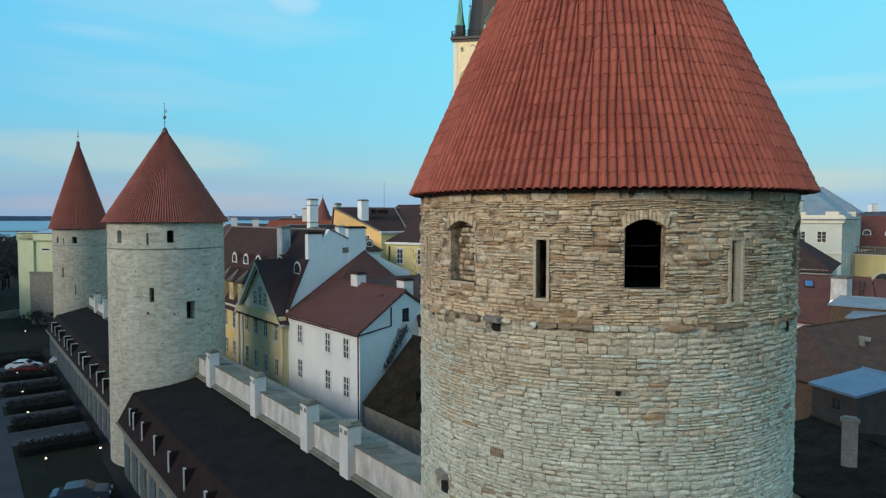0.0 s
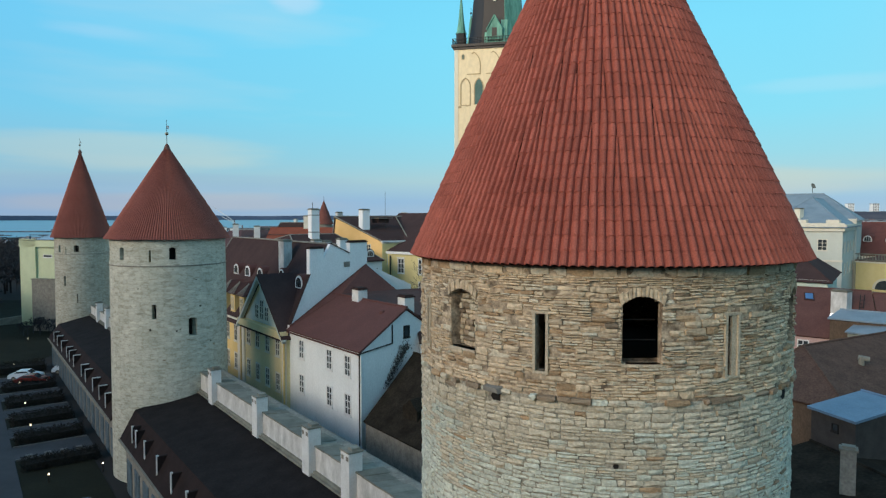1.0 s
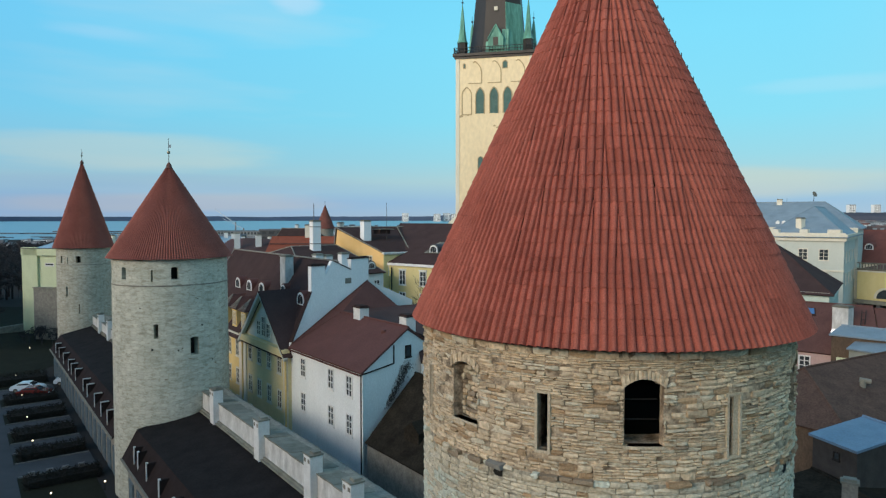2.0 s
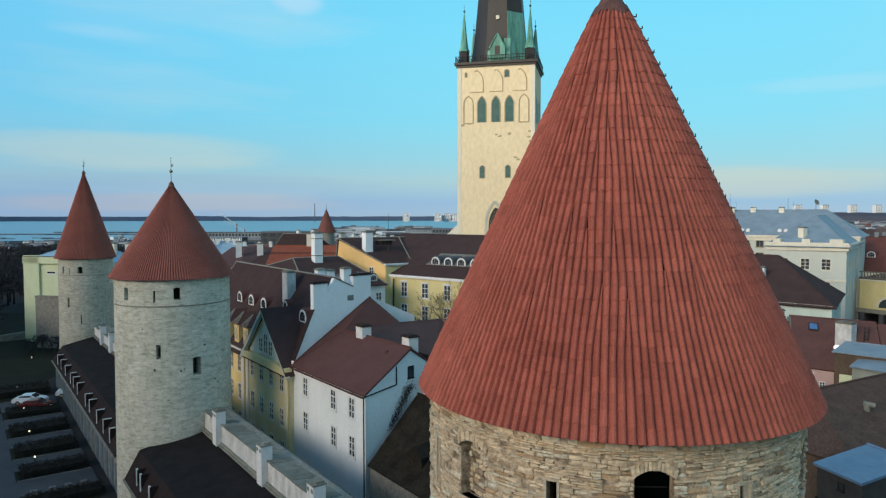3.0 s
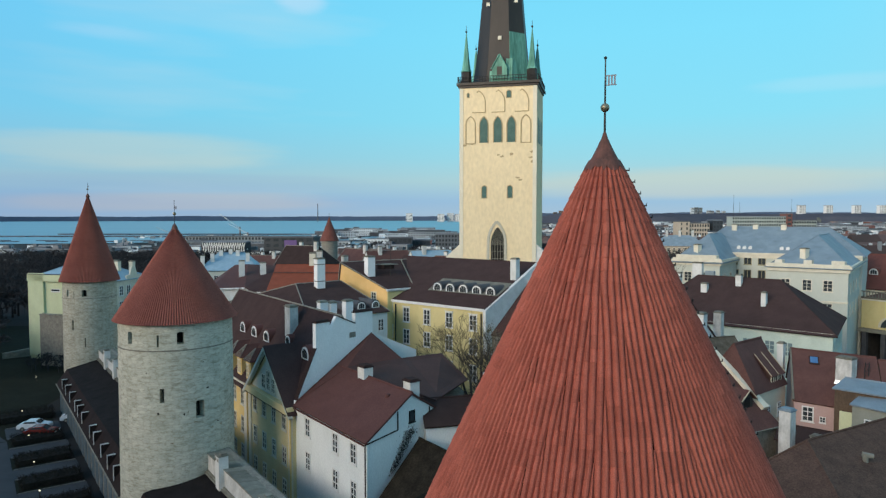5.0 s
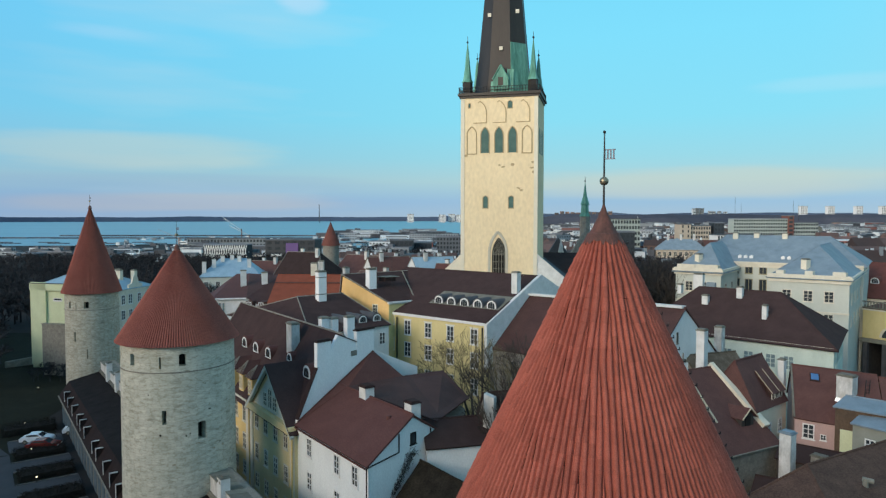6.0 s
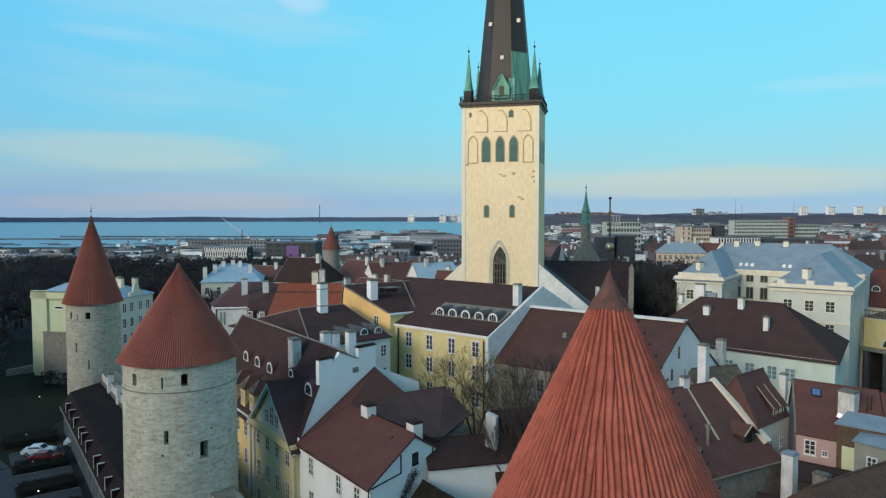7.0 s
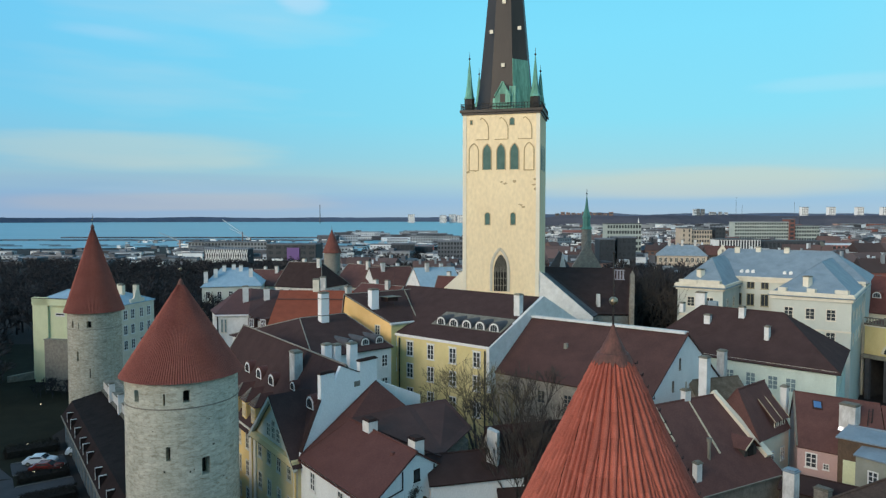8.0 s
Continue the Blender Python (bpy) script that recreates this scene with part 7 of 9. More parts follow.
REVEAL = surf("grey_stone_reveal", (0.44, 0.41, 0.33), (0.56, 0.52, 0.43), 0.6, 0.9, 0.15, 6)
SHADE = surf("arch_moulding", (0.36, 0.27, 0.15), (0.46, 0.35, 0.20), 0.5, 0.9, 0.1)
for s in (10.41, 7.62, 4.95):
    p = niche_poly(s, 1.75, 46.15, 51.25, 1.0)
    w_ = frontal(p, -0.03, 0.06, "belfry_window", GLASS_GREEN, ctower, "louvred pointed belfry window")
    outline(p[::-1] + p[:1], 0.20, -0.10, 0.02, "surround", SHADE, w_)
    bm = bmesh.new()
    for k in range(9):
        block(bm, cp(s, -0.06, 46.5 + k * 0.42), CF * 0.72, CD * 0.03, (0, 0, 0.04))
    part("louvres", bm, GLASS_GREEN, w_)
for s in (13.08, 2.10):
    outline(niche_poly(s, 1.9, 46.0, 51.35, 0.8), 0.2, -0.09, 0.02, "blind_arch", SHADE, ctower, True)
for s in (11.43, 7.56, 2.90):
    outline(niche_poly(s, 2.6, 52.1, 56.35, 0.9)[:9], 0.18, -0.09, 0.02, "blind_arch", SHADE, ctower)
    outline([(s - 1.3, 52.1), (s + 1.3, 52.1)], 0.16, -0.09, 0.02, "blind_arch_sill", SHADE, ctower)
for s, w, lo, hi in ((13.59, 0.45, 55.1, 56.0), (5.46, 0.95, 54.8, 56.3), (10.29, 1.05, 35.2, 37.7), (5.18, 1.05, 35.2, 37.7)):
    p = niche_poly(s, w, lo, hi, 0.5)
    w_ = frontal(p, -0.02, 0.06, "tower_window", GLASS_GREEN, ctower)
    outline(p, 0.14, -0.07, 0.02, "surround", SHADE, w_, True)
p = niche_poly(7.56, 2.8, 22.0, 29.4, 1.25)
w_ = frontal(p, -0.02, 0.06, "west_window", VOID, ctower, "tall pointed west window with tracery")
outline(niche_poly(7.76, 3.5, 22.0, 30.5, 1.25), 0.5, -0.16, 0.02, "surround", REVEAL, w_)
bm = bmesh.new()
for k in range(5):
    block(bm, cp(7.56 - 1.1 + k * 0.55, -0.06, 24.4), CF * 0.045, CD * 0.04, (0, 0, 2.4))
for k in (23.2, 24.6, 26.0):
    block(bm, cp(7.56, -0.05, k), CF * 1.35, CD * 0.03, (0, 0, 0.04))
for i in range(9):                     # diamond lattice of the head
    zz = 26.1 + i * 0.36
    half = 1.3 * math.sqrt(max(0.0, 1 - max(0.0, zz - 26.1) / 3.3))
    for k in range(-3, 4):
        for sg in (-1, 1):
            x0 = k * 0.42
            if abs(x0) < half and abs(x0 + sg * 0.21) < half:
                tube(bm, cp(7.56 + x0, -0.07, zz), cp(7.56 + x0 + sg * 0.21, -0.07, zz + 0.36), 0.04, 0.04, 4)
part("tracery", bm, COPING, w_)
# side face: belfry windows in the shade
for o in (3.2, 6.2, 9.2):
    pts = niche_poly(o, 1.6, 46.15, 51.25, 1.0)
    bm = bmesh.new()
    hexa(bm, [cp(-0.03, oo, z) for oo, z in pts], [cp(0.06, oo, z) for oo, z in pts])
    part("belfry_window", bm, GLASS_GREEN, ctower)
# flaked plaster
crng = random.Random(3)
for s, z in ((7.45, 43.69), (6.77, 43.35), (4.95, 43.80), (1.08, 43.12), (0.74, 42.23), (3.70, 39.19), (3.24, 38.85), (0.97, 44.25), (14.28, 45.71), (12.80, 45.94)):
    bm = bmesh.new()
    pts = [(s + crng.uniform(0.2, 0.6) * math.cos(a), z + crng.uniform(0.08, 0.35) * math.sin(a)) for a in (0.2, 1.1, 2.0, 3.0, 4.1, 5.2)]
    hexa(bm, [cp(u, -0.012, v) for u, v in pts], [cp(u, 0.02, v) for u, v in pts])
    part("flaked_patch", bm, SHADE, ctower)

# balustrade, spire, corner pinnacles
SC = cp(CW / 2, CDEP / 2, 0)
bm = bmesh.new()
n = 8


def octa(r, z, turn=22.5):
    base = math.degrees(math.atan2(CF.y, CF.x))
    return [Vector((SC.x + r * math.cos(radians(base + turn + 45 * i)), SC.y + r * math.sin(radians(base + turn + 45 * i)), z)) for i in range(8)]


hexa(bm, octa(6.3, 57.9), octa(5.5, 63.0))
hexa(bm, octa(5.5, 63.0), octa(0.12, 119.0))
spire = part("spire", bm, SPIRE, church, "dark octagonal copper spire")
bm = bmesh.new()
for s in np.linspace(-0.3, CW + 0.3, 30):
    for o in (-0.35,):
        tube(bm, cp(s, o, 57.9), cp(s, o, 59.1), 0.05, 0.05, 5)
for o in np.linspace(-0.3, CDEP + 0.3, 22):
    tube(bm, cp(-0.35, o, 57.9), cp(-0.35, o, 59.1), 0.05, 0.05, 5)
    tube(bm, cp(CW + 0.35, o, 57.9), cp(CW + 0.35, o, 59.1), 0.05, 0.05, 5)
for zz in (58.5, 59.1):
    tube(bm, cp(-0.35, -0.35, zz), cp(CW + 0.35, -0.35, zz), 0.06, 0.06, 5)
    tube(bm, cp(-0.35, -0.35, zz), cp(-0.35, CDEP + 0.35, zz), 0.06, 0.06, 5)
    tube(bm, cp(CW + 0.35, -0.35, zz), cp(CW + 0.35, CDEP + 0.35, zz), 0.06, 0.06, 5)
part("balustrade", bm, IRON, ctower, "iron balustrade round the spire's foot")
for s, o, top in ((1.1, 1.1, 68.1), (CW - 1.1, 1.1, 67.9), (1.1, CDEP - 1.1, 67.0), (CW - 1.1, CDEP - 1.1, 67.0)):
    c = cp(s, o, 0)
    bm = bmesh.new()
    turned(bm, (c.x, c.y), [(1.0, 57.9), (1.0, 60.3)], 6)
    pn = part("pinnacle", bm, SPIRE, church, "corner pinnacle")
    bm = bmesh.new()
    turned(bm, (c.x, c.y), [(1.15, 60.3), (0.85, 60.9), (0.55, 63.0), (0.28, 66.0), (0.08, top)], 6)
    part("pinnacle_roof", bm, COPPER, pn, "green copper needle")
    bm = bmesh.new()
    tube(bm, (c.x, c.y, top - 0.2), (c.x, c.y, top + 1.6), 0.06, 0.03, 6)
    bmesh.ops.create_uvsphere(bm, u_segments=8, v_segments=6, radius=0.22, matrix=Matrix.Translation((c.x, c.y, top + 0.4)))
    part("pinnacle_rod", bm, IRON, pn)
# green dormer at the foot and the green sheets on the spire's side
bm = bmesh.new()
sx = 7.34
hexa(bm, (cp(sx - 1.5, -0.05, 58.6), cp(sx + 1.5, -0.05, 58.6), cp(sx + 1.5, -0.05, 60.6), cp(sx, -0.05, 63.2), cp(sx - 1.5, -0.05, 60.6)), (cp(sx - 1.5, 3.0, 58.6), cp(sx + 1.5, 3.0, 58.6), cp(sx + 1.5, 3.0, 60.6), cp(sx, 3.0, 63.2), cp(sx - 1.5, 3.0, 60.6)))
part("spire_dormer", bm, COPPER, spire, "green copper gabled dormer")
face = octa(6.36, 57.9)
top8 = octa(5.56, 63.0)
f8 = [a + (Vector((SC.x, SC.y, 119)) - a) * 0.09 for a in top8]
best = sorted(range(8), key=lambda i: -((face[i] + face[(i + 1) % 8]) / 2 - Vector((SC.x, SC.y, 57.9))).normalized().dot(Vector((0.62, -0.78, 0))))[0]
i, j = best, (best + 1) % 8
bm = bmesh.new()
hexa(bm, (face[i] + (face[j] - face[i]) * 0.0, face[j], top8[j], f8[j], f8[i], top8[i]), tuple(q * 1 + Vector((0.06, -0.08, 0)) for q in (face[i], face[j], top8[j], f8[j], f8[i], top8[i])))
part("green_sheet", bm, COPPER, spire, "patch of green copper sheets")
for s0, s1, top in ((4.9, 6.2, 62.6), (6.2, 8.3, 61.4), (8.3, 9.4, 60.3)):
    bm = bmesh.new()
    hexa(bm, [cp(s_, 0.36 + (z_ - 57.9) * 0.145, z_) for s_, z_ in ((s0, 57.95), (s1, 57.95), (s1, top), (s0, top))], [cp(s_, 0.46 + (z_ - 57.9) * 0.145, z_) for s_, z_ in ((s0, 57.95), (s1, 57.95), (s1, top), (s0, top))])
    part("green_sheet", bm, COPPER, spire, "green copper sheets at the foot")
for sg in (-1, 1):
    bm = bmesh.new()
    tube(bm, cp(sx + sg * 1.6, -0.12, 60.5), cp(sx, -0.12, 63.3), 0.13, 0.13, 5)
    part("dormer_verge", bm, COPPER, spire)
bm = bmesh.new()
block(bm, cp(sx, -0.07, 60.1), CF * 0.5, CD * 0.03, (0, 0, 0.8))
part("dormer_hatch", bm, SPIRE, spire, "dark hatch of the dormer")
for s, z in ((7.51, 66.8), (9.95, 73.6), (4.38, 74.0), (7.51, 79.5)):
    r = (119 - z) / 56.0 * 5.5 * 0.95
    o = CDEP / 2 - r
    bm = bmesh.new()
    block(bm, cp(s, o - 0.05, z), CF * 0.34, CD * 0.12, (0, 0, 0.36))
    part("spire_hatch", bm, CORNICE, spire, "small white hatch")

# nave, aisle fronts and the small choir turret
bm = bmesh.new()
slab(bm, (V(19.9, 152, 25.5), V(40.6, 151, 25.2), V(36.5, 137.0, 16.8), V(29.2, 133.2, 17.4)), 0.3)
slab(bm, (V(19.9, 152, 25.5), V(40.6, 151, 25.2), V(42.5, 164, 16), V(22, 166, 16)), 0.3)
part("nave_roof", bm, ROOF_DARK, church, "dark nave roof")
bm = bmesh.new()
slab(bm, (V(19.9, 152, 25.5), V(29.2, 133.2, 17.4), V(27.2, 130.4, 17.0), V(17.6, 132.4, 25.9)), 0.3)
part("side_roof", bm, SLATE, church, "grey slate side roof")
bm = bmesh.new()
hexa(bm, (V(29.7, 136.2, 17.5), V(30.4, 136.2, 17.5), V(30.4, 137.6, 17.5), V(29.7, 137.6, 17.5)), (V(29.75, 136.4, 21.0), V(30.35, 136.4, 21.0), V(30.35, 137.4, 21.0), V(29.75, 137.4, 21.0)))
part("nave_stack", bm, WHITE_OLD, church, "pale stack on the nave roof")
for x, y, top in ((36.5, 136.4, 20.2), (37.6, 140.2, 22.0), (38.9, 145.0, 24.0)):
    bm = bmesh.new()
    block(bm, (x + 0.25, y, top / 2), (0.4, 0, 0), (0, 0.5, 0), (0, 0, top / 2))
    hexa(bm, (V(x - 0.2, y - 0.55, top), V(x + 0.7, y - 0.55, top), V(x + 0.7, y + 0.55, top), V(x - 0.2, y + 0.55, top)), (V(x + 0.2, y - 0.05, top + 1.1), V(x + 0.3, y - 0.05, top + 1.1), V(x + 0.3, y + 0.05, top + 1.1), V(x + 0.2, y + 0.05, top + 1.1)))
    part("pinnacle_buttress", bm, STONE_GREY, church, "stone buttress with a pointed top")
bm = bmesh.new()
hexa(bm, (cp(0, 0.1, 0), cp(-10.4, 0.1, 0), cp(-10.4, 0.1, 17.4), cp(0, 0.1, 26.2)), (cp(0, 0.8, 0), cp(-10.4, 0.8, 0), cp(-10.4, 0.8, 17.4), cp(0, 0.8, 26.2)))
part("aisle_front", bm, WHITE, church, "white aisle front with a raking top")
bm = bmesh.new()
hexa(bm, (cp(CW, 0.3, 0), cp(CW + 6, 0.3, 0), cp(CW + 6, 0.3, 20.5), cp(CW, 0.3, 26.0)), (cp(CW, 1.0, 0), cp(CW + 6, 1.0, 0), cp(CW + 6, 1.0, 20.5), cp(CW, 1.0, 26.0)))
part("aisle_front", bm, PAINT_CREAM, church)
bm = bmesh.new()
slab(bm, (cp(CW, 1.0, 26.0), cp(CW + 6.2, 1.0, 20.4), cp(CW + 6.2, 26, 20.4), cp(CW, 26, 26)), 0.25)
part("aisle_roof", bm, ROOF_BROWN, church)
bm = bmesh.new()
hexa(bm, (V(27.2, 130.6, 0), V(29.2, 133.4, 0), V(36.3, 137.2, 0), V(42, 163, 0), V(22, 165, 0)), (V(27.2, 130.6, 16.6), V(29.2, 133.4, 17.0), V(36.3, 137.2, 16.4), V(42, 163, 15.6), V(22, 165, 15.6)))
hexa(bm, (V(36.3, 137.2, 15), V(42, 163, 15), V(41.8, 163, 15), V(36.1, 137.2, 15)), (V(40.3, 151.2, 24.8), V(40.4, 151.6, 24.8), V(40.2, 151.6, 24.8), V(40.1, 151.2, 24.8)))
part("nave_wall", bm, STONE_GREY, church)
choir = thing("choir_gable", (27.0, 166, 0), "grey choir gables beside the stone turret", "gable")
for x0, x1, y, z0, z1, mt in ((23.4, 29.0, 162, 24.0, 28.6, SLATE), (26.0, 27.6, 161, 24.0, 28.2, WHITE_OLD), (29.6, 38.4, 168, 23.0, 30.4, STONE_GREY)):
    bm = bmesh.new()
    xm = (x0 + x1) / 2
    hexa(bm, (V(x0, y, 0), V(x1, y, 0), V(x1, y, z0), V(xm, y, z1), V(x0, y, z0)), (V(x0, y + 1, 0), V(x1, y + 1, 0), V(x1, y + 1, z0), V(xm, y + 1, z1), V(x0, y + 1, z0)))
    part("gable_wall", bm, mt, choir)
turret = thing("church_turret", (34.6, 172, 0), "slim stone turret with a green copper spire", "turret")
bm = bmesh.new()
turned(bm, (34.6, 172), [(1.45, 0), (1.25, 33.6)], 8)
part("shaft", bm, STONE_GREY, turret)
bm = bmesh.new()
turned(bm, (34.6, 172), [(1.5, 33.6), (1.05, 34.4), (0.9, 36.4), (1.15, 36.6), (0.5, 38.9), (0.05, 42.3)], 8)
sp_ = part("turret_spire", bm, COPPER, turret)
bm = bmesh.new()
tube(bm, (34.6, 172, 42.1), (34.6, 172, 43.9), 0.08, 0.04, 6)
bmesh.ops.create_uvsphere(bm, u_segments=8, v_segments=6, radius=0.2, matrix=Matrix.Translation((34.6, 172, 42.7)))
part("turret_rod", bm, IRON, sp_)

# ---- middle distance ----
y3 = House("yellow_corner_house", "pale yellow corner house with blue-grey metal roofs", (-92.8, 146.5), (21.6, -4.9), (2.2, 11.6), 17.8, 20.1, PAINT_LIME, ROOF_SKY, over=0.3, hip0=4, hip1=4, cornice=CORNICE)
bm = bmesh.new()
block(bm, y3.p(2.2, -0.2, 10), y3.a * 2.0, y3.b * 0.3, (0, 0, 9.1))
part("corner_bay", bm, PAINT_LIME, y3.t)
bm = bmesh.new()
block(bm, y3.p(6.5, -0.35, 18.1), y3.a * 6.5, y3.b * 0.15, (0, 0, 0.75))
part("parapet", bm, PAINT_LIME, y3.t)
bm = bmesh.new()
block(bm, y3.p(6.5, -0.35, 18.9), y3.a * 6.6, y3.b * 0.24, (0, 0, 0.06))
part("parapet_cap", bm, SLATE, y3.t, "grey sheet cap")
yw = thing("yard_wall", y3.p(11.3, -5, 0), "tall weathered grey yard wall below the corner house", "wall")
bm = bmesh.new()
block(bm, y3.p(11.3, -5.0, 5.4), y3.a * 3.6, y3.b * 0.4, (0, 0, 5.4))
part("wall", bm, STONE_GREY, yw)
bm = bmesh.new()
block(bm, y3.p(11.3, -5.0, 10.9), y3.a * 3.7, y3.b * 0.55, (0, 0, 0.1))
part("coping", bm, COPING, yw)
y3.win("front", 7.0, 15.4, 2.2, 0.5, bars=1, rows=1)
for s in (1.8, 4.2, 7.2, 9.8):
    for z in (15.5, 12.2, 8.9):
        window(y3.t, y3.p(y3.L + 0.07, s, z), y3.along("left"), 1.2, 2.0)
for s, o, top in ((15, 5, 20.8), (19, 5, 21.6), (20.4, 8, 21.4), (17, 7, 21.6)):
    y3.stack(s, o, top, 1.0, 0.9, mat=PAINT_CREAM)
bm = bmesh.new()
prof = ((3.6, 17.2), (8.4, 17.2), (8.4, 18.6), (7.2, 18.8), (6.6, 20.5), (5.4, 20.5), (4.8, 18.8), (3.6, 18.6))
hexa(bm, [y3.p(y3.L - 0.25, o, z) for o, z in prof], [y3.p(y3.L + 0.12, o, z) for o, z in prof])
part("shaped_gable", bm, CORNICE, y3.t, "white shaped gable")
bm = bmesh.new()
block(bm, y3.p(y3.L + 0.02, y3.W / 2, 9.0), y3.b * (y3.W / 2), y3.a * 0.05, (0, 0, 8.7))
part("street_front", bm, CORNICE, y3.t, "pale stuccoed street front")
bh = House("blue_roofed_house", "pale house with a light blue hipped metal roof", (-64.6, 225.0), (-18.2, -4.8), (-3.6, 18.2), 13.6, 18.9, PAINT_COURT, ROOF_SKY, over=0.4, hip0=5, hip1=5)
for s in (2.4, 6, 9.7, 13.3, 17):
    bh.win("front", s, 10.7, 1.4, 2.3)
for s, o in ((3.6, 4.8), (7.2, 7.9), (9.7, 9.0), (12.7, 8.0), (15.1, 4.8), (17.9, 2.4)):
    bh.stack(s, o, 17.7 + o * 0.28, 1.25, 1.25, mat=WHITE)
wr = thing("white_hipped_house", (-42.0, 138.0, 0), "white house with a dark red hipped roof and white stacks", "house")
P1, P2, P3, P4, P0 = V(-47.1, 132.9, 17.2), V(-40.1, 130.9, 17.6), V(-32.7, 125.9, 14.9), V(-34.0, 146.0, 14.9), V(-51.6, 142.8, 16.6)
R1, Ra, R2 = V(-47.1, 146.8, 20.9), V(-43.9, 145.8, 21.1), V(-36.2, 142.8, 21.0)
bm = bmesh.new()
hexa(bm, [V(p.x, p.y, 0) for p in (P1, P2, P3, P4, P0)], [p - V(0, 0, 0.2) for p in (P1, P2, P3, P4, P0)])
part("wall", bm, WHITE, wr)
# one roof in two colours: the lit slope redder, the shaded slope darker
bm = bmesh.new()
slab(bm, (P1 + V(-0.4, -0.4, 0.1), P2 + V(0.1, -0.5, 0.1), Ra, R1), 0.18)
slab(bm, (P0 + V(-0.5, 0, 0.1), P1 + V(-0.4, -0.4, 0.1), R1), 0.18)
part("roof", bm, ROOF_BROWN, wr, "dark red tiled slope with the sunlit tone painted in")
bm = bmesh.new()
slab(bm, (P2 + V(0.1, -0.5, 0.1), P3, R2, Ra), 0.18)
part("side_roof", bm, ROOF_CHESTNUT, wr, "side slope coloured darker for its shade")
bm = bmesh.new()
tube(bm, P1 + V(-0.3, -0.3, -0.15), P2 + V(0.1, -0.35, -0.15), 0.22, 0.22, 8)
part("cornice", bm, TRIM, wr, "white moulded eaves")
bm = bmesh.new()
tube(bm, P1 + V(0.1, -0.12, -15), P1 + V(0.1, -0.12, -0.4), 0.12, 0.12, 8)
part("downpipe", bm, IRON, wr)
for x, y, z, w in ((-46.0, 132.53, 15.0, 0.5), (-45.2, 132.3, 15.0, 0.5)):
    window(wr, (x, y, z), (0.96, -0.28), w, 2.6, bars=1, rows=3, mat=CORNICE, glass=GLASS_PALE)
for x, y, base, top in ((-42.9, 138.0, 17.5, 22.3), (-38.5, 138.0, 17.5, 21.9)):
    chimney(wr, x, y, base, top, 1.15, 1.1, 20, mat=WHITE)
for x, y, z in ((-38.6, 128.9, 16.2), (-36.0, 127.9, 16.2)):
    bm = bmesh.new()
    block(bm, (x, y + 1.2, z), (0.75, -0.3, 0), (0.45, 1.2, 0), (0, 0, 0.95))
    d = part("dormer", bm, ROOF_CHESTNUT, wr)
    window(d, (x - 0.45, y - 0.02, z), (0.93, -0.37), 1.0, 1.5, bars=2, rows=2, mat=TRIM)
rr = House("orange_roofed_house", "house with a broad orange tile roof", (-19.5, 122.5), (-14.8, 0.6), (-1.5, 26.0), 16.2, 21.6, PAINT_CREAM, ROOF_ORANGE, over=0.4)
chimney(rr.t, -27.7, 136.0, 20.8, 24.0, 1.3, 1.2, 2, mat=CORNICE)
chimney(rr.t, -26.4, 136.4, 20.8, 24.4, 1.1, 1.4, 2, mat=WHITE_OLD)
bm = bmesh.new()
block(bm, rr.p(rr.L / 2, 9.6, rr.roof_z(9.6) + 0.2), rr.a * (rr.L / 2), rr.b * 0.12, (0, 0, 0.12))
part("snow_rail", bm, ROOF_RED, rr.roof)
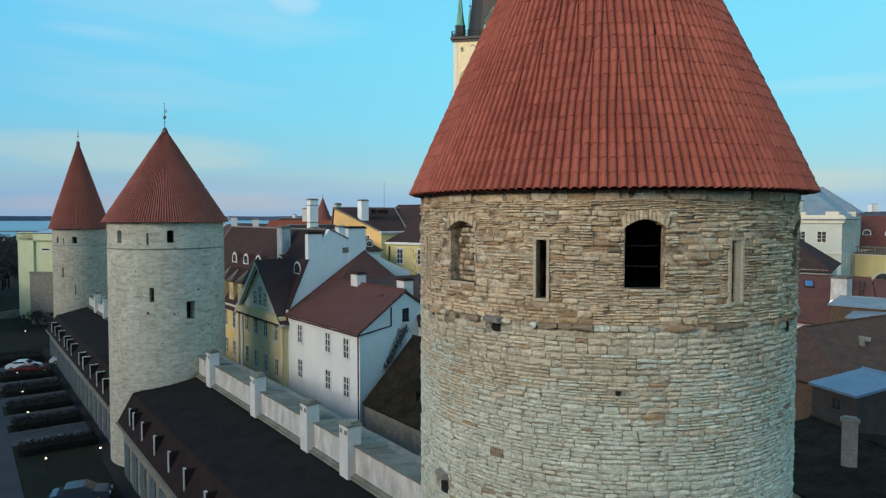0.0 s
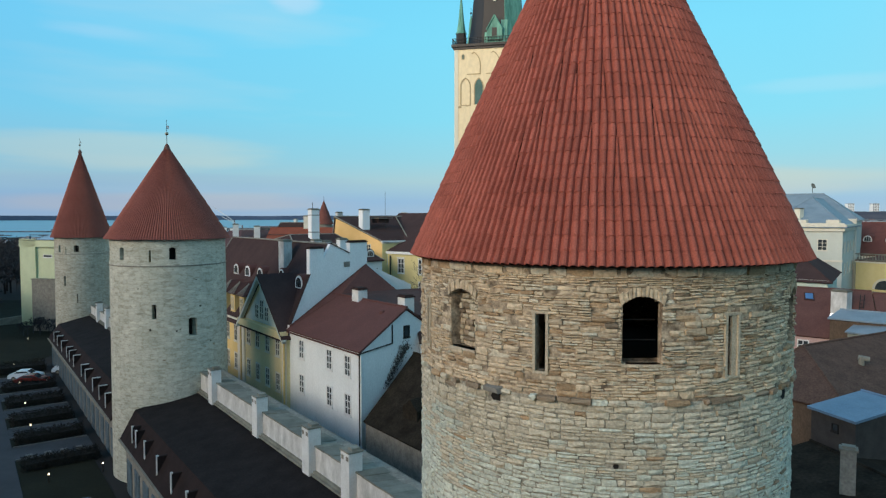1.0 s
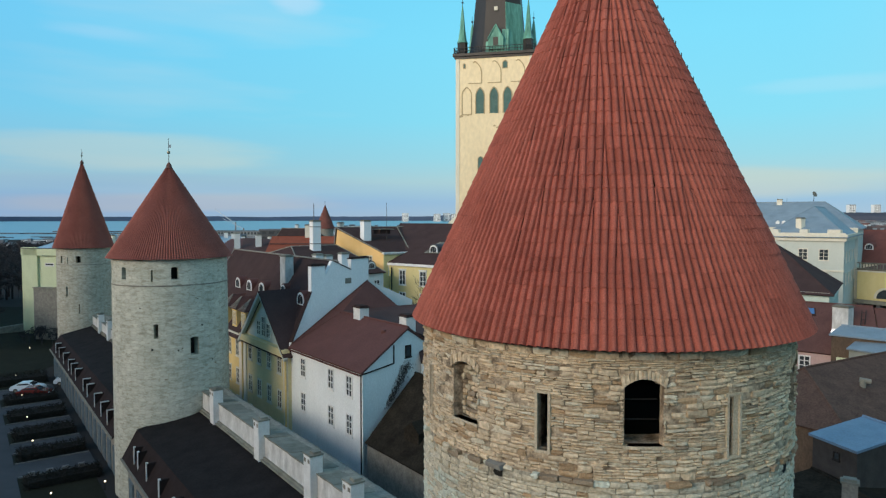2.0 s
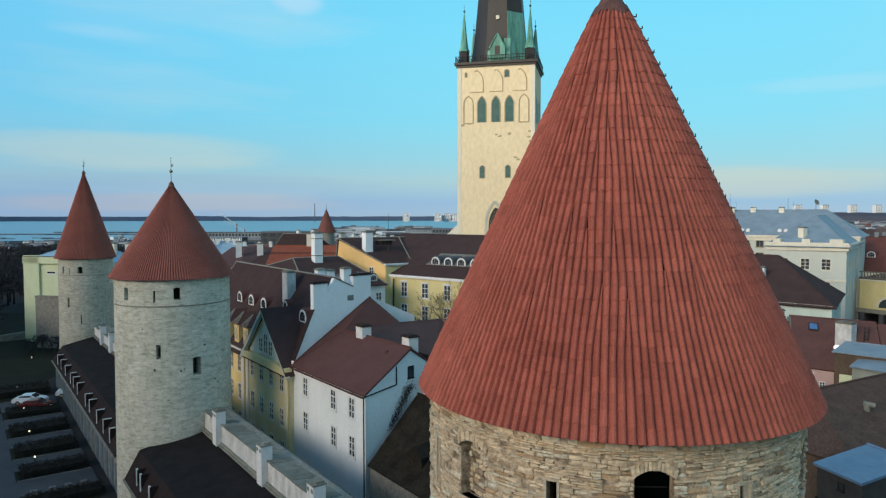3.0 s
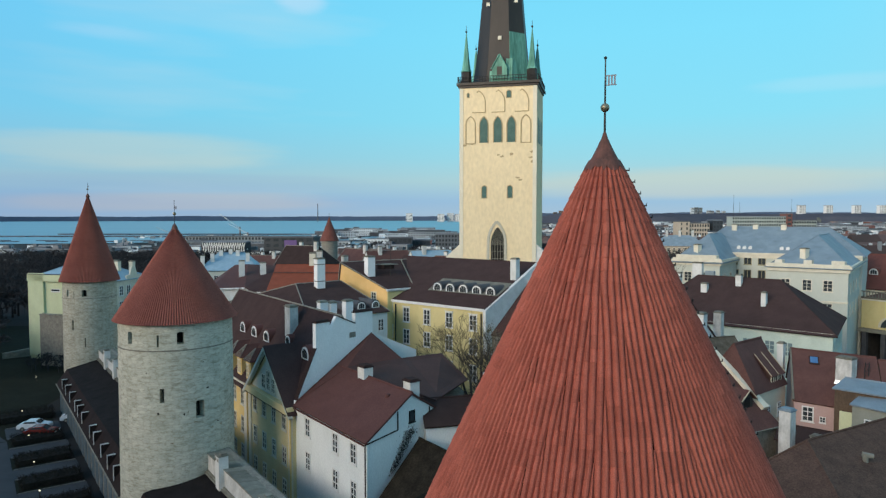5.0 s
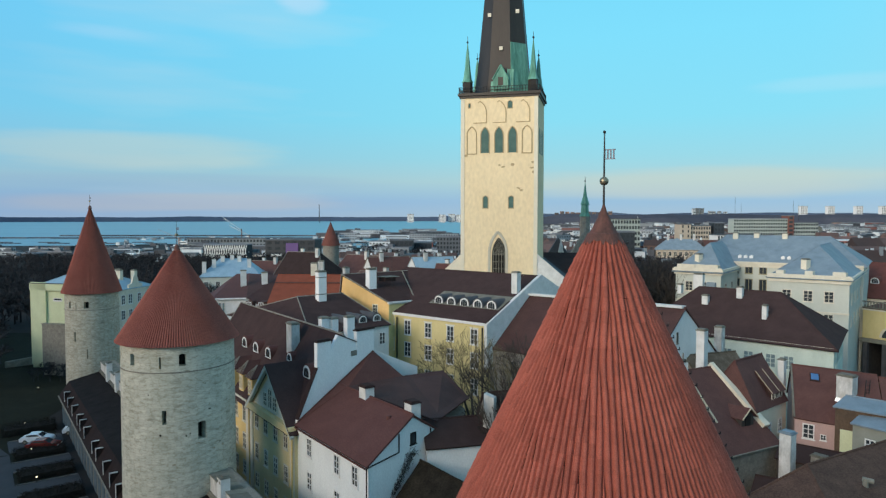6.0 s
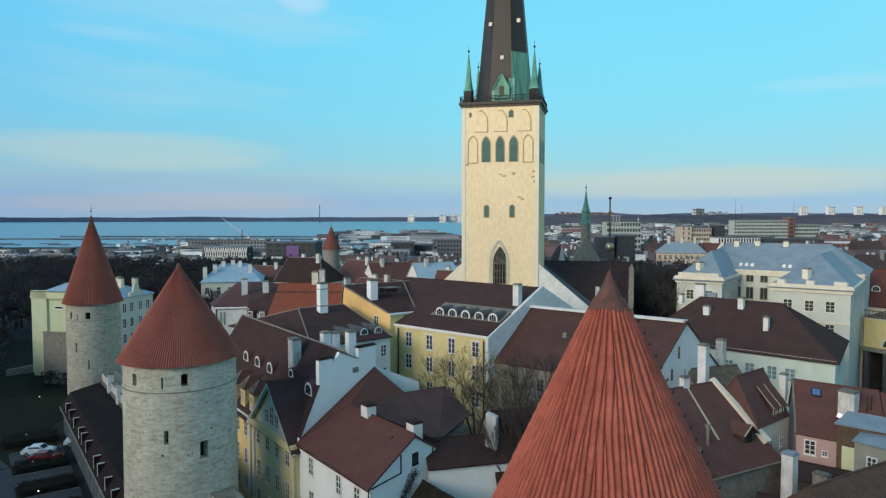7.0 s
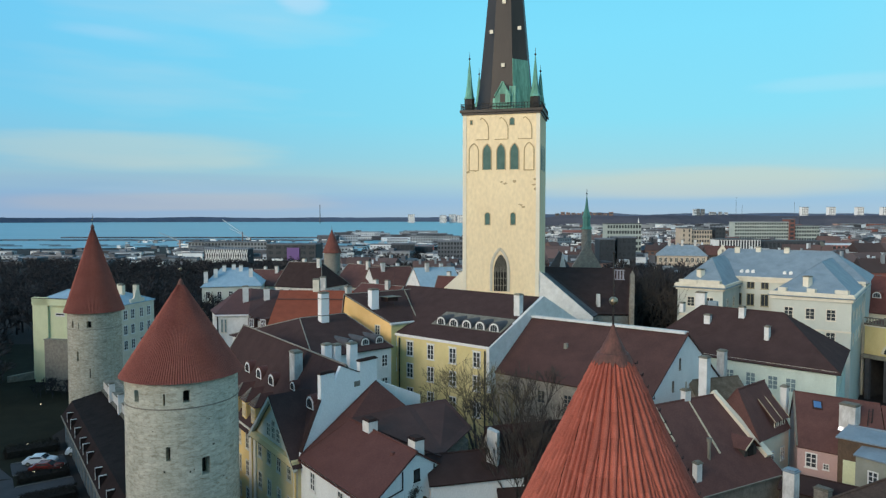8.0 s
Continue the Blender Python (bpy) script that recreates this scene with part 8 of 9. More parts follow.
for args in (
    ((-40, 205), (-16, 6), (6, 14), 15.0, 22.0, WHITE_OLD, ROOF_DARK, "house with a steep dark hipped roof", 5.0),
    ((-28, 215), (-12, 9), (9, 12), 14.0, 20.5, PAINT_CREAM, ROOF_RED, "house with a red-brown roof"),
    ((-24.1, 211.9), (13.0, 6.0), (-5.2, 8.8), 14.6, 20.3, WHITE, ROOF_RED, "white gabled house with a dark red roof"),
    ((-17, 168), (-12, 9), (9, 11), 14.0, 18.6, WHITE_OLD, ROOF_BROWN, "house with a brown roof"),
    ((-9.3, 202.9), (12.5, 5.0), (-5.0, 9.0), 15.4, 20.9, WHITE, ROOF_SKY, "house with a light blue metal roof"),
    ((16, 222), (-10, 8), (10, 12), 15.0, 20.0, PAINT_CREAM, ROOF_BLUE, "house with a blue metal roof"),
    ((-62, 240), (-14, 4), (4, 12), 12.0, 17.0, PAINT_CREAM, ROOF_RED, "house with a dull red roof"),
    ((4, 168), (-9, 4), (3, 12), 16.0, 21.0, PAINT_CREAM, ROOF_BROWN, "house with a brown roof by the church"),
    ((96, 205), (-16, 12), (12, 16), 14.0, 19.0, PAINT_CREAM, ROOF_BLUE, "house with a blue metal roof"),
    ((72, 262), (-14, 8), (10, 14), 10.0, 14.0, PAINT_PALE, ROOF_BLUE, "yellowish house with a metal roof"),
    ((130, 190), (-18, 12), (10, 16), 13.0, 17.0, PAINT_CREAM, ROOF_BLUE, "pavilion with a pale metal roof"),
    ((-38, 88), (-3, 5), (6, 4.5), 11.0, 15.0, WHITE_OLD, ROOF_ORANGE, "low house with an orange roof behind the wall"),
):
    O, A, B, e, r, wm, rm, lab, *hp = args
    hs = House("town_house", lab, O, A, B, e, r, wm, rm, over=0.4, group="roofs of the old town", edge=STONE_GREY, hip0=hp[0] if hp else 0)
    for i in range(int(hs.L / 3.2)):
        hs.win("front", 1.8 + i * 3.2, e - 1.8, 1.1, 1.7)
    for i in range(int(hs.W / 4)):
        hs.win("right", 2.0 + i * 4, e - 1.8, 1.1, 1.7)
    hs.stack(hs.L * 0.3, hs.W * 0.42, r + 1.4, 1.2, 1.0, mat=WHITE_OLD)
    hs.stack(hs.L * 0.7, hs.W * 0.55, r + 1.1, 1.0, 1.0, mat=WHITE)
tw = thing("stone_tower", (-53.6, 300, 0), "small round tower with a red cone far behind the roofs", "tower", "towers of the town wall")
bm = bmesh.new()
turned(bm, (-53.6, 300), [(3.6, 0), (3.6, 21)], 32)
part("wall", bm, STONE_GREY, tw)
cone_ribs(tw, (-53.6, 300), 4.2, 20.6, 31.4, 60, TILE_DULL)
bm = bmesh.new()
tube(bm, (-53.6, 300, 31), (-53.6, 300, 33), 0.12, 0.05, 6)
part("finial_rod", bm, IRON, tw)

# ---- far town ----
frng = random.Random(21)


def boxes(name, rows, material, label, category):
    """Many far blocks in one mesh; rows: x, y, width, depth, height, turn in degrees, base."""
    vs, fs = [], []
    for x, y, w, d, h, t, b in rows:
        c, s = math.cos(radians(t)), math.sin(radians(t))
        i = len(vs)
        for zz in (b, b + h):
            for ux, uy in ((-1, -1), (1, -1), (1, 1), (-1, 1)):
                vs.append((x + (ux * w * c - uy * d * s) / 2, y + (ux * w * s + uy * d * c) / 2, zz))
        fs += [(i, i + 1, i + 5, i + 4), (i + 1, i + 2, i + 6, i + 5), (i + 2, i + 3, i + 7, i + 6), (i + 3, i, i + 4, i + 7), (i + 4, i + 5, i + 6, i + 7)]
    return tagged(raw(name, vs, fs, material), label, category, "", "stuff")


TONES = {"pale": [], "warm": [], "dark": [], "brick": []}
far_panes, flat_roofs = [], []
gable_v, gable_f = [], []


def far_block(x, y, w, d, h, t=0.0, tone=None, gable=False, panes=True):
    """A far building: body, flat or pitched roof, and rows of windows on the sides that face the old town."""
    tone = tone or frng.choice(("pale", "pale", "pale", "pale", "pale", "pale", "warm", "dark", "dark", "dark", "brick"))
    TONES[tone].append((x, y, w, d, h, t, 0))
    c, s = math.cos(radians(t)), math.sin(radians(t))
    if gable:
        b = len(gable_v)
        up = d * frng.uniform(0.35, 0.5)
        for ux, uy, uz in ((-1, -1, 0), (1, -1, 0), (1, 1, 0), (-1, 1, 0), (-1, 0, 1), (1, 0, 1)):
            gx, gy = ux * (w / 2 + 0.3), uy * (d / 2 + 0.4)
            gable_v.append((x + gx * c - gy * s, y + gx * s + gy * c, h + uz * up))
        if y < 480:
            for k in range(frng.choice((1, 2, 2, 3))):
                gx, gy = frng.uniform(-0.42, 0.42) * w, frng.uniform(-0.25, 0.2) * d
                TONES["pale"].append((x + gx * c - gy * s, y + gx * s + gy * c, frng.uniform(0.8, 1.4), frng.uniform(0.7, 1.0), up * 0.6 + frng.uniform(1.0, 2.2), t, h + up * 0.3))
        gable_f.extend([(b, b + 1, b + 5, b + 4), (b + 2, b + 3, b + 4, b + 5), (b + 1, b + 2, b + 5), (b + 3, b, b + 4), (b, b + 3, b + 2, b + 1)])
    else:
        flat_roofs.append((x, y, w * 1.02, d * 1.02, 0.7, t, h))
        if frng.random() < 0.5:
            flat_roofs.append((x + frng.uniform(-0.3, 0.3) * w, y, w * 0.2, d * 0.4, 2.2, t, h + 0.7))
    if not panes:
        return
    floors, n = max(1, int(h / 3.2)), max(2, int(w / 3.4))
    for k in range(floors):
        for i in range(n):
            u = w * ((i + 0.5) / n - 0.5)
            far_panes.append((x + u * c + (d / 2) * s, y + u * s - (d / 2) * c, w / n * 0.5, 0.3, 1.5, t, h * (k + 0.3) / floors))
    side = 1 if x < 0 else -1
    m = max(1, int(d / 3.6))
    for k in range(floors):
        for i in range(m):
            v = d * ((i + 0.5) / m - 0.5)
            far_panes.append((x + side * w / 2 * c - v * s, y + side * w / 2 * s + v * c, 0.3, d / m * 0.45, 1.5, t, h * (k + 0.3) / floors))


for i in range(330):                     # old and new quarters beyond the church
    y = frng.uniform(270, 1000)
    x = frng.uniform(0.13, 0.80) * y + frng.uniform(-20, 20)
    if 0.22 < x / y < 0.42 and y < 400:
        continue
    far_block(x, y, frng.uniform(9, 26), frng.uniform(8, 14), frng.choice((6, 8, 9, 10, 12, 14)), frng.uniform(-40, 40), gable=frng.random() < 0.5 and y < 700)
for i in range(300):
    y = frng.uniform(1000, 2100)
    x = frng.uniform(0.12, 0.85) * y
    far_block(x, y, frng.uniform(14, 55), frng.uniform(10, 18), frng.choice((7, 9, 12, 14, 16)), frng.uniform(-15, 15), panes=y < 1500)
for i in range(72):                      # harbour side
    y = frng.uniform(440, 690)
    x = frng.uniform(-0.42, 0.02) * y
    if -0.40 < x / y < -0.19 and y < 540:
        continue
    far_block(x, y, frng.uniform(8, 34), frng.uniform(6, 14), frng.choice((3, 4, 4, 5, 6, 8)), frng.uniform(-15, 15))
for i in range(34):
    y = frng.uniform(480, 660)
    x = frng.uniform(-0.74, -0.40) * y
    far_block(x, y, frng.uniform(12, 36), frng.uniform(7, 14), frng.choice((3, 3, 4)), frng.uniform(-15, 15), frng.choice(("pale", "dark", "dark")))
for i in range(30):                      # piers and terminals
    y = frng.uniform(900, 1300)
    x = frng.uniform(-0.20, 0.0) * y
    far_block(x, y, frng.uniform(20, 70), frng.uniform(8, 18), frng.choice((3, 4, 6, 8, 10)), frng.uniform(-8, 8), frng.choice(("pale", "pale", "dark")))
for i in range(34):                      # old town between the near roofs and the harbour
    y = frng.uniform(235, 430)
    x = frng.uniform(-0.17, 0.07) * y
    far_block(x, y, frng.uniform(8, 16), frng.uniform(7, 11), frng.choice((8, 9, 10, 11)), frng.uniform(-40, 40), gable=frng.random() < 0.75)
for i in range(240):                     # close-set old houses between the churches
    y = frng.uniform(230, 620)
    x = frng.uniform(0.19, 0.72) * y
    if (y < 260 and x > 0.45 * y) or (0.22 < x / y < 0.42 and y < 400):
        continue
    far_block(x, y, frng.uniform(7, 15), frng.uniform(6, 10), frng.choice((6, 7, 8, 10, 11)), frng.uniform(-45, 45), gable=frng.random() < 0.6)
for i in range(1600):                    # sheds, stacks, roof plant and gables too small to tell apart
    y = frng.uniform(280, 1500)
    x = frng.uniform(0.12, 0.84) * y
    TONES[frng.choice(("pale", "pale", "pale", "dark", "dark"))].append((x, y, frng.uniform(1.0, 6), frng.uniform(1.0, 5), frng.uniform(1.2, 4), frng.uniform(-40, 40), frng.uniform(4, 12)))
for i in range(260):
    y = frng.uniform(440, 900)
    x = frng.uniform(-0.5, 0.02) * y
    if -0.40 < x / y < -0.19 and y < 540:
        continue
    TONES[frng.choice(("pale", "pale", "dark"))].append((x, y, frng.uniform(1.5, 9), frng.uniform(1.5, 6), frng.uniform(1.0, 3), frng.uniform(-20, 20), frng.uniform(0, 5)))
white_bits = []
for i in range(620):
    y = frng.uniform(430, 1700)
    white_bits.append((frng.uniform(0.14, 0.84) * y, y, frng.uniform(2, 12), frng.uniform(1, 4), frng.uniform(0.6, 2.2), frng.uniform(-12, 12), frng.uniform(5, 13)))
for i in range(90):
    y = frng.uniform(470, 900)
    white_bits.append((frng.uniform(-0.42, 0.02) * y, y, frng.uniform(2, 10), frng.uniform(1, 4), frng.uniform(0.5, 1.6), frng.uniform(-12, 12), frng.uniform(2, 7)))
boxes("far_white_bands", white_bits, TRIM, "white parapets, bands and sheds of the far town", "buildings")
boxes("far_pale_blocks", TONES["pale"], FAR_PALE, "pale far town buildings and halls", "buildings")
boxes("far_warm_blocks", TONES["warm"], FAR_WARM, "brownish far town buildings and halls", "buildings")
boxes("far_dark_blocks", TONES["dark"], FAR_DARK, "dark far town buildings and halls", "buildings")
boxes("far_brick_blocks", TONES["brick"], FAR_BRICK, "red brick far town buildings and halls", "buildings")
boxes("far_flat_roofs", flat_roofs, FAR_ROOF, "flat roofs of the far town", "roofs")
boxes("far_panes", far_panes, FAR_DARK, "small windows of the far town", "windows")
tagged(raw("far_pitched_roofs", gable_v, gable_f, FAR_TILES), "pitched roofs of the far town", "roofs", "", "stuff")


def far_house(name, label, x, y, w, d, h, t, mat, floors, cols, roof=None, group="", wide=0.30, tall=0.28):
    """A far block of flats or hall with its windows as inset boxes."""
    c, s = math.cos(radians(t)), math.sin(radians(t))
    th = thing(name, (x, y, 0), label, "building", group)
    a, b = Vector((c, s, 0)), Vector((-s, c, 0))
    bm = bmesh.new()
    block(bm, (x, y, h / 2), a * (w / 2), b * (d / 2), (0, 0, h / 2))
    part("wall", bm, mat, th)
    bm = bmesh.new()
    block(bm, (x, y, h + 0.4), a * (w / 2 + 0.3), b * (d / 2 + 0.3), (0, 0, 0.4))
    part("roof", bm, roof or FAR_ROOF, th)
    for k in range(floors):
        zz = h * (k + 0.55) / floors
        for i in range(cols):
            bm = bmesh.new()
            block(bm, Vector((x, y, zz)) + a * (w * ((i + 0.5) / cols - 0.5)) - b * (d / 2 + 0.02), a * (w / cols * wide), b * 0.06, (0, 0, h / floors * tall))
            part("window", bm, GLASS, th)
    return th


far_house("zigzag_hall", "dark hall with white crossed lattice front", -176, 528, 34, 16, 11, 0, FAR_DARK, 1, 1)
bm = bmesh.new()
for i in range(9):
    x = -192 + i * 3.7
    tube(bm, (x, 519.7, 1.5), (x + 1.85, 519.7, 11), 0.32, 0.32, 5)
    tube(bm, (x + 1.85, 519.7, 11), (x + 3.7, 519.7, 1.5), 0.32, 0.32, 5)
    tube(bm, (x, 519.5, 11), (x + 1.85, 519.5, 1.5), 0.32, 0.32, 5)
    tube(bm, (x + 1.85, 519.5, 1.5), (x + 3.7, 519.5, 11), 0.32, 0.32, 5)
zz_ = [o for o in bpy.data.objects if o.name == "zigzag_hall"][0]
part("lattice", bm, TRIM, zz_, "white crossed lattice")
th = far_house("screen_building", "dark glass building with a purple lit front", -117, 500, 37, 20, 16, -4, FAR_BLACK, 4, 6)
bm = bmesh.new()
block(bm, (-116.0, 489.4, 7.5), (4.6, -0.32, 0), (0, 0.15, 0), (0, 0, 6.5))
part("lit_front", bm, PURPLE, th, "purple lit screen")
far_house("grey_office", "grey concrete office block by the quay", 0.6, 500, 21, 14, 18.3, 0, FAR_ROOF, 6, 9, group="blocks by the quay")
far_house("quay_building", "dark quay building with pale panels", -40, 560, 19, 14, 13.5, 0, FAR_BLACK, 3, 5, FAR_DARK, group="blocks by the quay")
far_house("quay_building", "low dark quay building with a flat roof", -24, 575, 16, 12, 10.5, 4, FAR_DARK, 2, 5, group="blocks by the quay")
far_house("long_pale_hall", "long pale harbour hall with window bands", -215, 648, 76, 14, 12, 0, FAR_PALE, 3, 24)
far_house("apartment_block", "long grey-green apartment block with window bands", 319, 698, 55, 14, 31, 0, FAR_GREEN, 9, 22, group="far apartment blocks", wide=0.33)
far_house("apartment_block", "slim brick stair tower of the apartment block", 349.5, 697, 6, 14, 34, 0, FAR_BRICK, 8, 1, group="far apartment blocks")
far_house("colonnade_hall", "white hall with tall slender columns", 214.7, 508, 31, 16, 19.5, 0, PAINT_WHITE, 1, 15, tall=0.43)
far_house("brick_hall", "long red brick industrial hall", 312, 534, 56, 20, 14.5, -4, FAR_BRICK, 3, 16, FAR_PALE)
far_house("dark_glass_hall", "long dark glass hall", 256, 512, 48, 16, 18, 0, FAR_DARK, 3, 16)
far_house("dark_office", "dark office block beyond the church", 105, 408, 11, 14, 24, 0, FAR_BLACK, 6, 4)
far_house("dark_office", "dark office block beyond the church", 93, 406, 9, 14, 23, 0, FAR_BLACK, 6, 3)
school = House("school", "long cream school with arched windows and a metal roof", (142.0, 372.0), (-26.0, 6.0), (5.0, 16.0), 15.2, 20.6, FAR_BEIGE, ROOF_BLUE, over=0.6, hip0=6.0, hip1=6.0, cornice=CORNICE)
for i in range(9):
    for z in (12.6, 8.0):
        school.win("front", 1.9 + i * 2.85, z, 1.5, 2.4, head=True, mat=CORNICE)
for s in (6.0, 13.0, 20.0):
    school.stack(s, 8.0, 23.6, 1.2, 1.2, mat=WHITE_OLD)
far_house("pale_offices", "peach plastered office block with a blank end", 194, 560, 9, 14, 27, 0, FAR_BEIGE, 7, 2, wide=0.12)
far_house("pale_offices", "peach plastered office block with rows of windows", 207, 562, 17, 14, 25.5, 0, FAR_BEIGE, 7, 8)
far_house("dark_tower_office", "slim dark glass office", 222, 560, 8, 12, 28, 0, FAR_BLACK, 8, 3)
far_house("apartment_block", "grey-green apartment block with window bands", 366, 700, 26, 14, 27, 0, FAR_GREEN, 7, 10, group="far apartment blocks", wide=0.36)
far_house("apartment_block", "low grey-green apartment block beside the dark offices", 122, 480, 24, 14, 31.5, 0, FAR_GREEN, 8, 12, group="far apartment blocks", wide=0.34)
gb = House("brick_gable_house", "brown brick house with a cream gable front", (161.0, 376.0), (-17.0, 2.0), (2.0, 12.0), 15.5, 20.0, FAR_WARM, ROOF_RED, over=0.4)
bm = bmesh.new()
hexa(bm, [gb.p(s_, -0.5, z_) for s_, z_ in ((6.2, 0), (11.2, 0), (11.2, 17.5), (8.7, 21.0), (6.2, 17.5))], [gb.p(s_, 0.5, z_) for s_, z_ in ((6.2, 0), (11.2, 0), (11.2, 17.5), (8.7, 21.0), (6.2, 17.5))])
part("gable_front", bm, PAINT_CREAM, gb.t, "cream plastered gable")
for s_, z_ in ((7.5, 14.5), (9.9, 14.5), (8.7, 17.6), (2.0, 13.0), (4.4, 13.0), (13.2, 13.0), (15.4, 13.0)):
    window(gb.t, gb.p(s_, -0.5 if 6 < s_ < 11.2 else 0.0, z_), gb.along("front"), 1.1, 1.8, mat=CORNICE)
for x in (1298, 1397, 1500, 1592):
    far_house("tower_block", "pale tower block on the skyline", x, 2480, 24, 20, 71, 0, PAINT_WHITE, 12, 4, group="tower blocks on the skyline")
for x, y, w, h in ((-229, 3900, 46, 48), (-45, 3900, 50, 44), (10, 3950, 50, 48), (60, 3900, 60, 44)):
    far_house("shore_block", "pale block on the far shore", x, y, w * 0.8, 30, h, 0, PAINT_WHITE, 6, 5, group="blocks on the far shore")
for x, h in ((1050, 68), (1066, 69), (1085, 68), (1120, 56), (1135, 55), (1160, 56), (1185, 54)):
    far_house("skyline_block", "pale block of flats on the wooded ridge", x, 2900, 13, 14, h, 0, FAR_PALE, 6, 3, group="blocks on the ridge")
for i in range(11):
    far_house("ridge_block", "reddish block of flats on the ridge", 540 + i * 27, 3400, 18, 20, 52 + (i * 7) % 9, 0, FAR_WARM, 4, 3, group="reddish blocks on the ridge")
sp2 = thing("white_spire", (419, 1500, 0), "slim white church spire far off", "spire")
bm = bmesh.new()
turned(bm, (419, 1500), [(3, 0), (3, 18), (2.2, 19), (0.1, 34)], 8)
part("shaft", bm, PAINT_WHITE, sp2)
mast = thing("power_chimney", (-704, 3600, 0), "tall thin chimney on the far shore", "chimney")
bm = bmesh.new()
tube(bm, (-704, 3600, 0), (-704, 3600, 99), 2.6, 1.8, 10)
part("shaft", bm, FAR_DARK, mast)
for x, y, h in ((-285, 700, 20), (-225, 720, 34), (-215, 715, 24)):
    cr_ = thing("harbour_crane", (x, y, 0), "slender harbour crane with a long jib", "crane", "harbour cranes")
    bm = bmesh.new()
    tube(bm, (x, y, 0), (x, y, h * 0.6), 0.9, 0.6, 6)
    part("mast", bm, FAR_WARM, cr_)
    bm = bmesh.new()
    tube(bm, (x, y, h * 0.55), (x - 22, y, h), 0.5, 0.3, 5)
    part("jib", bm, FAR_PALE, cr_)
for x, y, h in ((635, 1500, 79), (764, 1500, 69), (776, 1500, 60), (640, 1480, 62)):
    ms = thing("radio_mast", (x, y, 0), "thin radio mast on the skyline", "mast", "radio masts")
    bm = bmesh.new()
    tube(bm, (x, y, 0), (x, y, h), 0.5, 0.2, 6)
    part("pole", bm, IRON, ms)
rows = [(-250 + i * 22, 790 + (i % 4) * 22, 24, 4, 1.6, (i * 13) % 9, 0) for i in range(11)] + [(-720 + i * 30, 815 + (i % 2) * 30, 26, 3, 1.2, 0, 0) for i in range(16)] + [(-700 + i * 40, 1005 + (i % 3) * 4, 42, 9, 2.0, 0, 0) for i in range(15)] + [(-640 + i * 40, 1130, 42, 9, 2.2, 0, 0) for i in range(13)]
boxes("breakwaters", rows, FAR_DARK, "dark breakwaters in the bay", "breakwater")

# hills along the skyline
vs, fs = [], []
n = 220
for i in range(n + 1):
    a = radians(48 + 84 * i / n)
    x, y = 4750 * math.cos(a), 4750 * math.sin(a)
    left = max(0.0, min(1.0, (math.degrees(a) - 86) / 6))
    h = 30 + 9 * noise.noise(Vector((i * 0.07, 0, 0))) + 2.5 * noise.noise(Vector((i * 0.6, 3, 0))) + (1 - left) * (26 + 10 * noise.noise(Vector((i * 0.11, 7, 0))))
    vs += [(x, y, -2), (x, y, h), (x * 1.02, y * 1.02, h * 0.9)]
for i in range(n):
    b = i * 3
    fs += [(b, b + 3, b + 4, b + 1), (b + 1, b + 4, b + 5, b + 2)]
tagged(raw("backdrop", vs, fs, HILL), "low dark wooded hills on the skyline, haze painted in", "hills", "", "structure")

vs, fs = [], []
n = 260
for i in range(n + 1):
    x = 150 + (2600 - 150) * i / n
    y = 2250 + 60 * math.sin(i * 0.08)
    h = (41 + 5 * noise.noise(Vector((i * 0.05, 2, 0))) + 1.6 * noise.noise(Vector((i * 0.9, 5, 0)))) * min(1.0, i / 26)
    vs += [(x, y, 0), (x, y + 60, h * 0.7), (x, y + 110, h), (x, y + 300, h * 0.8)]
for i in range(n):
    for k in range(3):
        b = i * 4 + k
        fs.append((b, b + 4, b + 5, b + 1))
tagged(raw("ridge", vs, fs, WOODS), "dark wooded ridge behind the far town, haze painted in", "woods", "", "structure")

# ---- trees ----


def grow(rng, base, height, spread, depth, out, r0, lean=(0, 0)):
    """Limbs of a bare tree as (start, end, radius at start, radius at end)."""
    def branch(p, d, ln, r, k):
        q = p + d * ln
        out.append((p, q, r, r * 0.66, k))
        if k == 0:
            return
        kids = rng.choice((2, 3, 3)) if k < depth else rng.choice((3, 4))
        for i in range(kids):
            a = rng.uniform(0, 2 * math.pi)
            tilt = rng.uniform(0.25, 0.75) * spread
            side = d.orthogonal().normalized()
            side = Matrix.Rotation(a, 3, d) @ side
            nd = (d * math.cos(tilt) + side * math.sin(tilt) + Vector((0, 0, 0.12))).normalized()
            branch(p + (q - p) * rng.uniform(0.62, 1.0), nd, ln * rng.uniform(0.62, 0.82), r * 0.6, k - 1)
    branch(Vector(base), Vector((lean[0], lean[1], 1)).normalized(), height * 0.34, r0, depth)


def limbs_mesh(limbs, sides):
    vs, fs = [], []
    for p, q, r1, r2, k in limbs:
        d = (q - p).normalized()
        s = d.orthogonal().normalized()
        t = d.cross(s)
        n = sides if k > 1 else 3
        r1, r2 = max(r1, 0.017), max(r2, 0.012)
        b = len(vs)
        for c, r in ((p, r1), (q, r2)):
            for i in range(n):
                a = 2 * math.pi * i / n
                vs.append(tuple(c + (s * math.cos(a) + t * math.sin(a)) * r))
        fs += [(b + i, b + (i + 1) % n, b + n + (i + 1) % n, b + n + i) for i in range(n)]
    return vs, fs


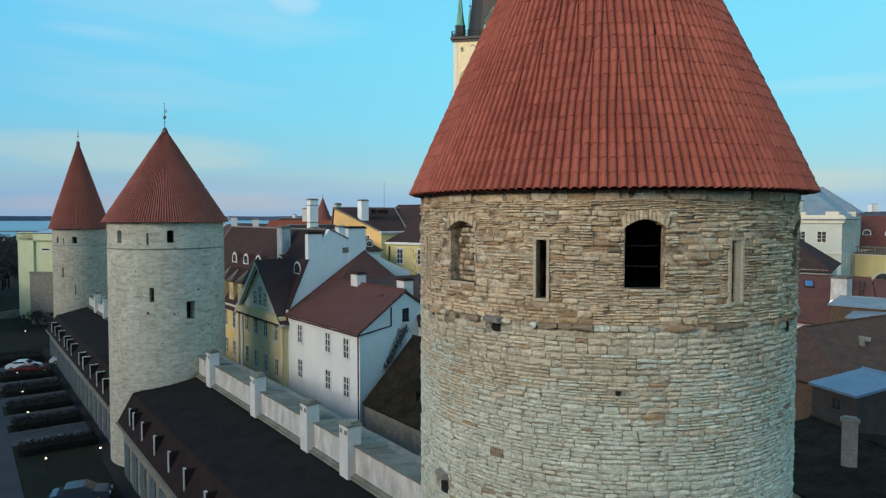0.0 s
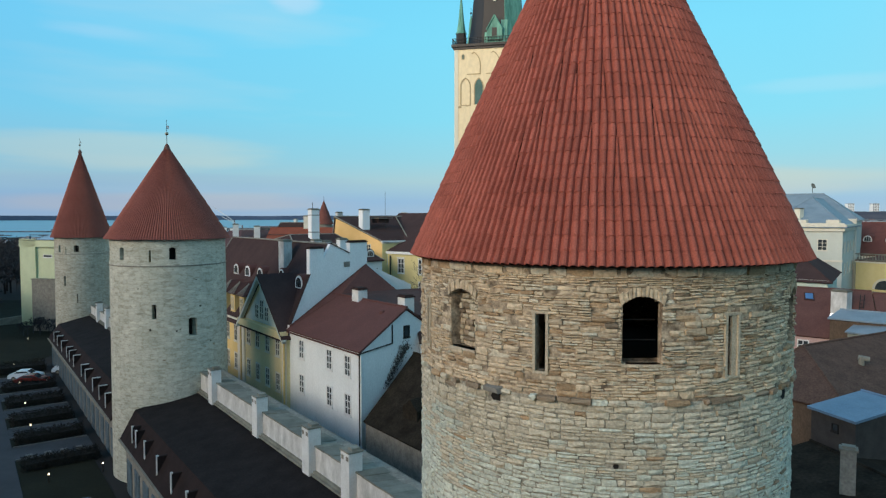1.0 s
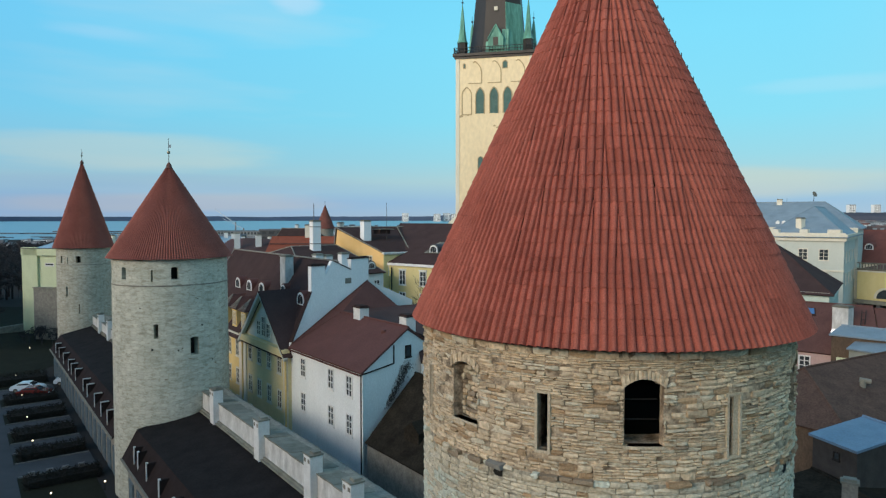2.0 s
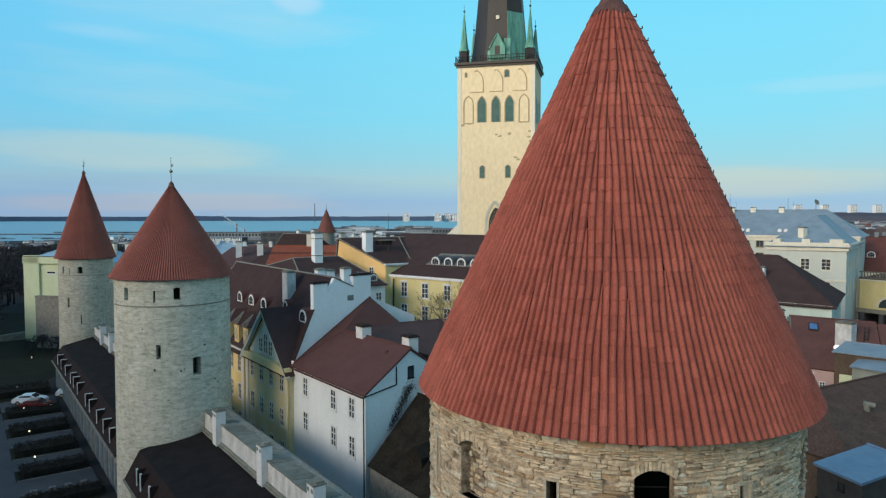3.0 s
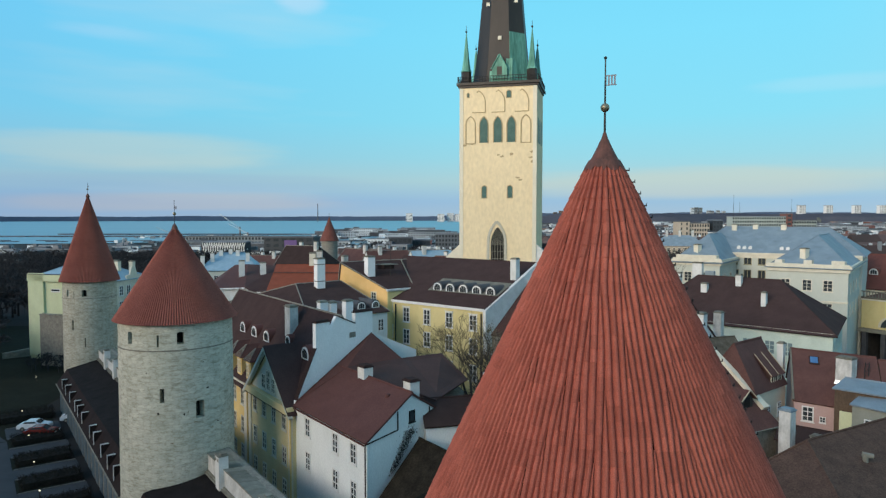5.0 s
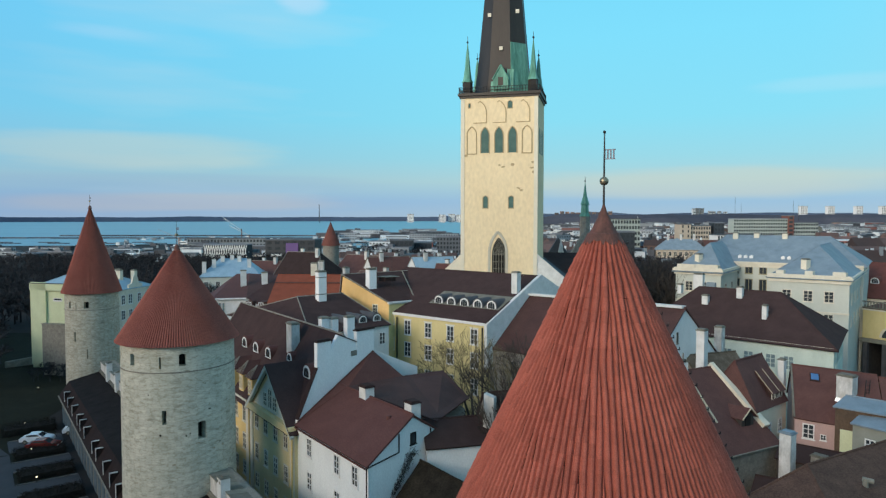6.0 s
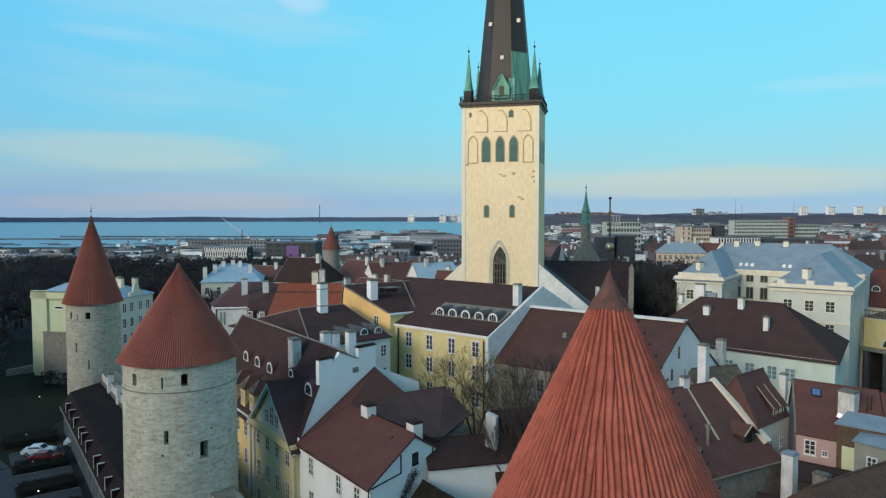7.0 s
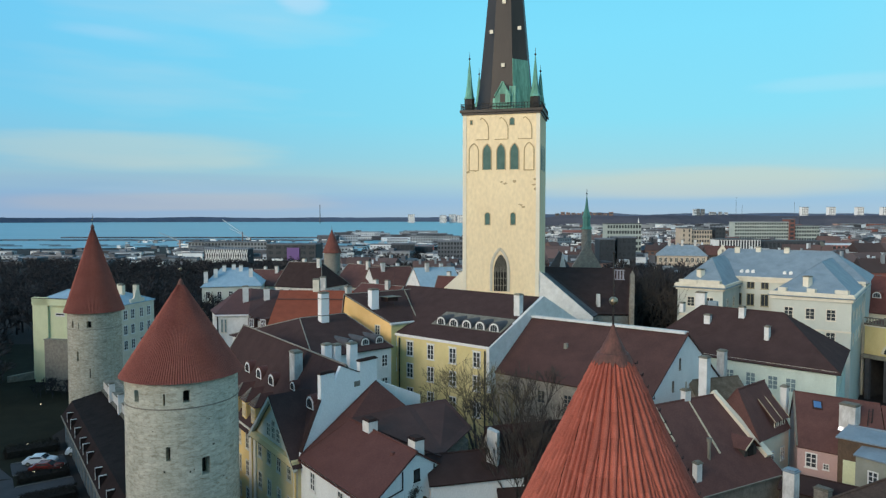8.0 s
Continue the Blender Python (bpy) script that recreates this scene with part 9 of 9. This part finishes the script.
def bare_tree(label, base, height, spread, depth, r0, seed, twig=TWIG, lean=(0, 0)):
    rng = random.Random(seed)
    out = []
    grow(rng, base, height, spread, depth, out, r0, lean)
    t = thing("bare_tree", base, label, "tree", "bare trees in the courts")
    vs, fs = limbs_mesh([l for l in out if l[4] >= depth - 1], 7)
    raw("trunk", vs, fs, BARK, t)
    vs, fs = limbs_mesh([l for l in out if l[4] < depth - 1], 4)
    raw("crown", vs, fs, twig, t, kind="stuff")
    return t


bare_tree("bare spreading tree with fine yellowish twigs", (3.0, 80.0, 2.0), 17.0, 1.05, 7, 0.32, 4)
bare_tree("bare slim tree with upright branches", (9.0, 74.5, 3.0), 18.0, 0.7, 7, 0.22, 57, BARK)
bare_tree("bare slim tree with upright branches", (6.4, 60.3, 3.0), 15.0, 0.5, 7, 0.2, 9, BARK)
bare_tree("bare slim tree with upright branches", (8.6, 66.0, 3.0), 15.0, 0.55, 7, 0.2, 17, BARK)
bare_tree("bare tree against the rubble wall", (7.0, 84.0, 4.0), 13.0, 0.95, 6, 0.22, 23)
bare_tree("bare slim tree with upright branches", (6.6, 71.5, 3.0), 16.0, 0.75, 7, 0.2, 31, BARK)
bare_tree("bare slim tree with upright branches", (10.2, 62.0, 3.0), 15.0, 0.5, 7, 0.2, 37, BARK)
for i, (x, y, h) in enumerate(((47, 150, 22), (51, 158, 23), (45, 163, 21), (53, 172, 22), (48, 180, 20), (57, 185, 22), (43, 190, 22), (60, 200, 20), (42, 152, 22), (55, 163, 23), (49, 168, 24), (46, 175, 22), (58, 176, 23), (52, 188, 23), (44, 158, 22), (54, 150, 20), (50, 146, 21), (57, 168, 22), (46, 184, 22), (61, 186, 22), (55, 194, 23), (41, 170, 22))):
    bare_tree("tall dark bare tree beside the church", (x, y, 2.0), h, 0.9, 5, 0.35, 40 + i, BARK)

wood_v, wood_f = [], []
protos = []
for k in range(7):
    rng = random.Random(70 + k)
    out = []
    grow(rng, (0, 0, 0), 10.5, 1.0, 5, out, 0.22)
    vs, fs = [], []
    for p, q, r1, r2, kk in out:
        d = (q - p).normalized()
        s = d.cross(Vector((rng.uniform(-1, 1), rng.uniform(-1, 1), 0.2))).normalized()
        wdt = max(r1 * 1.2, 0.07)
        b = len(vs)
        vs += [tuple(p - s * wdt), tuple(p + s * wdt), tuple(q + s * wdt * 0.7), tuple(q - s * wdt * 0.7)]
        fs.append((b, b + 1, b + 2, b + 3))
    protos.append((np.array(vs), fs))
wrng = random.Random(31)


def plant(x, y, size):
    v, f = wrng.choice(protos)
    a = wrng.uniform(0, 6.28)
    c, s = math.cos(a), math.sin(a)
    k = size / 10.5
    b = len(wood_v)
    w = np.stack([x + (v[:, 0] * c - v[:, 1] * s) * k * 1.3, y + (v[:, 0] * s + v[:, 1] * c) * k * 1.3, v[:, 2] * k], 1)
    wood_v.extend(w.tolist())
    wood_f.extend([tuple(i + b for i in q) for q in f])


for i in range(640):                     # the park belt behind the towers
    y = wrng.uniform(190, 430)
    x = wrng.uniform(-0.68, -0.22) * y
    plant(x, y, wrng.uniform(9, 13))
for i in range(110):                      # park beside the far tower
    y = wrng.uniform(125, 200)
    x = wrng.uniform(-0.86, -0.70) * y
    plant(x, y, wrng.uniform(9, 14))
for i in range(26):                      # scrub at the foot of the yard wall
    plant(wrng.uniform(-86, -74), wrng.uniform(133, 139), wrng.uniform(2, 4))
for i in range(420):
    y = wrng.uniform(210, 900)
    x = wrng.uniform(0.20, 0.55) * y
    plant(x, y, wrng.uniform(7, 11))
for i in range(95):                      # dense dark trees of the churchyard
    y = wrng.uniform(168, 250)
    plant(wrng.uniform(0.262, 0.318) * y, y, wrng.uniform(19, 24) * (1.0 - (y - 168) / 400))
for i in range(80):
    y = wrng.uniform(176, 262)
    plant(wrng.uniform(0.315, 0.362) * y, y, wrng.uniform(18, 22) * (1.0 - (y - 168) / 500))
for i in range(480):                     # street and yard trees all over the town
    y = wrng.uniform(300, 1300)
    plant(wrng.uniform(0.13, 0.75) * y, y, wrng.uniform(9, 14))
for i in range(80):                      # tall trees behind the nave
    y = wrng.uniform(195, 330)
    plant(wrng.uniform(0.20, 0.37) * y, y, wrng.uniform(13, 19))
for i in range(170):                     # trees and scrub between the old town and the quays
    y = wrng.uniform(420, 690)
    plant(wrng.uniform(-0.24, 0.03) * y, y, wrng.uniform(5, 10))
for i in range(130):                     # bare trees behind the old roofs
    y = wrng.uniform(250, 460)
    plant(wrng.uniform(-0.17, 0.0) * y, y, wrng.uniform(9, 14))
for i in range(26):                      # dark trees below the blue roof
    plant(wrng.uniform(-72, -58), wrng.uniform(178, 205), wrng.uniform(7, 11))
for i in range(90):                      # gardens in front of the school
    y = wrng.uniform(262, 366)
    plant(wrng.uniform(0.24, 0.42) * y, y, wrng.uniform(8, 11))
tagged(raw("far_woods", wood_v, wood_f, WOOD_FAR), "belt of dark bare park trees", "trees", "", "stuff")

# ---- the park and parking below the wall ----
bm = bmesh.new()
bm.faces.new([bm.verts.new(p) for p in ((-140, 20, 0.05), (-20, 20, 0.05), on_wall(10, -7, 0.05), on_wall(-70, -7, 0.05), (-75, 190, 0.05), (-160, 190, 0.05))])
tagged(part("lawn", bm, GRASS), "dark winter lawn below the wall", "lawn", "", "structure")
def park(s, o, z):
    """s metres along the wall from its far pillar towards the near tower, o metres from the wall's face (outside: minus)."""
    return on_wall(s, o, z)


def flat(name, corners, z, mat, label):
    bm = bmesh.new()
    bm.faces.new([bm.verts.new(park(s, o, z)) for s, o in corners])
    return tagged(part(name, bm, mat), label, name, "", "structure")


flat("road", ((30, -13.4), (-52, -13.4), (-52, -18.5), (30, -18.5)), 0.09, ASPHALT, "narrow asphalt road along the park")
flat("road", ((-52, -13.4), (-54, -18.5), (-105, -34), (-105, -26)), 0.10, ASPHALT, "asphalt road bending past the far tower")
hrng = random.Random(8)
for s0, s1 in ((-22.6, -18.2), (-30.0, -26.2), (-38.8, -35.0), (-48.0, -44.0), (-58.5, -53.0)):
    flat("pavement", ((s0, -6.4), (s1, -6.4), (s1, -13.4), (s0, -13.4)), 0.12, ASPHALT, "parking bay of worn asphalt")
    for a in (s0, s1):
        bm = bmesh.new()
        block(bm, park(a, -9.9, 0.12), TU * 0.07, TV * 3.4, (0, 0, 0.1))
        tagged(part("kerb", bm, KERB), "low stone kerb of a bay", "kerb", "", "structure")
for sm, wide, o0, o1, tall in ((-15.4, 2.4, -13.0, -6.4, 1.2), (-24.4, 2.6, -13.0, -6.6, 1.3), (-32.5, 3.6, -13.0, -6.6, 1.3), (-41.4, 3.8, -13.0, -6.6, 1.3), (-50.5, 3.6, -13.0, -6.6, 1.3), (-63.0, 4.0, -14.0, -6.6, 1.8)):
    om = (o0 + o1) / 2
    h = thing("hedge", park(sm, om, 0), "bare dark hedge between parking bays", "hedge", "hedges between the bays")
    vs, fs = [], []
    for i in range(3000):
        u = hrng.uniform(-0.5, 0.5)
        p = park(sm + u * wide, hrng.uniform(o0, o1), hrng.uniform(0.05, 1.0) ** 1.5 * tall * (1 - 2.4 * u * u))
        d = Vector((hrng.uniform(-1, 1), hrng.uniform(-1, 1), hrng.uniform(-0.2, 1))).normalized()
        e = d.orthogonal().normalized() * 0.035
        b = len(vs)
        vs += [tuple(p - e), tuple(p + e), tuple(p + d * hrng.uniform(0.2, 0.5))]
        fs.append((b, b + 1, b + 2))
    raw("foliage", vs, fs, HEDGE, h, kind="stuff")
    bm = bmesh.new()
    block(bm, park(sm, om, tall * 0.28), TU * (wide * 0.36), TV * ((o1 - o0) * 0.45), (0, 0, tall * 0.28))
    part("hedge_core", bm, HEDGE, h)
for s, o in ((-18.0, -12.2), (-18.0, -10.6), (-18.0, -9.2), (-18.0, -7.8)):
    b_ = thing("stone_block", park(s, o, 0), "low rough stone block edging a bay", "stone block", "stone blocks by the bays")
    bm = bmesh.new()
    hexa(bm, [park(s + x, o + y, 0) for x, y in ((-0.3, -0.35), (0.3, -0.4), (0.34, 0.35), (-0.3, 0.38))], [park(s + x, o + y, 0.55) for x, y in ((-0.22, -0.28), (0.24, -0.3), (0.22, 0.28), (-0.24, 0.3))])
    part("body", bm, KERB, b_)
bm = bmesh.new()
hexa(bm, (V(-98.5, 145.5, 0), V(-93.5, 149.5, 0), V(-94, 150.2, 0), V(-99, 146.2, 0)), (V(-98.5, 145.5, 1.3), V(-93.5, 149.5, 1.9), V(-94, 150.2, 1.9), V(-99, 146.2, 1.3)))
tagged(part("bastion_wall", bm, STONE_GREY), "low grey rubble wall by the road", "wall", "", "structure")


def low_car(label, at, heading, paint):
    c = thing("car", at, label, "car", "parked cars")
    a = Vector((math.cos(radians(heading)), math.sin(radians(heading)), 0))
    b = Vector((-a.y, a.x, 0))
    o = Vector(at)
    def w(x, y, z):
        return o + a * x + b * y + V(0, 0, z)
    side = [(-2.15, 0.35), (-2.2, 0.75), (-2.0, 0.95), (-1.55, 1.0), (-1.0, 1.40), (0.35, 1.45), (1.05, 1.02), (1.9, 0.88), (2.15, 0.7), (2.18, 0.35)]
    bm = bmesh.new()
    hexa(bm, [w(x, -0.80 if z > 1.1 else -0.88, z) for x, z in side], [w(x, 0.80 if z > 1.1 else 0.88, z) for x, z in side])
    body = part("body", bm, paint, c)
    for y in (-0.87, 0.87):
        bm = bmesh.new()
        hexa(bm, [w(x, y * 0.985, z) for x, z in ((-1.35, 1.02), (0.85, 1.02), (0.30, 1.36), (-0.95, 1.34))], [w(x, y * 0.99, z) for x, z in ((-1.35, 1.02), (0.85, 1.02), (0.30, 1.36), (-0.95, 1.34))])
        part("side_window", bm, GLASS, body)
    for x0, z0, x1, z1 in ((1.02, 1.06, 0.42, 1.44), (-1.52, 1.04, -1.04, 1.39)):
        bm = bmesh.new()
        sg = 0.03 if x0 > 0 else -0.03
        hexa(bm, [w(x0 + sg, -0.7, z0), w(x0 + sg, 0.7, z0), w(x1 + sg, 0.66, z1), w(x1 + sg, -0.66, z1)], [w(x0, -0.7, z0 - 0.02), w(x0, 0.7, z0 - 0.02), w(x1, 0.66, z1 - 0.02), w(x1, -0.66, z1 - 0.02)])
        part("windscreen", bm, GLASS, body)
    for x in (-1.35, 1.35):
        for y in (-0.82, 0.82):
            bm = bmesh.new()
            tube(bm, w(x, y - 0.1, 0.32), w(x, y + 0.1, 0.32), 0.32, 0.32, 14)
            wl = part("wheel", bm, TYRE, c)
            bm = bmesh.new()
            tube(bm, w(x, y - 0.11, 0.32), w(x, y + 0.11, 0.32), 0.19, 0.19, 10)
            part("rim", bm, COPING, wl)
    for y in (-0.6, 0.6):
        bm = bmesh.new()
        block(bm, w(2.14, y, 0.66), a * 0.05, b * 0.17, (0, 0, 0.08))
        part("headlight", bm, TRIM, body)
    return c


low_car("white parked saloon car", (-61.2, 97.0, 0.1), 8, CAR_WHITE)
low_car("white parked car behind the hedge", (-57.5, 101.5, 0.1), 20, CAR_WHITE)
low_car("white parked car by the garages", (-53.8, 103.0, 0.1), 25, CAR_WHITE)
low_car("dark red parked car", (-58.6, 94.3, 0.1), 8, CAR_RED)
low_car("dark blue parked car", (-28.4, 51.6, 0.1), 20, CAR_DARK)
low_car("white car parked in the yard", (90.2, 143.0, 0.1), 250, CAR_WHITE)
for x, y in ((-45.9, 73.2), (-52.0, 82.0), (-59.1, 92.1), (-67.4, 103.7), (-32.0, 61.7), (-35.5, 59.0), (-79, 126)):
    b_ = thing("bollard_lamp", (x, y, 0), "low garden bollard lamp, lit", "lamp", "bollard lamps")
    bm = bmesh.new()
    tube(bm, (x, y, 0), (x, y, 0.75), 0.06, 0.05, 8)
    part("post", bm, IRON, b_)
    bm = bmesh.new()
    bmesh.ops.create_uvsphere(bm, u_segments=10, v_segments=8, radius=0.09, matrix=Matrix.Translation((x, y, 0.84)))
    part("globe", bm, LAMP, b_, "glowing globe")

# ---- stones and tiles of the near tower, one by one ----
for pts, kind in single:
    me = bpy.data.meshes.new("stone")
    me.from_pydata([tuple(Vector(p) - Vector((NC[0], NC[1], 0))) for p in polar(pts)], [], STONE_F)
    me.materials.append(KIND_MAT[kind])
    ob = new("stone", me)
    ob.parent = near
course_mesh = {}
for k, cols, s, s1, a, dz in tile_objs:
    if k not in course_mesh:
        me = bpy.data.meshes.new("tile")
        me.from_pydata(tile_points(cols, s, s1), [], TILE_F)
        me.materials.append(TILE)
        course_mesh[k] = me
    ob = new("tile", course_mesh[k])
    ob.parent = near_roof
    ob.matrix_local = Matrix.Translation((roof_x(s / SLOPE), 0, dz)) @ Matrix.Rotation(a, 4, "Z")
